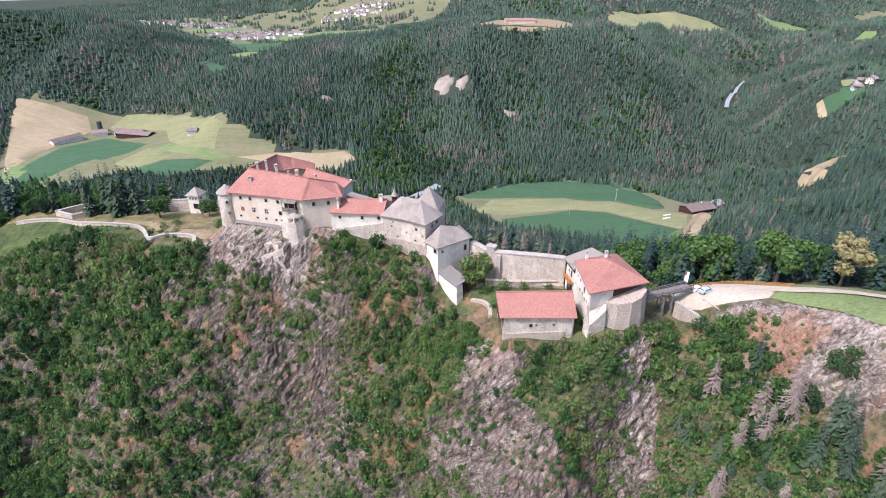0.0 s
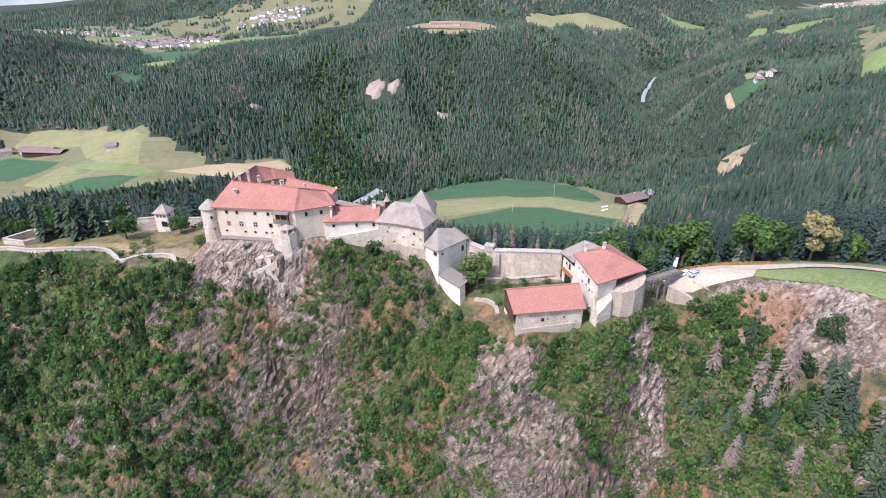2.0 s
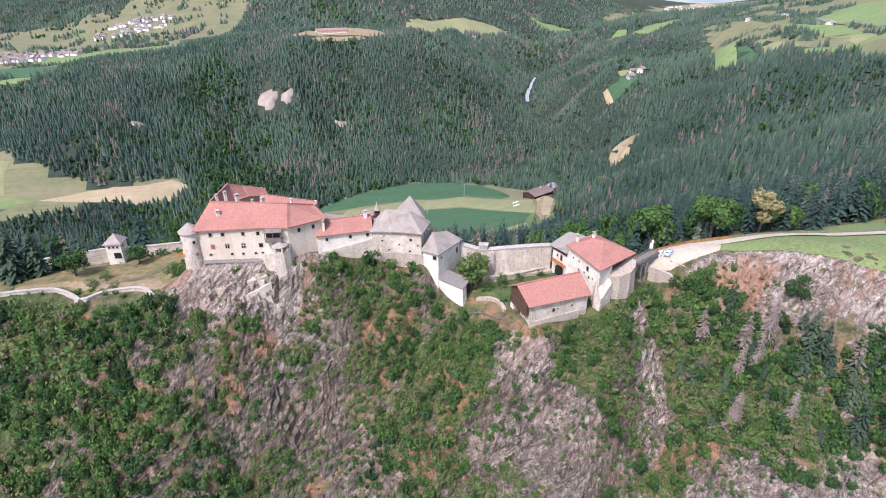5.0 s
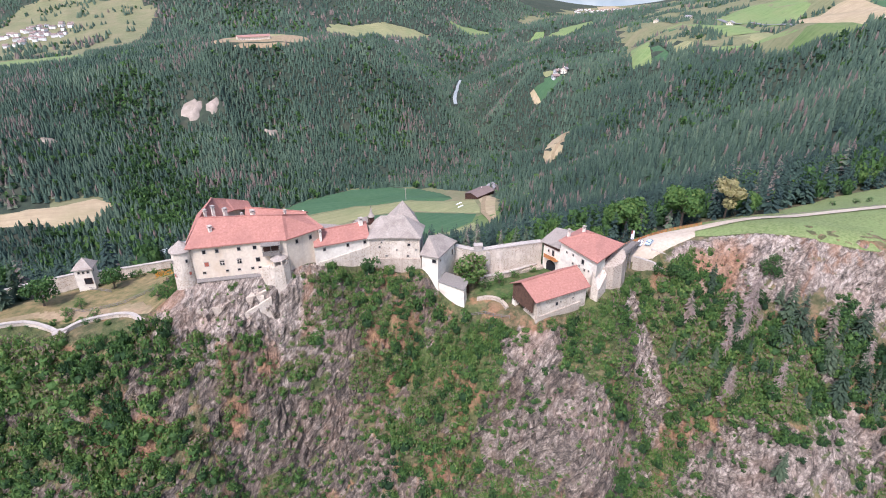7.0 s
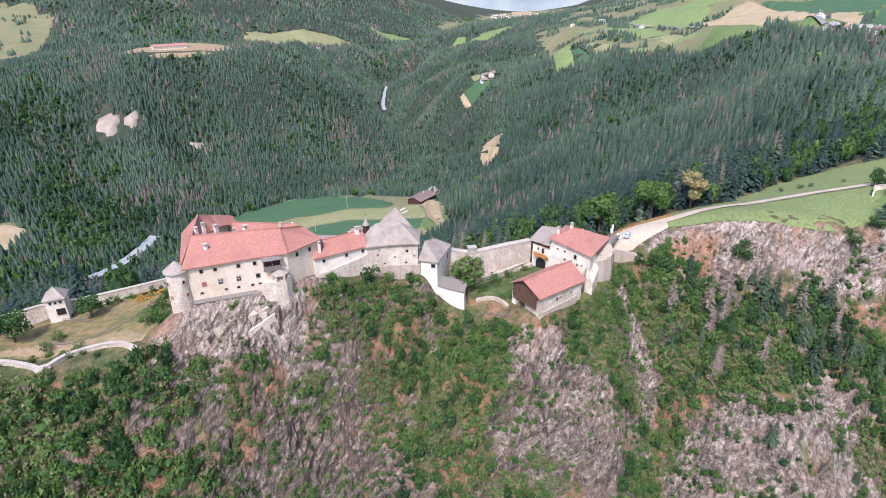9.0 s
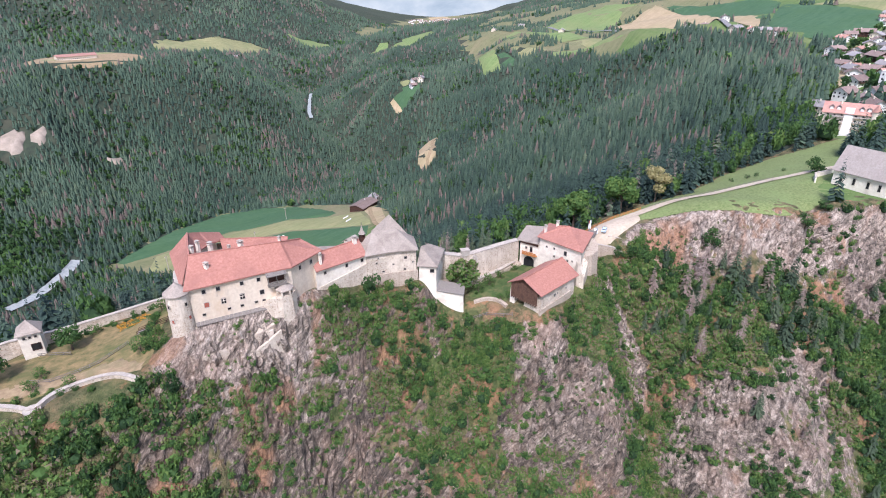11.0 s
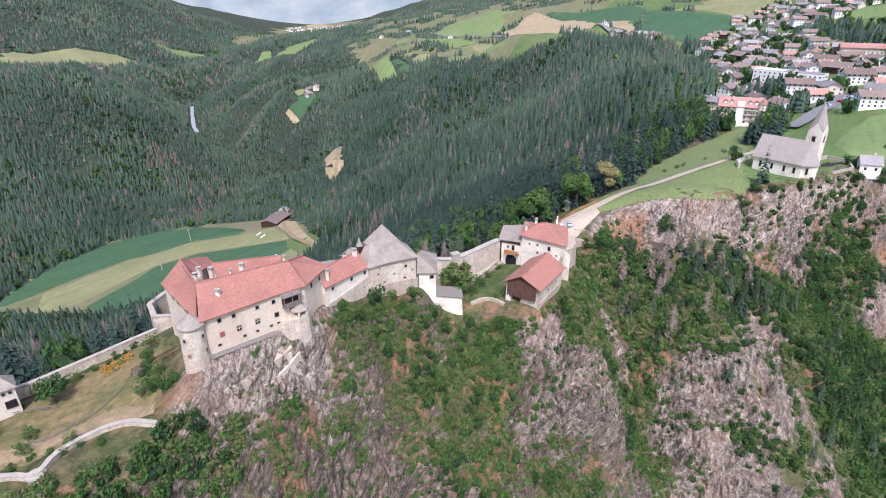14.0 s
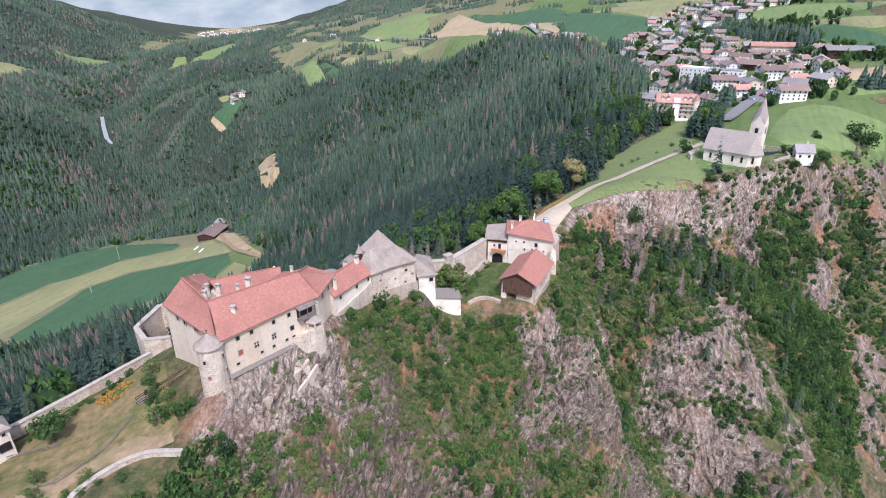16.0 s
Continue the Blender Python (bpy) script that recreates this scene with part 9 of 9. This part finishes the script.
# pale silage bales and a power pole in the valley field
for _i, (_x, _y) in enumerate(((243, 556), (250, 572))):
    _b = thing("bale_row", (_x, _y, float(ground(_x, _y)) + 1), "row of white wrapped silage bales on the field", "bales", "bale rows", 20)
    for k in range(5):
        bm = bmesh.new()
        bmesh.ops.create_icosphere(bm, subdivisions=2, radius=0.9, matrix=pose(k * 2.0 - 4, 0, 0.4))
        part("bale", bm, CAR_WHITE, _b)
for _x, _y in ((222, 668), (150, 610), (60, 640)):
    _z = float(ground(_x, _y))
    _p = thing("power_pole", (_x, _y, _z), "thin grey power pole in the valley field", "pole", "power poles")
    bm = bmesh.new()
    limb(bm, (0, 0, -1), (0, 0, 17), 0.5, 0.25)
    beam(bm, (-2, 0, 15.5), (2, 0, 15.5), 0.3)
    part("mast", bm, MAT["stone_cap"], _p)
# trees among the houses
_x, _y = _g.uniform(268, 980, 1500), _g.uniform(-40, 215, 1500)
_k = inside(VILLAGE, _x, _y) & free(_x, _y) & (np.array([min(math.hypot(a - p, b - r) for p, r in _all) for a, b in zip(_x, _y)]) > 9.5)
_x, _y = _x[_k], _y[_k]
_h = _g.uniform(4, 11, len(_x))
stuff("village_trees", [crown_shape(161 + i, 46, 0.24) for i in range(4)], np.c_[_x, _y, ground(_x, _y)], _h, _h * _g.uniform(0.75, 1.1, len(_x)), _g.uniform(0.1, 0.65, len(_x)), TINT["broadleaf"], "garden trees between the village houses", "trees", 0.8)
# dark spruce clumps on the hill behind the village and beside its lanes
_cl = [(765, 100, 26), (745, 75, 24), (700, 64, 24), (645, 52, 24), (610, 36, 22), (585, 22, 20), (548, 12, 16), (520, 14, 8), (640, 205, 22), (560, 190, 20), (470, 165, 16), (330, 110, 8), (310, 74, 7), (350, 96, 10), (423, 158, 18), (715, 140, 9), (860, 120, 9), (352, -16, 9)]
_pp = np.array([(cx + r * q * math.cos(a), cy + r * q * 0.8 * math.sin(a)) for cx, cy, r in _cl for q, a in zip(np.sqrt(_g.uniform(0, 1, int(r * 1.8))), _g.uniform(0, 6.28, int(r * 1.8)))])
_h = _g.uniform(9, 17, len(_pp))
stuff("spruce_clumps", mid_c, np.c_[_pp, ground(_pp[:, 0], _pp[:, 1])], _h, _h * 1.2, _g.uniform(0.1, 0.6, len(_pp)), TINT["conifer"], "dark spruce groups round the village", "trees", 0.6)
